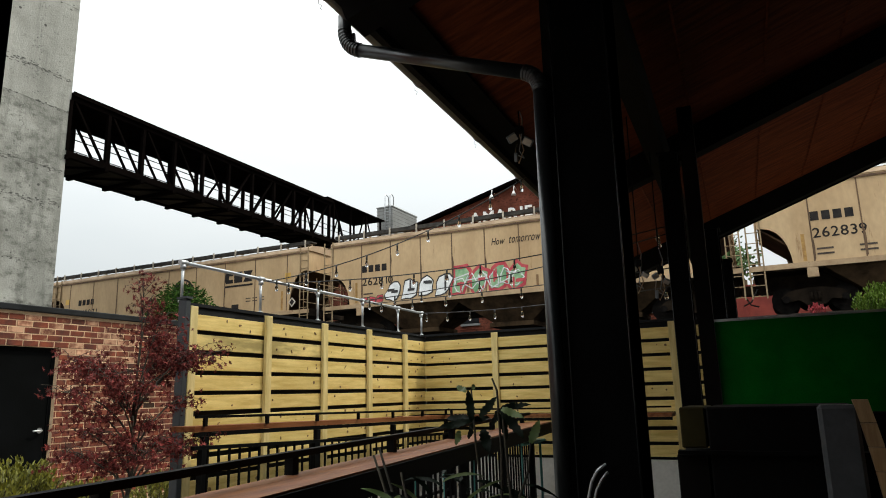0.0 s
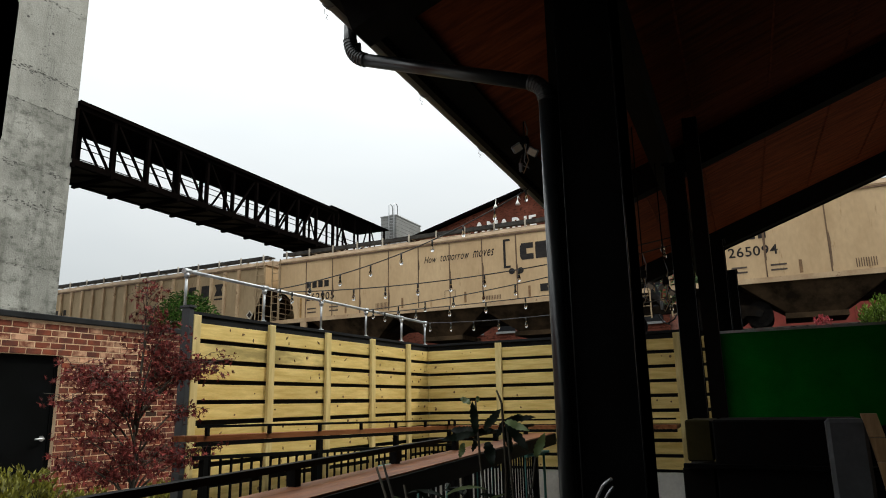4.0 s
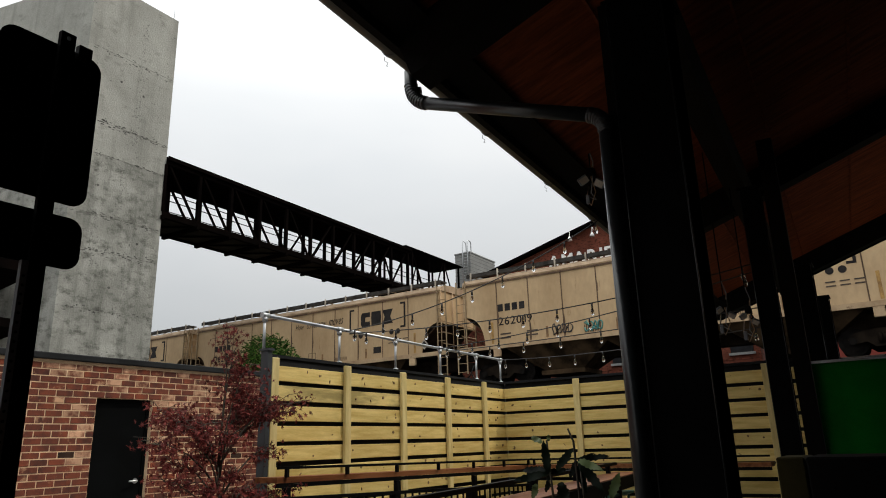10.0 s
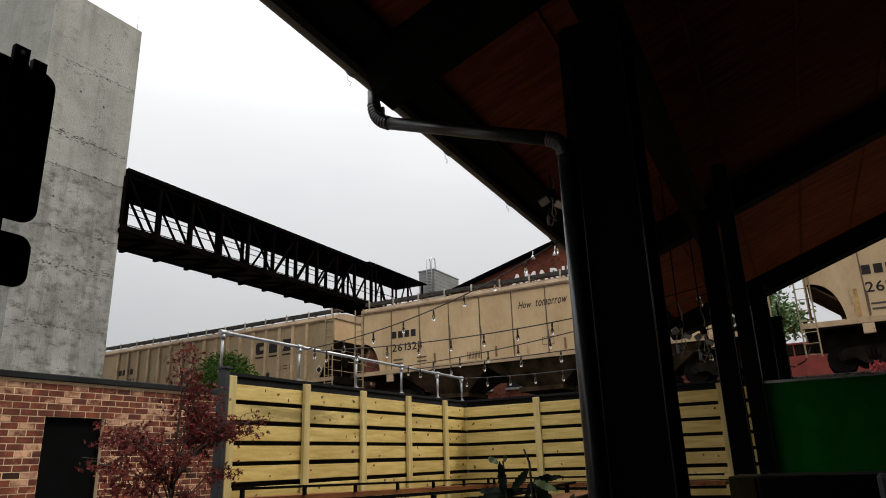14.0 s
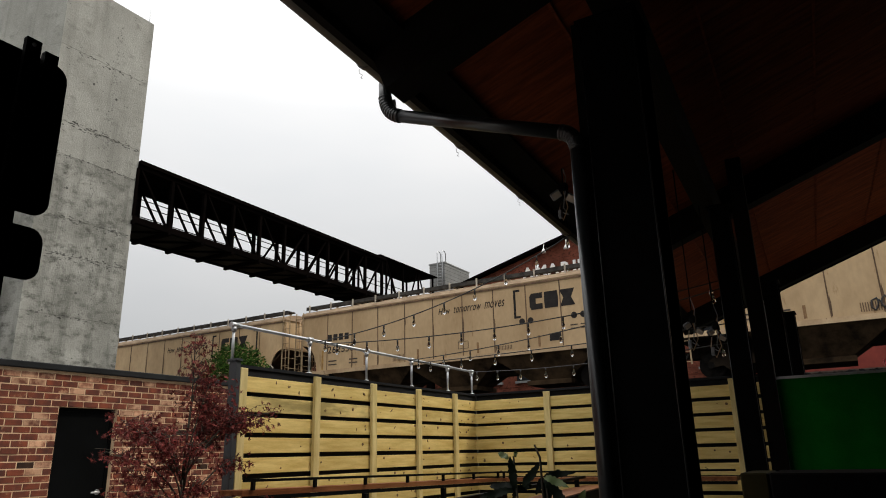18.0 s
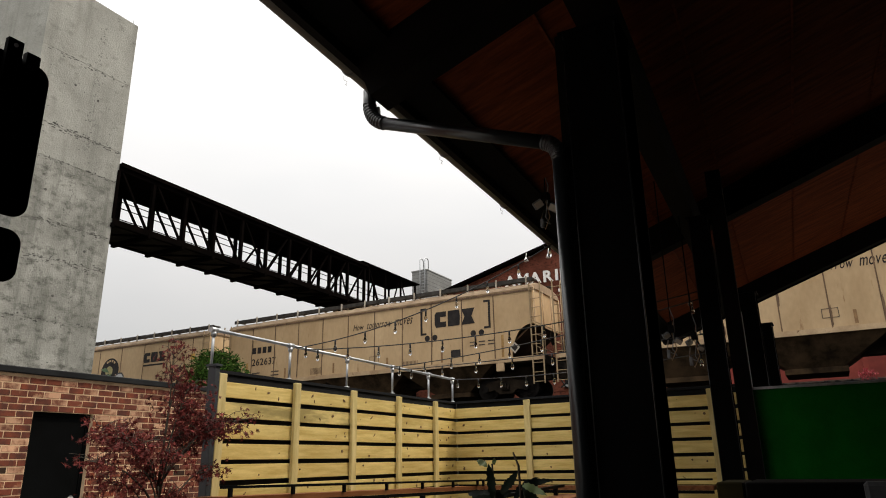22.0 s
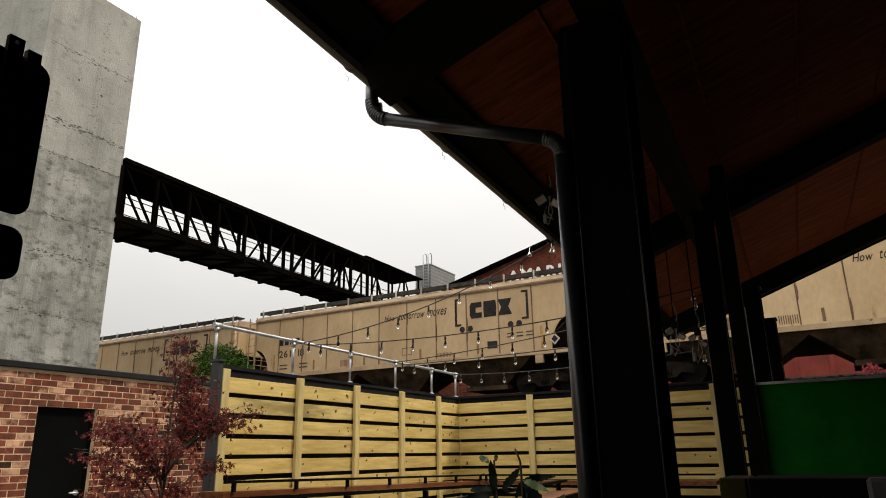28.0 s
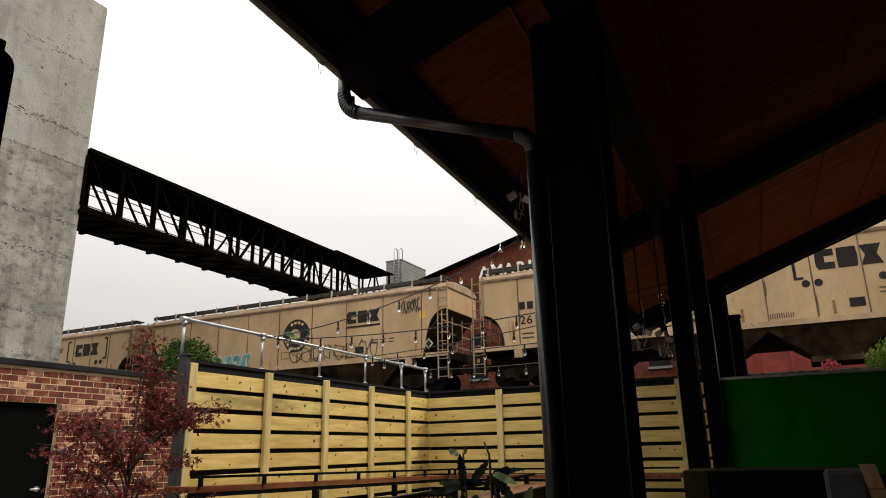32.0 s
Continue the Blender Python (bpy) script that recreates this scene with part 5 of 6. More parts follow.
def string_lights(p, q, sag, n, first=0.04, last=0.98):
    s = thing("string_lights", "black cord of clear glass bulbs hung from the conduit rail", "string lights", "light strings")
    p, q = Vector(p), Vector(q)
    def at(f):
        c = p.lerp(q, f)
        c.z -= sag * 4 * f * (1 - f)
        return c
    bm = bmesh.new()
    tube(bm, [at(k / 24) for k in range(25)], 0.006, 6)
    part("cord", bm, M_RUBBER, s)
    for k in range(n):
        c = at(first + (last - first) * k / (n - 1))
        so = part("socket", SOCKET, None, s)
        so.location = c - Vector((0, 0, 0.05))
        b = part("bulb", BULB, None, so)
        b.visible_shadow = False
        part("filament", FILAMENT, None, so)
    return s


RX = FX - 0.06
string_lights((RX, 5.62, 2.545), (-2.22, 6.44, 3.50), 0.16, 9)
string_lights((RX, 5.75, 2.545), (-0.93, 6.72, 2.86), 0.12, 12)
string_lights((RX, 7.45, 2.535), (-0.93, 6.78, 2.80), 0.07, 10)
string_lights((RX, 7.75, 2.535), (-0.93, 6.84, 2.47), 0.02, 8)
string_lights((RX, 9.10, 2.530), (-0.93, 6.9, 2.30), 0.06, 9)

# ---- brick wall with a door ----
WX, WTOP = -8.4, 2.42
DY0, DY1, DTOP = 4.962, 5.752, 2.025
wall = thing("wall_brick", "red and cream mixed brick wall with pale mortar", "wall", kind="structure")
bm = bmesh.new()
box(bm, WX - 0.25, WX - 0.006, -6.0, DY0, -0.02, WTOP)
box(bm, WX - 0.25, WX - 0.006, DY1, 8.9, -0.02, WTOP)
box(bm, WX - 0.25, WX - 0.006, DY0, DY1, DTOP, WTOP)
part("mortar", bm, M_MORTAR, wall)
bm = bmesh.new()
box(bm, WX - 0.30, WX + 0.05, -6.0, 8.95, WTOP + 0.034, WTOP + 0.11, bevel=0.008)
part("coping", bm, M_COPING, wall, "black metal coping")
part("mortar_bed", box(bmesh.new(), WX - 0.25, WX - 0.003, -6.0, 8.9, WTOP + 0.002, WTOP + 0.033), M_MORTAR, wall)

door = thing("door_1", "charcoal painted metal door in the brick wall", "door", kind="structure")
bm = bmesh.new()
box(bm, WX - 0.12, WX - 0.075, DY0 + 0.05, DY1 - 0.05, 0.01, DTOP - 0.05, bevel=0.004)
part("leaf", bm, M_DOOR, door)
bm = bmesh.new()
box(bm, WX - 0.15, WX - 0.065, DY0 + 0.002, DY0 + 0.048, 0, DTOP - 0.002)
box(bm, WX - 0.15, WX - 0.065, DY1 - 0.048, DY1 - 0.002, 0, DTOP - 0.002)
box(bm, WX - 0.15, WX - 0.065, DY0 + 0.048, DY1 - 0.048, DTOP - 0.048, DTOP - 0.002)
part("frame", bm, M_DOOR, door)
bm = bmesh.new()
tube(bm, [(WX - 0.076, DY1 - 0.12, 1.0), (WX - 0.066, DY1 - 0.12, 1.0)], 0.034, 14)
tube(bm, [(WX - 0.066, DY1 - 0.12, 1.0), (WX - 0.02, DY1 - 0.12, 1.0), (WX - 0.012, DY1 - 0.14, 1.0), (WX - 0.012, DY1 - 0.24, 1.0)], 0.011, 10)
part("door_handle", bm, M_CHROME, door, "chrome lever handle")

# ---- street sign seen from behind ----
sign = thing("road_sign", "backs of two road sign plates, coloured shadow black, on a perforated steel post", "road sign")


def rounded(a0, a1, b0, b1, r, n=5):
    out = []
    for ca, cb, s in ((a1 - r, b1 - r, 0), (a0 + r, b1 - r, 90), (a0 + r, b0 + r, 180), (a1 - r, b0 + r, 270)):
        out += [(ca + r * math.cos(math.radians(s + 90 * k / n)), cb + r * math.sin(math.radians(s + 90 * k / n))) for k in range(n + 1)]
    return out


SX = -2.145
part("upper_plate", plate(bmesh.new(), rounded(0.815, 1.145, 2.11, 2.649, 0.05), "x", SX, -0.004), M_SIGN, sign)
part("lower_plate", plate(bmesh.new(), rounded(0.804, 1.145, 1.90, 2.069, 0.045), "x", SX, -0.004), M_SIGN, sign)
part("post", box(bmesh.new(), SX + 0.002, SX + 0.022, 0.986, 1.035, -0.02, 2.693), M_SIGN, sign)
part("flange", box(bmesh.new(), SX + 0.003, SX + 0.021, 0.965, 0.985, -0.02, 1.90), M_BIN, sign, "grey perforated post flange")
bm = bmesh.new()
for k in range(60):
    tube(bm, [(SX + 0.0205, 0.975, 0.2 + k * 0.028), (SX + 0.022, 0.975, 0.2 + k * 0.028)], 0.0045, 8)
part("punched_hole", bm, M_SIGN, sign, kind="stuff")
part("clamp", box(bmesh.new(), SX + 0.005, SX + 0.03, 1.045, 1.09, 2.62, 2.665), M_BLACK, sign)
part("bolt", tube(bmesh.new(), [(SX + 0.022, 1.01, 2.672), (SX + 0.025, 1.01, 2.672)], 0.007, 8), M_GALV, sign, "bright bolt head")

# ---- pavilion roof, columns, gutter ----
EX, EZ, SLOPE, Y0, Y1, X1 = -2.14, 3.60, 0.385, -5.0, 14.0, 5.5


def soffit(x):
    return EZ + (x - EX) * SLOPE


# the eave runs a little askew to the yard
ASKEW = Matrix.Translation((-2.082, 3.1, 0)) @ Matrix.Rotation(radians(2.85), 4, "Z") @ Matrix.Translation((2.14, -3.1, 0))
pav = thing("pavilion_roof", "dark timber pavilion roof with a red-brown plywood soffit", "roof", kind="structure", at=ASKEW)
for k in range(16):
    y = Y0 + k * 1.1875
    bm = bmesh.new()
    vs = [bm.verts.new(c) for c in ((EX + 0.02, y + 0.003, soffit(EX + 0.02)), (X1, y + 0.003, soffit(X1)), (X1, y + 1.1845, soffit(X1)), (EX + 0.02, y + 1.1845, soffit(EX + 0.02)))]
    vt = [bm.verts.new(v.co + Vector((0, 0, 0.02))) for v in vs]
    bm.faces.new(vs)
    bm.faces.new(vt)
    for a in range(4):
        bm.faces.new((vs[a], vs[(a + 1) % 4], vt[(a + 1) % 4], vt[a]))
    part("soffit_panel", bm, M_SOFFIT, pav)
bm = bmesh.new()
bar(bm, (EX - 0.05, (Y0 + Y1) / 2, soffit(EX - 0.05) + 0.10), (X1 + 0.1, (Y0 + Y1) / 2, soffit(X1 + 0.1) + 0.10), Y1 - Y0 + 0.2, 0.10)
part("roofing", bm, M_ROOFTOP, pav)
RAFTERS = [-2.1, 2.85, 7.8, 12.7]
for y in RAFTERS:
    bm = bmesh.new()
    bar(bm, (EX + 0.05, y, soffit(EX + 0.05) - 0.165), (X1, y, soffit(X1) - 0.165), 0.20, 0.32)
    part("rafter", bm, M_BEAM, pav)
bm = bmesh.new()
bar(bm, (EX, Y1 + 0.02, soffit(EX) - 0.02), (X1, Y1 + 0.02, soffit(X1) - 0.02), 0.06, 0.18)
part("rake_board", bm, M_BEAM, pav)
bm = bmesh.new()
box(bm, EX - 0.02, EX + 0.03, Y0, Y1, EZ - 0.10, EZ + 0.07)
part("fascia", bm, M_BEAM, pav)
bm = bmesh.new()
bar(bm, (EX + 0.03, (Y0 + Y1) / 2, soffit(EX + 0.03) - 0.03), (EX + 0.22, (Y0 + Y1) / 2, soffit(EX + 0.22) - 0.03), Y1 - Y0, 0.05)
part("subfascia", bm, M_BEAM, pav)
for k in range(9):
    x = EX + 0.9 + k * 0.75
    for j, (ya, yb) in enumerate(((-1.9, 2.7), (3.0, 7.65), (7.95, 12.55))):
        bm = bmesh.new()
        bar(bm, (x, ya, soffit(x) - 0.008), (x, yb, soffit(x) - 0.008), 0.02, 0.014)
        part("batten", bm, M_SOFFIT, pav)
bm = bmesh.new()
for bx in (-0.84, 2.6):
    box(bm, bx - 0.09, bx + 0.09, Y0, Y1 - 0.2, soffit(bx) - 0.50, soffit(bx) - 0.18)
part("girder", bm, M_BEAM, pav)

gut = thing("gutter", "half-round eave gutter with strap hangers, coloured paler as if lit", "gutter", at=ASKEW)
bm = bmesh.new()
n = 9
ring0 = []
for y in (Y0, Y1):
    ring0.append([bm.verts.new((EX - 0.085 - 0.065 * math.cos(math.pi * k / (n - 1)), y, EZ + 0.02 - 0.075 * math.sin(math.pi * k / (n - 1)))) for k in range(n)])
    ring0.append([bm.verts.new((EX - 0.085 - 0.058 * math.cos(math.pi * k / (n - 1)), y, EZ + 0.02 - 0.068 * math.sin(math.pi * k / (n - 1)))) for k in range(n)])
for a, b in ((0, 2), (1, 3)):
    for k in range(n - 1):
        bm.faces.new((ring0[a][k], ring0[a][k + 1], ring0[b][k + 1], ring0[b][k])).smooth = True
part("trough", bm, M_GUTTER, gut)
for y in (0.4, 1.6, 2.85, 4.13, 5.37, 6.6, 7.9, 9.6, 11.3):
    bm = bmesh.new()
    strap = [(EX - 0.085 - r * math.cos(math.pi * k / 8), EZ + 0.02 - (r + 0.011) * math.sin(math.pi * k / 8)) for r, ks in ((0.066, range(9)), (0.072, range(8, -1, -1))) for k in ks]
    plate(bm, strap, "y", y - 0.015, 0.03)
    hanger = part("hanger", bm, M_GUTTER, gut)
    bm = tube(bmesh.new(), [(EX - 0.14, y, EZ - 0.045), (EX - 0.15, y + 0.015, EZ - 0.062), (EX - 0.132, y + 0.025, EZ - 0.074), (EX - 0.148, y + 0.03, EZ - 0.088), (EX - 0.136, y + 0.03, EZ - 0.096)], 0.0022, 5)
    part("hook", bm, M_PIPE, hanger)

spout = thing("downspout", "dark grey round downspout with corrugated elbows strapped to the column", "downspout")
def bend(p, a, b, r, n=6):
    """Points of a rounded corner at p between the ways to a and b."""
    p, a, b = Vector(p), Vector(a), Vector(b)
    s, e = p + (a - p).normalized() * r, p + (b - p).normalized() * r
    return [s.lerp(p, k / n).lerp(p.lerp(e, k / n), k / n) for k in range(n + 1)]


PT, PE, PC, PB = (-2.225, 3.13, 3.60), (-2.222, 3.13, 3.385), (-1.015, 3.13, 2.925), (-1.015, 3.13, 0.02)
e1, e2 = bend(PE, PT, PC, 0.125, 10), bend(PC, PE, PB, 0.09, 8)
bm = tube(bmesh.new(), [PT] + e1, 0.040, 14)
part("outlet_elbow", bm, M_PIPE, spout)
bm = tube(bmesh.new(), [e1[-1], e2[0]], 0.039, 14)
part("offset_pipe", bm, M_PIPE, spout)
bm = tube(bmesh.new(), e2, 0.041, 14)
part("lower_elbow", bm, M_PIPE, spout)
bm = tube(bmesh.new(), [e2[-1], PB], 0.039, 14)
part("drop_pipe", bm, M_PIPE, spout)
for e in (e1, e2):
    for a, b in zip(e, e[1:]):
        c = a.lerp(b, 0.5)
        d = (b - a).normalized() * 0.0035
        part("crimp", tube(bmesh.new(), [c - d, c + d], 0.044, 14), M_PIPE, spout)
bm = tube(bmesh.new(), [(-2.225, 3.16, 3.47), (-2.18, 3.18, 3.47)], 0.03, 8)
part("strap", bm, M_GALV, spout)


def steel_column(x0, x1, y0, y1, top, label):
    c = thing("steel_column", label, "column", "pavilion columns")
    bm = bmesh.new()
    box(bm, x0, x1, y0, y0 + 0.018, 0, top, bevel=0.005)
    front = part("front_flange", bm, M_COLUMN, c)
    # thin glossy beads added as the highlight along the flange edges
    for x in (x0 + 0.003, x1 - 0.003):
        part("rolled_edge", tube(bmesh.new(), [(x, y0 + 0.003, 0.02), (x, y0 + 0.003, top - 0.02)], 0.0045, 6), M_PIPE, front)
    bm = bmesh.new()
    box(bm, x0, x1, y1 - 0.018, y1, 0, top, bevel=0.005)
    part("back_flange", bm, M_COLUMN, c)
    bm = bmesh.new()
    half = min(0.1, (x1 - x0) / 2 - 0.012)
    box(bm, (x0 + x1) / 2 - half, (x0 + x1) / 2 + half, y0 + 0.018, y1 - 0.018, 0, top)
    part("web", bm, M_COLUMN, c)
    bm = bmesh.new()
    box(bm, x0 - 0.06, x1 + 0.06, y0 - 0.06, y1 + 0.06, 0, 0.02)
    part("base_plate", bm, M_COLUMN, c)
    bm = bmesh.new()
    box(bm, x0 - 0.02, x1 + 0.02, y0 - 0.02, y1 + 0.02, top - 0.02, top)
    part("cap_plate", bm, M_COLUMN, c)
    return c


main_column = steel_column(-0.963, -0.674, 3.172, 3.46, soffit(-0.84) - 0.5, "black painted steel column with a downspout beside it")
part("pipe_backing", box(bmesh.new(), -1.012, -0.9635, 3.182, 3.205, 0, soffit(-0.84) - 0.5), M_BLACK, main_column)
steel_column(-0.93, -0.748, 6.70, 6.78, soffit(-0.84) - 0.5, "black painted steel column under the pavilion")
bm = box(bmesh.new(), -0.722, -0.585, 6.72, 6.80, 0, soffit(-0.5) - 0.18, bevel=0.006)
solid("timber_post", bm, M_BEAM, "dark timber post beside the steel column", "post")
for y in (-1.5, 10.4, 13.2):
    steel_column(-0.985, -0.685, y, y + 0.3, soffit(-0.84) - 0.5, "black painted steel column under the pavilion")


def floodlight(x, y, z, size=1.0):
    f = thing("floodlight", "small pale grey twin floodlight with loose wiring under the soffit", "floodlight", "floodlights")
    part("junction_box", box(bmesh.new(), x - 0.035 * size, x + 0.035 * size, y - 0.03, y + 0.03, z + 0.03, z + 0.10, bevel=0.006), M_BLACK, f)
    part("hanger_rod", tube(bmesh.new(), [(x, y, z + 0.10), (x, y, soffit(x) + 0.06)], 0.006, 6), M_BLACK, f)
    for k in (-1, 1):
        m = Matrix.Translation((x + 0.07 * k * size, y, z - 0.02 - 0.03 * k)) @ Euler((0.5, 0.55 * k, 0.35)).to_matrix().to_4x4()
        head = part("lamp_head", box(bmesh.new(), -0.045 * size, 0.045 * size, -0.02, 0.02, -0.035 * size, 0.035 * size, m, bevel=0.008), M_GREYBOX, f)
        part("lens", box(bmesh.new(), -0.036 * size, 0.036 * size, -0.0235, -0.0205, -0.027 * size, 0.027 * size, m), M_BRACKET, head)
        part("yoke", tube(bmesh.new(), [(x, y, z + 0.04), (x + 0.04 * k * size, y + 0.01, z + 0.01), (x + 0.07 * k * size, y + 0.02, z - 0.02 - 0.03 * k)], 0.006, 6), M_BLACK, f)
    for k in range(2):
        pts = [(x, y, z + 0.28), (x + 0.03, y, z + 0.16), (x + 0.015 * k, y, z + 0.02), (x + 0.03 - 0.04 * k, y, z - 0.12), (x - 0.03 + 0.05 * k, y + 0.03, z - 0.22 + 0.04 * k), (x - 0.07, y + 0.05, z - 0.12), (x - 0.06, y + 0.1, z - 0.02)]
        part("cable", tube(bmesh.new(), pts, 0.005, 6), (M_CABLE, M_GREYBOX)[k], f)
    part("driver", box(bmesh.new(), x - 0.07, x - 0.04, y + 0.02, y + 0.05, z - 0.2, z - 0.12, bevel=0.004), M_GREYBOX, f)
    return f


floodlight(-1.88, 5.3, 3.48)
floodlight(-1.19, 6.6, 2.44, 0.75)
floodlight(-1.0, 6.62, 2.36, 0.7)

# ---- rail counters ----
def rx(y):
    return -1.87 - 0.133 * y


near = thing("rail_counter", "oiled red wood drink counter on a black steel railing", "counter", "rail counters")
Ya, Yb = -0.6, 8.3
bm = bmesh.new()
bar(bm, (rx(Ya), Ya, 1.055), (rx(Yb), Yb, 1.055), 0.045, 0.03)
part("top_rail", bm, M_BLACK, near)
for k, y in enumerate((0.2, 1.55, 2.72, 3.95, 5.2, 6.5, 7.9)):
    part("stanchion", box(bmesh.new(), rx(y) - 0.022, rx(y) + 0.022, y - 0.022, y + 0.022, 0.96, 1.04), M_BLACK, near)
    part("leg", box(bmesh.new(), rx(y) + 0.08, rx(y) + 0.13, y - 0.025, y + 0.025, 0, 0.83), M_BLACK, near)
for k in range(3):
    bm = bmesh.new()
    o = -0.03 + k * 0.105
    bar(bm, (rx(Ya) + o + 0.05, Ya, 0.945), (rx(Yb) + o + 0.05, Yb, 0.945), 0.103, 0.032)
    part("plank", bm, M_COUNTER, near)
bm = bmesh.new()
bar(bm, (rx(Ya) + 0.285, Ya, 0.89), (rx(Yb) + 0.285, Yb, 0.89), 0.02, 0.12)
bar(bm, (rx(Ya) - 0.03, Ya, 0.89), (rx(Yb) - 0.03, Yb, 0.89), 0.02, 0.12)
part("edge_angle", bm, M_BLACK, near)
bal = mesh_of("baluster", box(bmesh.new(), -0.008, 0.008, -0.008, 0.008, 0.1, 0.83), M_BLACK)
for k in range(74):
    y = Ya + 0.1 + k * 0.12
    o = part("baluster", bal, None, near)
    o.location = (rx(y) + 0.04, y, 0)
bm = bmesh.new()
bar(bm, (rx(Ya) + 0.04, Ya, 0.09), (rx(Yb) + 0.04, Yb, 0.09), 0.03, 0.03)
part("bottom_rail", bm, M_BLACK, near)


def wall_counter(p, q, inward, label):
    """A counter along a fence: wood top, black rail above its front edge, legs."""
    c = thing("fence_counter", label, "counter", "rail counters")
    p, q, w = Vector(p), Vector(q), Vector(inward)
    for k in range(2):
        bm = bmesh.new()
        d = w * (0.08 + k * 0.135)
        bar(bm, p + d + Vector((0, 0, 1.01)), q + d + Vector((0, 0, 1.01)), 0.13, 0.045)
        part("plank", bm, M_COUNTER, c)
    bm = bmesh.new()
    bar(bm, p + w * 0.27 + Vector((0, 0, 0.968)), q + w * 0.27 + Vector((0, 0, 0.968)), 0.02, 0.035)
    part("front_angle", bm, M_BLACK, c)
    bm = bmesh.new()
    bar(bm, p + w * 0.29 + Vector((0, 0, 1.105)), q + w * 0.29 + Vector((0, 0, 1.105)), 0.03, 0.022)
    part("top_rail", bm, M_BLACK, c)
    length = (q - p).length
    for k in range(int(length / 0.75) + 1):
        a = p.lerp(q, min(1, (0.1 + 0.75 * k) / length)) + w * 0.29
        part("stanchion", box(bmesh.new(), a.x - 0.014, a.x + 0.014, a.y - 0.014, a.y + 0.014, 1.03 + a.z, 1.095 + a.z), M_BLACK, c)
        if k % 2 == 0:
            part("leg", box(bmesh.new(), a.x - 0.025, a.x + 0.025, a.y - 0.025, a.y + 0.025, 0, 0.95 + a.z), M_BLACK, c)
    return c


wall_counter((FX + 0.26, 4.12, 0.085), (FX + 0.26, 8.66, 0.003), (1, 0, 0), "long red wood counter with a black rail along the pine fence")
wall_counter((FX + 0.56, 8.90, 0.005), (-1.3, 8.90, 0.005), (0, -1, 0), "long red wood counter with a black rail along the pine fence")

low = thing("guard_railing", "black steel guard railing with thin balusters before the fence", "railing")
part("top_rail", bar(bmesh.new(), (-4.2, 4.0, 0.96), (-4.2, 8.5, 0.80), 0.04, 0.03), M_BLACK, low)
part("bottom_rail", box(bmesh.new(), -4.22, -4.18, 4.1, 8.5, 0.08, 0.11), M_BLACK, low)
bal2 = mesh_of("baluster", box(bmesh.new(), -0.008, 0.008, -0.008, 0.008, 0.11, 0.9), M_BLACK)
for k in range(36):
    part("baluster", bal2, None, low).location = (-4.2, 4.16 + 0.12 * k, 0.04 - 0.0043 * k)
for y in (4.1, 5.55, 7.0, 8.5):
    part("post", box(bmesh.new(), -4.225, -4.175, y - 0.025, y + 0.025, 0, 0.95 - 0.0356 * (y - 4.1)), M_BLACK, low)


def cafe_table(x, y):
    t = thing("cafe_table", "teal painted metal patio table", "table", "patio tables")
    part("tabletop", box(bmesh.new(), x - 0.4, x + 0.4, y - 0.4, y + 0.4, 0.72, 0.75, bevel=0.008), M_TEAL, t)
    for dx in (-0.34, 0.34):
        for dy in (-0.34, 0.34):
            part("leg", tube(bmesh.new(), [(x + dx, y + dy, 0), (x + dx, y + dy, 0.72)], 0.016, 8), M_TEAL, t)
    return t


cafe_table(-3.4, 6.4)
cafe_table(-3.2, 8.0)

# ---- green wall and the dim bar corner ----
gw = thing("wall_green", "deep green painted wall in the shade of the pavilion", "wall", kind="structure")
part("panel", box(bmesh.new(), -0.84, 5.2, 9.3, 9.4, 0, 2.13), M_GREENW, gw)
part("cap", box(bmesh.new(), -0.86, 5.2, 9.27, 9.42, 2.13, 2.16), M_GALV, gw, "thin bright metal cap")
part("edge_strip", box(bmesh.new(), -0.805, -0.795, 9.255, 9.268, 2.16, 3.1), M_GALV, gw, "thin bright upright metal edge")
back = thing("back_counter", "grey topped black back counter under the green wall", "counter")
part("worktop", box(bmesh.new(), -0.84, 0.06, 8.6, 9.0, 1.02, 1.05), M_GREYBOX, back, "grey worktop")
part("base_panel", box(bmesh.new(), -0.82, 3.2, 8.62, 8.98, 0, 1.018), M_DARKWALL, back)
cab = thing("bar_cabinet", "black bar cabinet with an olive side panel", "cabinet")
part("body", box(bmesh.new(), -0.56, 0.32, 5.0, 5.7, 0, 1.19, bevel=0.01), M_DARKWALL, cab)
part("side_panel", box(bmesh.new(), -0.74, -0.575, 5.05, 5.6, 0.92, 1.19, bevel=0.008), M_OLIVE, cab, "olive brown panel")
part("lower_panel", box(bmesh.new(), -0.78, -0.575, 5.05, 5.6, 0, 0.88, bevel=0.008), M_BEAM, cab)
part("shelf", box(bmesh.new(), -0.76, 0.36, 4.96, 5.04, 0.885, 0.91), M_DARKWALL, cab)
bm = box(bmesh.new(), 0.10, 0.31, 4.72, 4.95, 0.0, 1.2, bevel=0.02)
solid("grey_bin", bm, M_BIN, "tall grey plastic bin beside the bar cabinet", "bin")
bent = thing("bent_wood_post", "curved light oak slat built of short glued pieces", "post")
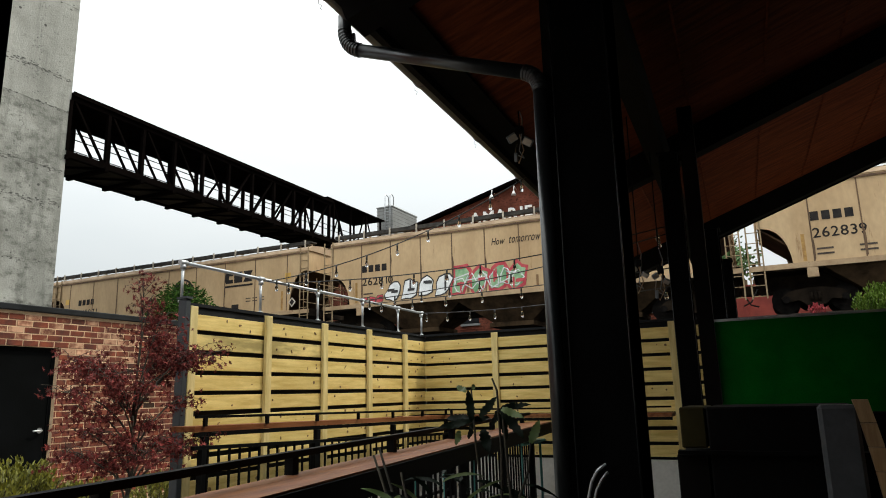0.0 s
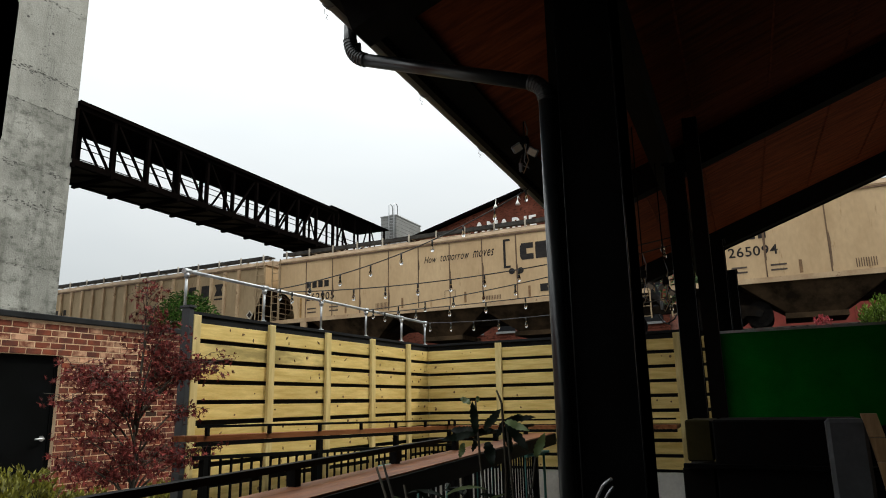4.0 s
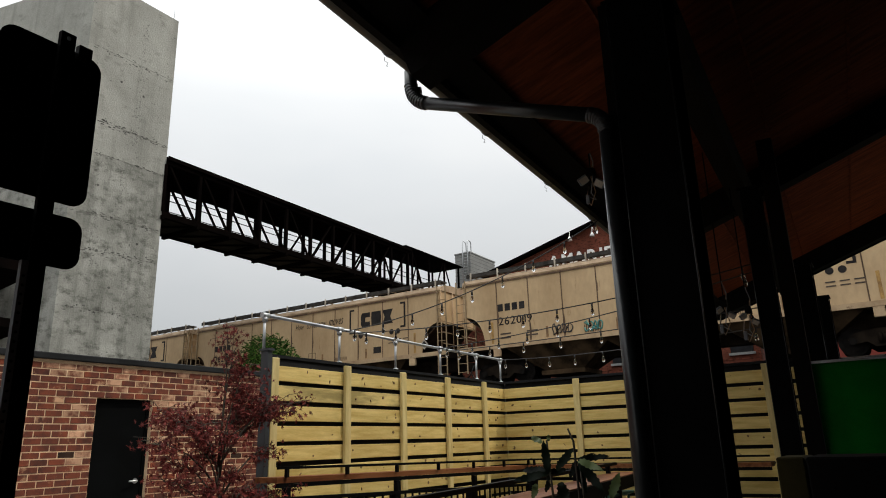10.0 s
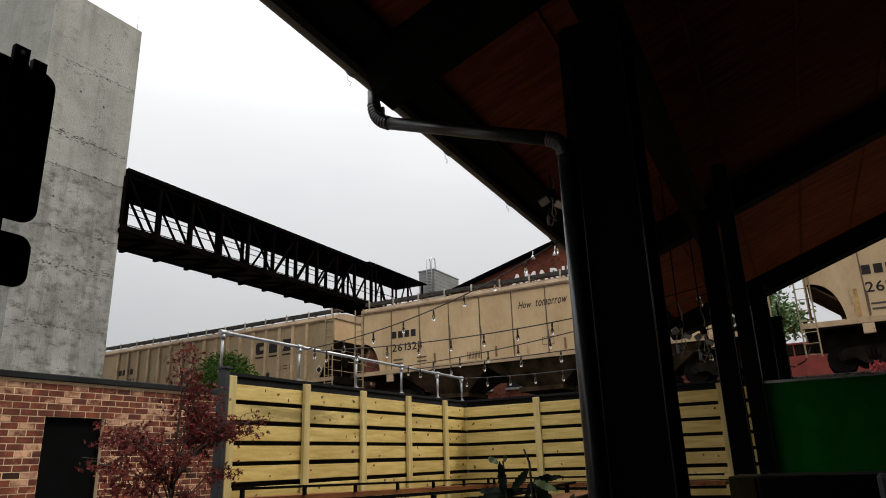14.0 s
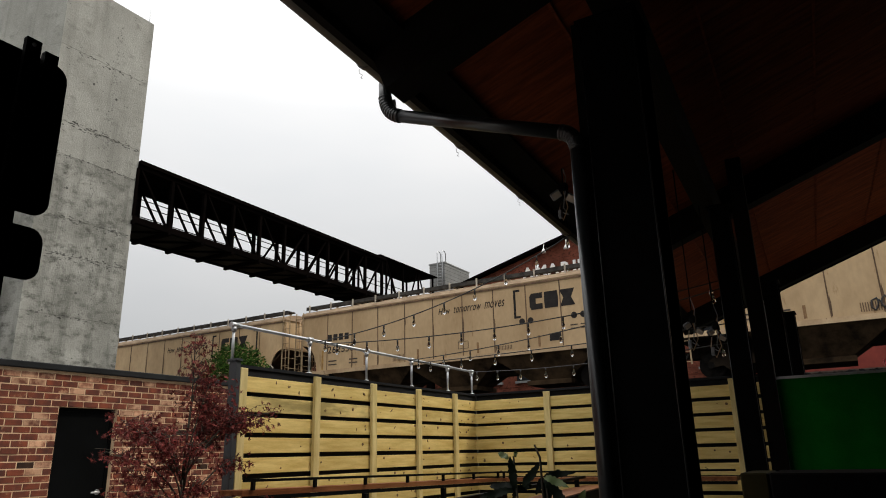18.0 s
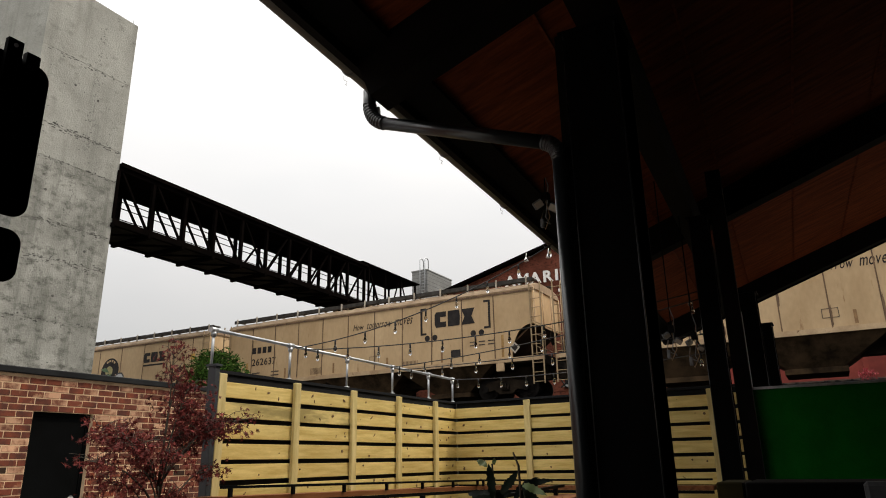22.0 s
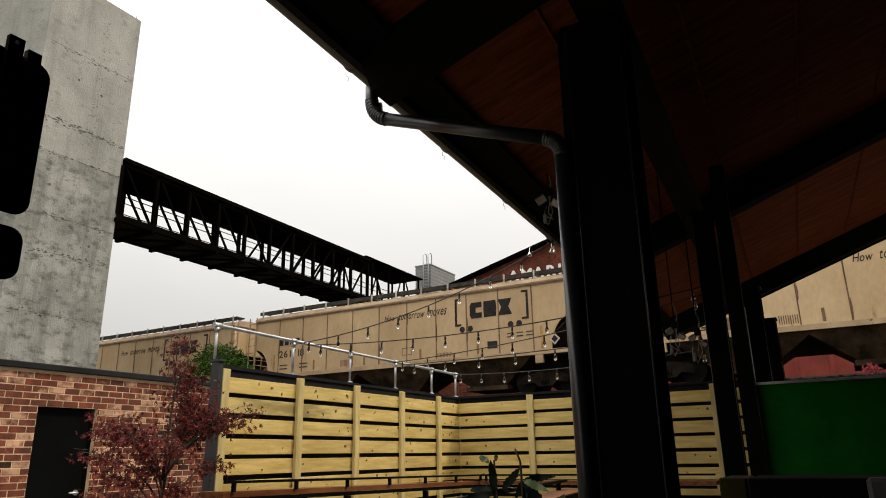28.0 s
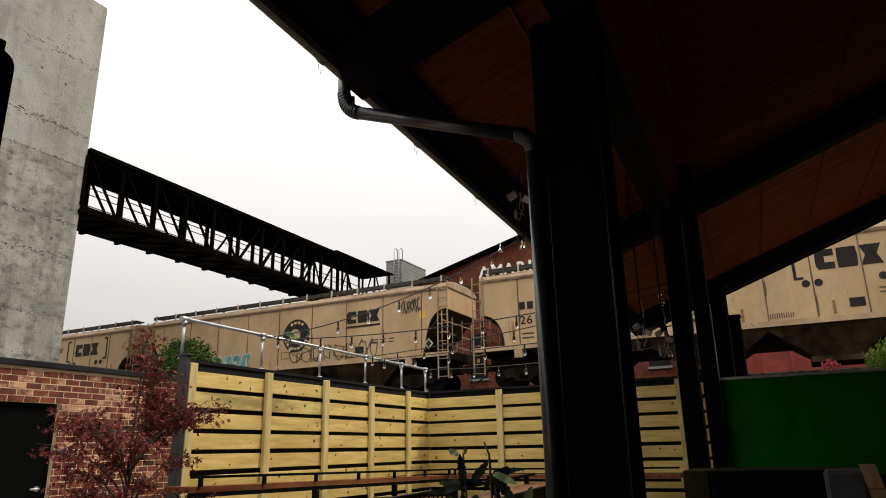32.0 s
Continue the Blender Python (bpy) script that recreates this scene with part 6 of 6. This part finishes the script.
for k in range(9):
    z0, z1 = 0.02 + k * 0.135, 0.15 + k * 0.135
    def cx(z):
        return 0.42 - 0.16 * max(0, (z - 0.5)) ** 1.6
    bm = bmesh.new()
    vs = [bm.verts.new(c) for c in ((cx(z0) - 0.04, 4.7, z0), (cx(z0) + 0.04, 4.7, z0), (cx(z0) + 0.04, 4.76, z0), (cx(z0) - 0.04, 4.76, z0),
                                    (cx(z1) - 0.04, 4.7, z1), (cx(z1) + 0.04, 4.7, z1), (cx(z1) + 0.04, 4.76, z1), (cx(z1) - 0.04, 4.76, z1))]
    for f in ((0, 3, 2, 1), (4, 5, 6, 7), (0, 1, 5, 4), (1, 2, 6, 5), (2, 3, 7, 6), (3, 0, 4, 7)):
        bm.faces.new([vs[i] for i in f])
    part("segment", bm, M_OAK, bent)

# plain unseen walls added behind the camera to keep light out, and a floor
# invented west wall: hides the low western sky from the green wall
bm = box(bmesh.new(), -15.4, -15.0, -34.0, 3.2, 0, 8.5)
solid("wall_west", bm, M_FARBRICK, "unseen brick wall added on the west to block low sky light", "wall", kind="structure")
# east and south walls are added out of view to darken the pavilion
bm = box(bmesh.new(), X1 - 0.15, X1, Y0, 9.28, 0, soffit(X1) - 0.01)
solid("wall_east", bm, M_DARKWALL, "dark wall added out of view to close the pavilion against light", "wall", kind="structure")
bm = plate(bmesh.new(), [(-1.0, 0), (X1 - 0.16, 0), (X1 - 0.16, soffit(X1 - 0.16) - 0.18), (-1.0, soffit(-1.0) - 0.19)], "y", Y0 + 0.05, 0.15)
solid("wall_south", bm, M_DARKWALL, "dark wall added out of view to close the pavilion against light", "wall", kind="structure")
deck = thing("floor_deck", "dark timber deck boards under the pavilion", "floor", kind="structure")
dk = mesh_of("deck_board", box(bmesh.new(), 0, 0.138, 0, 14.0, -0.02, 0.012), M_DECK)
for k in range(46):
    part("deck_board", dk, None, deck).location = (-1.3 + k * 0.14, Y0 + 0.2, 0)


# ---- planting ----
def leaf_cloud(bm, points, rg, size, shape="leaf"):
    """Small leaves, each its own island, turned at random round the given points."""
    for c in points:
        s = size * rg.uniform(0.6, 1.3)
        e = Euler((rg.uniform(0, 6.3), rg.uniform(0, 6.3), rg.uniform(0, 6.3))).to_matrix()
        if shape == "maple":
            pts = []
            for k in range(5):
                a = math.radians(-100 + 50 * k)
                pts += [(0.29 * s * math.sin(a - 0.43), 0.29 * s * math.cos(a - 0.43)), (s * (1 - 0.12 * abs(k - 2)) * math.sin(a), s * (1 - 0.12 * abs(k - 2)) * math.cos(a))]
            pts.append((0.2 * s * math.sin(2.2), 0.2 * s * math.cos(2.2)))
            vs = [bm.verts.new(Vector(c) + e @ Vector((x, y, 0.1 * s * math.sin(9 * x / s)))) for x, y in pts]
        elif shape == "spray":
            vs = [bm.verts.new(Vector(c) + e @ Vector(p)) for p in ((0, 0, 0), (0.14 * s, 0.5 * s, 0.05 * s), (0, 1.1 * s, 0), (-0.14 * s, 0.5 * s, 0.05 * s))]
        else:
            vs = [bm.verts.new(Vector(c) + e @ Vector(p)) for p in ((0, 0, 0), (0.3 * s, 0.35 * s, 0.06 * s), (0.2 * s, 0.8 * s, 0), (0, s, -0.05 * s), (-0.2 * s, 0.8 * s, 0), (-0.3 * s, 0.35 * s, 0.06 * s))]
        bm.faces.new(vs)


def limbs(bm, base, height, spread, rg, n=7, r0=0.03, lean=(0, 0)):
    """A trunk that forks into limbs and twigs; returns the twigs' points."""
    base = Vector(base)
    ends = []
    fork = base + Vector((lean[0] * 0.3, lean[1] * 0.3, height * 0.33))
    tube(bm, [base, base.lerp(fork, 0.5) + Vector((rg.uniform(-0.03, 0.03), rg.uniform(-0.03, 0.03), 0)), fork], r0, 8, r0 * 0.75)
    for k in range(n):
        a = 2 * math.pi * k / n + rg.uniform(-0.3, 0.3)
        up = rg.uniform(0.35, 0.95)
        tip = fork + Vector((math.cos(a) * spread * (1.1 - 0.6 * up) + lean[0] * up, math.sin(a) * spread * (1.1 - 0.6 * up) + lean[1] * up, height * 0.64 * up))
        mid = fork.lerp(tip, 0.5) + Vector((rg.uniform(-0.1, 0.1) * spread, rg.uniform(-0.1, 0.1) * spread, 0.06 * height))
        tube(bm, [fork, fork.lerp(mid, 0.5) + Vector((0, 0, 0.02 * height)), mid, tip], r0 * 0.55, 6, r0 * 0.15)
        for j in range(7):
            f = rg.uniform(0.3, 1.0)
            s = mid.lerp(tip, f)
            t = s + Vector((rg.uniform(-1, 1), rg.uniform(-1, 1), rg.uniform(-0.25, 0.5))) * spread * 0.34
            tube(bm, [s, s.lerp(t, 0.5) + Vector((0, 0, 0.03)), t], r0 * 0.14, 4, r0 * 0.05)
            ends += [s.lerp(t, q) for q in (0.35, 0.6, 0.8, 1.0, 1.0)]
    return ends


rg = random.Random(21)
maple = thing("japanese_maple", "small Japanese maple with dark red leaves beside the fence end", "tree")
bm = bmesh.new()
foot = Vector((-4.5, 3.58, 0.0))
# limb ends: depth, across, height, leaves
crown = [(-6.05, 4.15, 1.42, 60), (-6.3, 4.42, 1.72, 130), (-6.0, 4.55, 1.58, 130), (-6.4, 4.75, 1.66, 110), (-6.1, 4.45, 1.22, 80), (-6.3, 4.85, 1.38, 110), (-6.0, 5.02, 1.5, 60),
         (-6.2, 5.36, 2.2, 130), (-6.2, 5.38, 2.0, 120), (-6.15, 5.46, 1.85, 120), (-6.2, 5.1, 2.66, 45), (-6.2, 5.22, 2.44, 45), (-6.1, 5.75, 1.84, 120), (-6.15, 6.02, 1.84, 110), (-6.25, 5.62, 1.6, 60),
         (-6.1, 5.72, 1.34, 60), (-6.35, 5.5, 1.72, 80), (-6.0, 4.75, 0.98, 70), (-6.2, 5.55, 0.95, 70), (-6.0, 5.15, 1.15, 60), (-6.45, 4.6, 1.05, 60), (-6.1, 4.25, 0.88, 90), (-6.2, 4.7, 0.76, 110), (-6.0, 5.1, 0.82, 110), (-6.15, 5.6, 0.86, 110), (-6.0, 5.95, 0.92, 70)]
pts = []
trunk = [foot, foot + Vector((0.02, 0.03, 0.3)), foot + Vector((-0.01, 0.10, 0.6)), foot + Vector((0.02, 0.13, 0.9)), foot + Vector((-0.03, 0.12, 1.25))]
tube(bm, trunk, 0.022, 8, 0.009)
for x, y, z, n in crown:
    tip = Vector((x * 0.726, y * 0.726, 1.35 + (z - 1.35) * 0.726))
    along = min(3.9, max(0.7, (tip.z - 0.25) / 0.34))
    fork = trunk[int(along)].lerp(trunk[int(along) + 1], along % 1)
    mid = fork.lerp(tip, 0.5) + Vector((rg.uniform(-0.04, 0.04), rg.uniform(-0.05, 0.05), 0.05 + 0.08 * rg.random()))
    tube(bm, [fork, fork.lerp(mid, 0.5) + Vector((0, 0, 0.03)), mid, mid.lerp(tip, 0.6) + Vector((0, 0, 0.03)), tip], 0.009, 6, 0.0025)
    wide = 0.05 + 0.00075 * n
    for k in range(8 + n // 9):
        s = mid.lerp(tip, rg.uniform(0.2, 1.05))
        e = tip.lerp(s, 0.45) + Vector((rg.uniform(-1.5, 1.5) * wide, rg.uniform(-1.6, 1.6) * wide, rg.uniform(-0.7, 0.7) * wide))
        tube(bm, [s, s.lerp(e, 0.5) + Vector((0, 0, 0.025)), e], 0.0025, 4, 0.0012)
        for _ in range(max(5, int(2.2 * n) // (8 + n // 9))):
            q = s.lerp(e, rg.uniform(0.25, 1.15))
            pts.append(q + Vector((rg.gauss(0, 0.035), rg.gauss(0, 0.035), rg.gauss(-0.02, 0.016))))
part("trunk", bm, M_STEM, maple)
bm = bmesh.new()
leaf_cloud(bm, pts, rg, 0.030, "maple")
part("crown", bm, M_MAPLE, maple, "dark red lace-like leaves")

hedge = thing("arborvitae_shrub", "dense round green arborvitae behind the brick wall", "shrub")
bm = bmesh.new()
tube(bm, [(-9.2, 8.5, 0), (-9.2, 8.5, 3.0)], 0.05, 8, 0.02)
part("trunk", bm, M_BARK, hedge)
bm = bmesh.new()
pts = []
while len(pts) < 12000:
    p = Vector((rg.gauss(0, 0.45), rg.gauss(0, 0.45), rg.uniform(0, 1)))
    rr = 0.68 * math.sqrt(max(0, 1 - p.z ** 3)) + 0.04
    if p.x ** 2 + p.y ** 2 < rr * rr:
        pts.append((-9.2 + p.x, 8.5 + p.y, 1.6 + 1.7 * p.z + rg.uniform(-0.05, 0.05)))
leaf_cloud(bm, pts, rg, 0.08, "spray")
part("crown", bm, M_HEDGE, hedge)


def shrub(name, c, r, n, material, label, size=0.06, base=0.0):
    """Upright leafy shoots fanned out from one foot into an uneven dome."""
    s = thing(name, label, "shrub", "low shrubs")
    stems, leaves = bmesh.new(), bmesh.new()
    c = Vector(c)
    foot = Vector((c.x, c.y, base))
    shoots = max(24, n // 40)
    for k in range(shoots):
        a, out = rg.uniform(0, 6.3), math.sqrt(rg.random())
        tip = c + Vector((math.cos(a) * r * out, math.sin(a) * r * out, r * (0.25 + 0.75 * math.sqrt(1 - out * out * 0.9)) * rg.uniform(0.75, 1.1)))
        mid = foot.lerp(tip, 0.55) + Vector((math.cos(a) * 0.15 * r, math.sin(a) * 0.15 * r, 0))
        tube(stems, [foot.lerp(tip, 0.06), mid, tip], 0.006, 4, 0.002)
        along = (tip - mid).normalized()
        for j in range(n // shoots):
            p = mid.lerp(tip, rg.uniform(0.0, 1.05) ** 0.6) + Vector((rg.gauss(0, 0.035 * r), rg.gauss(0, 0.035 * r), 0))
            d = (along + Vector((rg.uniform(-1, 1), rg.uniform(-1, 1), rg.uniform(-0.3, 0.6))) * 0.8).normalized() * size * rg.uniform(0.7, 1.3)
            w = d.cross(Vector((rg.uniform(-1, 1), rg.uniform(-1, 1), rg.uniform(-1, 1)))).normalized() * size * 0.19
            leaves.faces.new([leaves.verts.new(v) for v in (p, p + d * 0.4 + w, p + d * 0.8 + w * 0.7, p + d, p + d * 0.8 - w * 0.7, p + d * 0.4 - w)])
    part("stem", stems, M_STEM, s)
    part("foliage", leaves, material, s)
    return s


shrub("yellow_shrub", (-5.35, 3.28, 0.50), 0.40, 4600, M_SHRUB, "yellow-green leafy shrub at the foot of the brick wall", 0.046)
shrub("yellow_shrub", (-5.5, 5.0, 0.3), 0.35, 2200, M_SHRUB, "yellow-green leafy shrub under the maple", 0.042)
shrub("yellow_shrub", (-5.25, 3.80, 0.42), 0.30, 2200, M_SHRUB, "yellow-green leafy shrub under the maple", 0.042)
shrub("bank_shrub", (1.98, 15.2, 2.48), 0.68, 9800, M_BANKLEAF, "bright green shrub on the bank beyond the green wall", 0.07, 0.0)
shrub("red_flower_bush", (1.05, 23.0, 3.42), 0.24, 300, M_BLOSSOM, "low bush of dark red flowers on the railway bank", 0.07, 3.0)


def street_tree(x, y, z, h, r, n):
    t = thing("street_tree", "green leafy tree behind the railway", "tree", "trees behind the railway")
    bm = bmesh.new()
    ends = limbs(bm, (x, y, z), h, r, rg, 10, 0.16)
    part("trunk", bm, M_BARK, t)
    bm = bmesh.new()
    leaf_cloud(bm, [e + Vector((rg.gauss(0, 0.42), rg.gauss(0, 0.42), rg.gauss(0, 0.35))) for e in ends for _ in range(n)], rg, 0.24)
    part("crown", bm, M_TREE, t)
    return t


street_tree(-3.6, 44.5, 2.3, 9.1, 2.3, 30)


# ---- broad-leaved potted plant by the counter ----
def big_leaf(root, tip, width, droop, fold=0.25, teeth=0.0):
    """A folded leaf with a midrib, an optional toothed edge and a slight wave."""
    bm = bmesh.new()
    root, tip = Vector(root), Vector(tip)
    d = tip - root
    side = d.cross(Vector((0.25, -0.9, 0.35))).normalized()
    up = side.cross(d).normalized()
    rows = []
    for k in range(14):
        f = k / 13
        w = width * math.sin(math.pi * min(1, f * 0.93 + 0.06)) ** 0.75 * (1 - 0.2 * f) * (1 + teeth * (0.5 if k % 2 else -0.5))
        c = root + d * f - Vector((0, 0, droop * f * f)) + up * (0.006 * math.sin(9 * f))
        rows.append([bm.verts.new(c - side * w + up * w * fold), bm.verts.new(c), bm.verts.new(c + side * w + up * w * fold)])
    for a, b in zip(rows, rows[1:]):
        for j in (0, 1):
            bm.faces.new((a[j], a[j + 1], b[j + 1], b[j])).smooth = True
    return bm


PY = 2.85
pot = thing("potted_plant", "potted plant with dark toothed leaves on bare stems beside the counter", "plant")
part("pot", tube(bmesh.new(), [(-1.25, PY, 0.0), (-1.25, PY, 0.42)], 0.17, 20, 0.22), M_DARKWALL, pot)
part("soil", tube(bmesh.new(), [(-1.25, PY, 0.40), (-1.25, PY, 0.435)], 0.205, 20), M_BANK, pot)
rp = random.Random(5)
# leaves: root x and z, tip x and z, half width, depth of the tip, 1 for a leaf coloured pale as if lit
for rx0, rz0, tx, tz, half, dy, lit in (
        (-1.335, 1.197, -1.342, 1.352, 0.021, -0.02, 0), (-1.296, 1.214, -1.224, 1.315, 0.021, 0.03, 0), (-1.34, 1.205, -1.482, 1.222, 0.024, 0.05, 0),
        (-1.34, 1.198, -1.488, 1.182, 0.020, -0.04, 0), (-1.396, 1.158, -1.418, 1.106, 0.017, 0.0, 1), (-1.285, 1.164, -1.25, 1.075, 0.026, -0.02, 0),
        (-1.36, 1.327, -1.425, 1.365, 0.017, 0.04, 1), (-1.325, 1.335, -1.322, 1.375, 0.010, 0.0, 1), (-1.34, 1.20, -1.27, 1.225, 0.016, 0.05, 0),
        (-1.195, 1.255, -1.065, 1.278, 0.015, 0.03, 0), (-1.195, 1.25, -1.075, 1.222, 0.018, -0.03, 1), (-1.195, 1.245, -1.085, 1.138, 0.024, -0.02, 0),
        (-1.065, 1.104, -1.018, 1.215, 0.021, 0.0, 1), (-1.2, 1.24, -1.14, 1.29, 0.012, 0.05, 0), (-1.2, 1.25, -1.25, 1.19, 0.016, 0.03, 0),
        (-1.20, 1.23, -1.19, 1.13, 0.018, 0.05, 0), (-1.33, 1.19, -1.38, 1.13, 0.016, 0.06, 0)):
    part("leaf", big_leaf((rx0, PY, rz0), (tx, PY + dy, tz), half, 0.012, teeth=0.3), M_PLANTPALE if lit else M_PLANT, pot)
for pts in (((-1.31, 0.43), (-1.29, 0.85), (-1.32, 1.08), (-1.335, 1.34)), ((-1.24, 0.43), (-1.21, 0.8), (-1.2, 1.05), (-1.21, 1.33), (-1.232, 1.385)),
            ((-1.2, 0.43), (-1.16, 0.8), (-1.175, 1.0), (-1.19, 1.24)), ((-1.2, 0.43), (-1.14, 0.85), (-1.08, 1.0), (-1.065, 1.11))):
    part("stem", tube(bmesh.new(), [(x, PY, z) for x, z in pts], 0.0075, 6, 0.004), M_STEM, pot)

low_plant = thing("low_potted_plant", "low pot of narrow arching leaves and bare twigs by the counter", "plant")
part("pot", tube(bmesh.new(), [(-1.6, 2.7, 0.0), (-1.6, 2.7, 0.5)], 0.15, 20, 0.19), M_DARKWALL, low_plant)
for k in range(30):
    a, f = rp.uniform(0, 6.3), rp.uniform(0.14, 0.30)
    c = Vector((-1.6 + 0.14 * rp.uniform(-1, 1), 2.7 + 0.06 * rp.uniform(-1, 1), 0.60 + rp.uniform(0, 0.30)))
    d = Vector((math.cos(a), 0.6 * math.sin(a), rp.uniform(0.3, 1.1))).normalized() * f
    part("leaf", big_leaf(c, c + d, rp.uniform(0.009, 0.015), 0.3 * f), M_PLANTPALE if k % 3 == 0 else M_PLANT, low_plant)
for x0, x1, top in ((-1.58, -1.73, 1.09), (-1.6, -1.76, 1.06), (-1.55, -1.62, 0.99)):
    part("twig", tube(bmesh.new(), [(x0, 2.7, 0.5), ((x0 + x1) / 2 + 0.02, 2.7, 0.5 + (top - 0.5) * 0.55), (x1, 2.7, top)], 0.008, 6, 0.005), M_STEM, low_plant)
for k in range(64):
    a, f = rp.uniform(0, 6.3), rp.uniform(0.13, 0.26)
    c = Vector((-1.27 + 0.22 * rp.uniform(-1, 1), PY + 0.06 * rp.uniform(-1, 1), 0.58 + rp.uniform(0, 0.38)))
    d = Vector((math.cos(a), 0.6 * math.sin(a), rp.uniform(-0.1, 0.9))).normalized() * f
    part("leaf", big_leaf(c, c + d, rp.uniform(0.007, 0.014), 0.4 * f, teeth=0.2), M_PLANTPALE if k % 4 == 0 else M_PLANT, pot)

chair = thing("metal_chair", "tubular grey metal chair standing before the steel column", "chair")
for dx, dz in ((0.0, 0.0), (0.018, -0.03)):
    part("back_tube", tube(bmesh.new(), [(-0.725 + dx * 0.3, 2.75, 1.037 + dz), (-0.76 + dx, 2.75, 1.012 + dz), (-0.785 + dx, 2.75, 0.97 + dz), (-0.805 + dx, 2.75, 0.90 + dz), (-0.82 + dx, 2.75, 0.46)], 0.006, 8), M_GALV, chair)
part("seat", box(bmesh.new(), -0.83, -0.45, 2.38, 2.76, 0.43, 0.455, bevel=0.01), M_BLACK, chair)
for x in (-0.81, -0.47):
    for y in (2.40, 2.74):
        part("leg", tube(bmesh.new(), [(x, y, 0.012), (x, y, 0.43)], 0.011, 8), M_BLACK, chair)

# ---- bricks of the wall ----
BL, BH, JO = 0.205, 0.0795, 0.013
brick_me = [mesh_of("brick", box(bmesh.new(), -0.10, 0.0, 0, BL - JO, 0, BH - JO, bevel=0.003), m) for m in (M_BRICK, M_BRICKDARK, M_BRICKPALE)]
rb = random.Random(8)
# patches of old lime wash: middle along and up the wall, half length, half height
LIME = [(4.8, 1.5, 0.2, 0.5), (5.95, 1.72, 0.28, 0.36), (4.3, 2.32, 0.5, 0.10), (5.35, 2.2, 0.3, 0.12), (6.55, 2.05, 0.35, 0.22), (6.2, 1.2, 0.3, 0.15), (3.8, 1.7, 0.25, 0.2)]
rest_v, rest_f = [], []
rows = int(WTOP / BH)
for r in range(rows):
    z = WTOP - (r + 1) * BH + JO / 2
    y = -6.0 + (r % 2) * BL / 2
    while y + BL < 8.9:
        y0, y1 = y, y + BL - JO
        in_door = y1 > DY0 and y0 < DY1 and z < DTOP
        if not in_door:
            if 3.35 < y < 7.15 and z > 0.98:
                limed = any(((y - cy) / ry) ** 2 + ((z - cz) / rz) ** 2 < 1 for cy, cz, ry, rz in LIME)
                o = part("brick", brick_me[2] if rb.random() < (0.45 if limed else 0.08) else brick_me[0], None, wall)
                if o.data == brick_me[0] and rb.random() < 0.05:
                    o.data = brick_me[1]
                o.location = (WX + rb.uniform(-0.003, 0.003), y, z)
            else:
                b = len(rest_v)
                rest_v += [(WX + dx, yy, zz) for dx in (-0.1, 0.0) for yy in (y0, y1) for zz in (z, z + BH - JO)]
                rest_f += [(b + 4, b + 6, b + 7, b + 5), (b, b + 4, b + 5, b + 1), (b + 2, b + 3, b + 7, b + 6), (b, b + 2, b + 6, b + 4), (b + 1, b + 5, b + 7, b + 3)]
        elif z < DTOP:
            if y0 < DY0 < y1 and DY0 - y0 > 0.012:
                bm = box(bmesh.new(), -0.1, 0.0, 0, DY0 - y0 - 0.004, 0, BH - JO)
                part("brick", bm, M_BRICK, wall).location = (WX, y0, z)
            if y0 < DY1 < y1 and y1 - DY1 > 0.012:
                bm = box(bmesh.new(), -0.1, 0.0, 0, y1 - DY1 - 0.004, 0, BH - JO)
                part("brick", bm, M_BRICK, wall).location = (WX, DY1 + 0.004, z)
        y += BL
me = bpy.data.meshes.new("brick_rest")
me.from_pydata(rest_v, [], rest_f)
me.materials.append(M_BRICKJ)
part("brick_rest", me, None, wall, kind="stuff")


# ---- keyed movement ----
def motions():
    times = [-1] + list(range(0, 33)) + [33]
    for n, car in TRAIN:
        walk(car, [(t, pose(place_of(n, t), TRACK, DATUM)) for t in times])


motions()
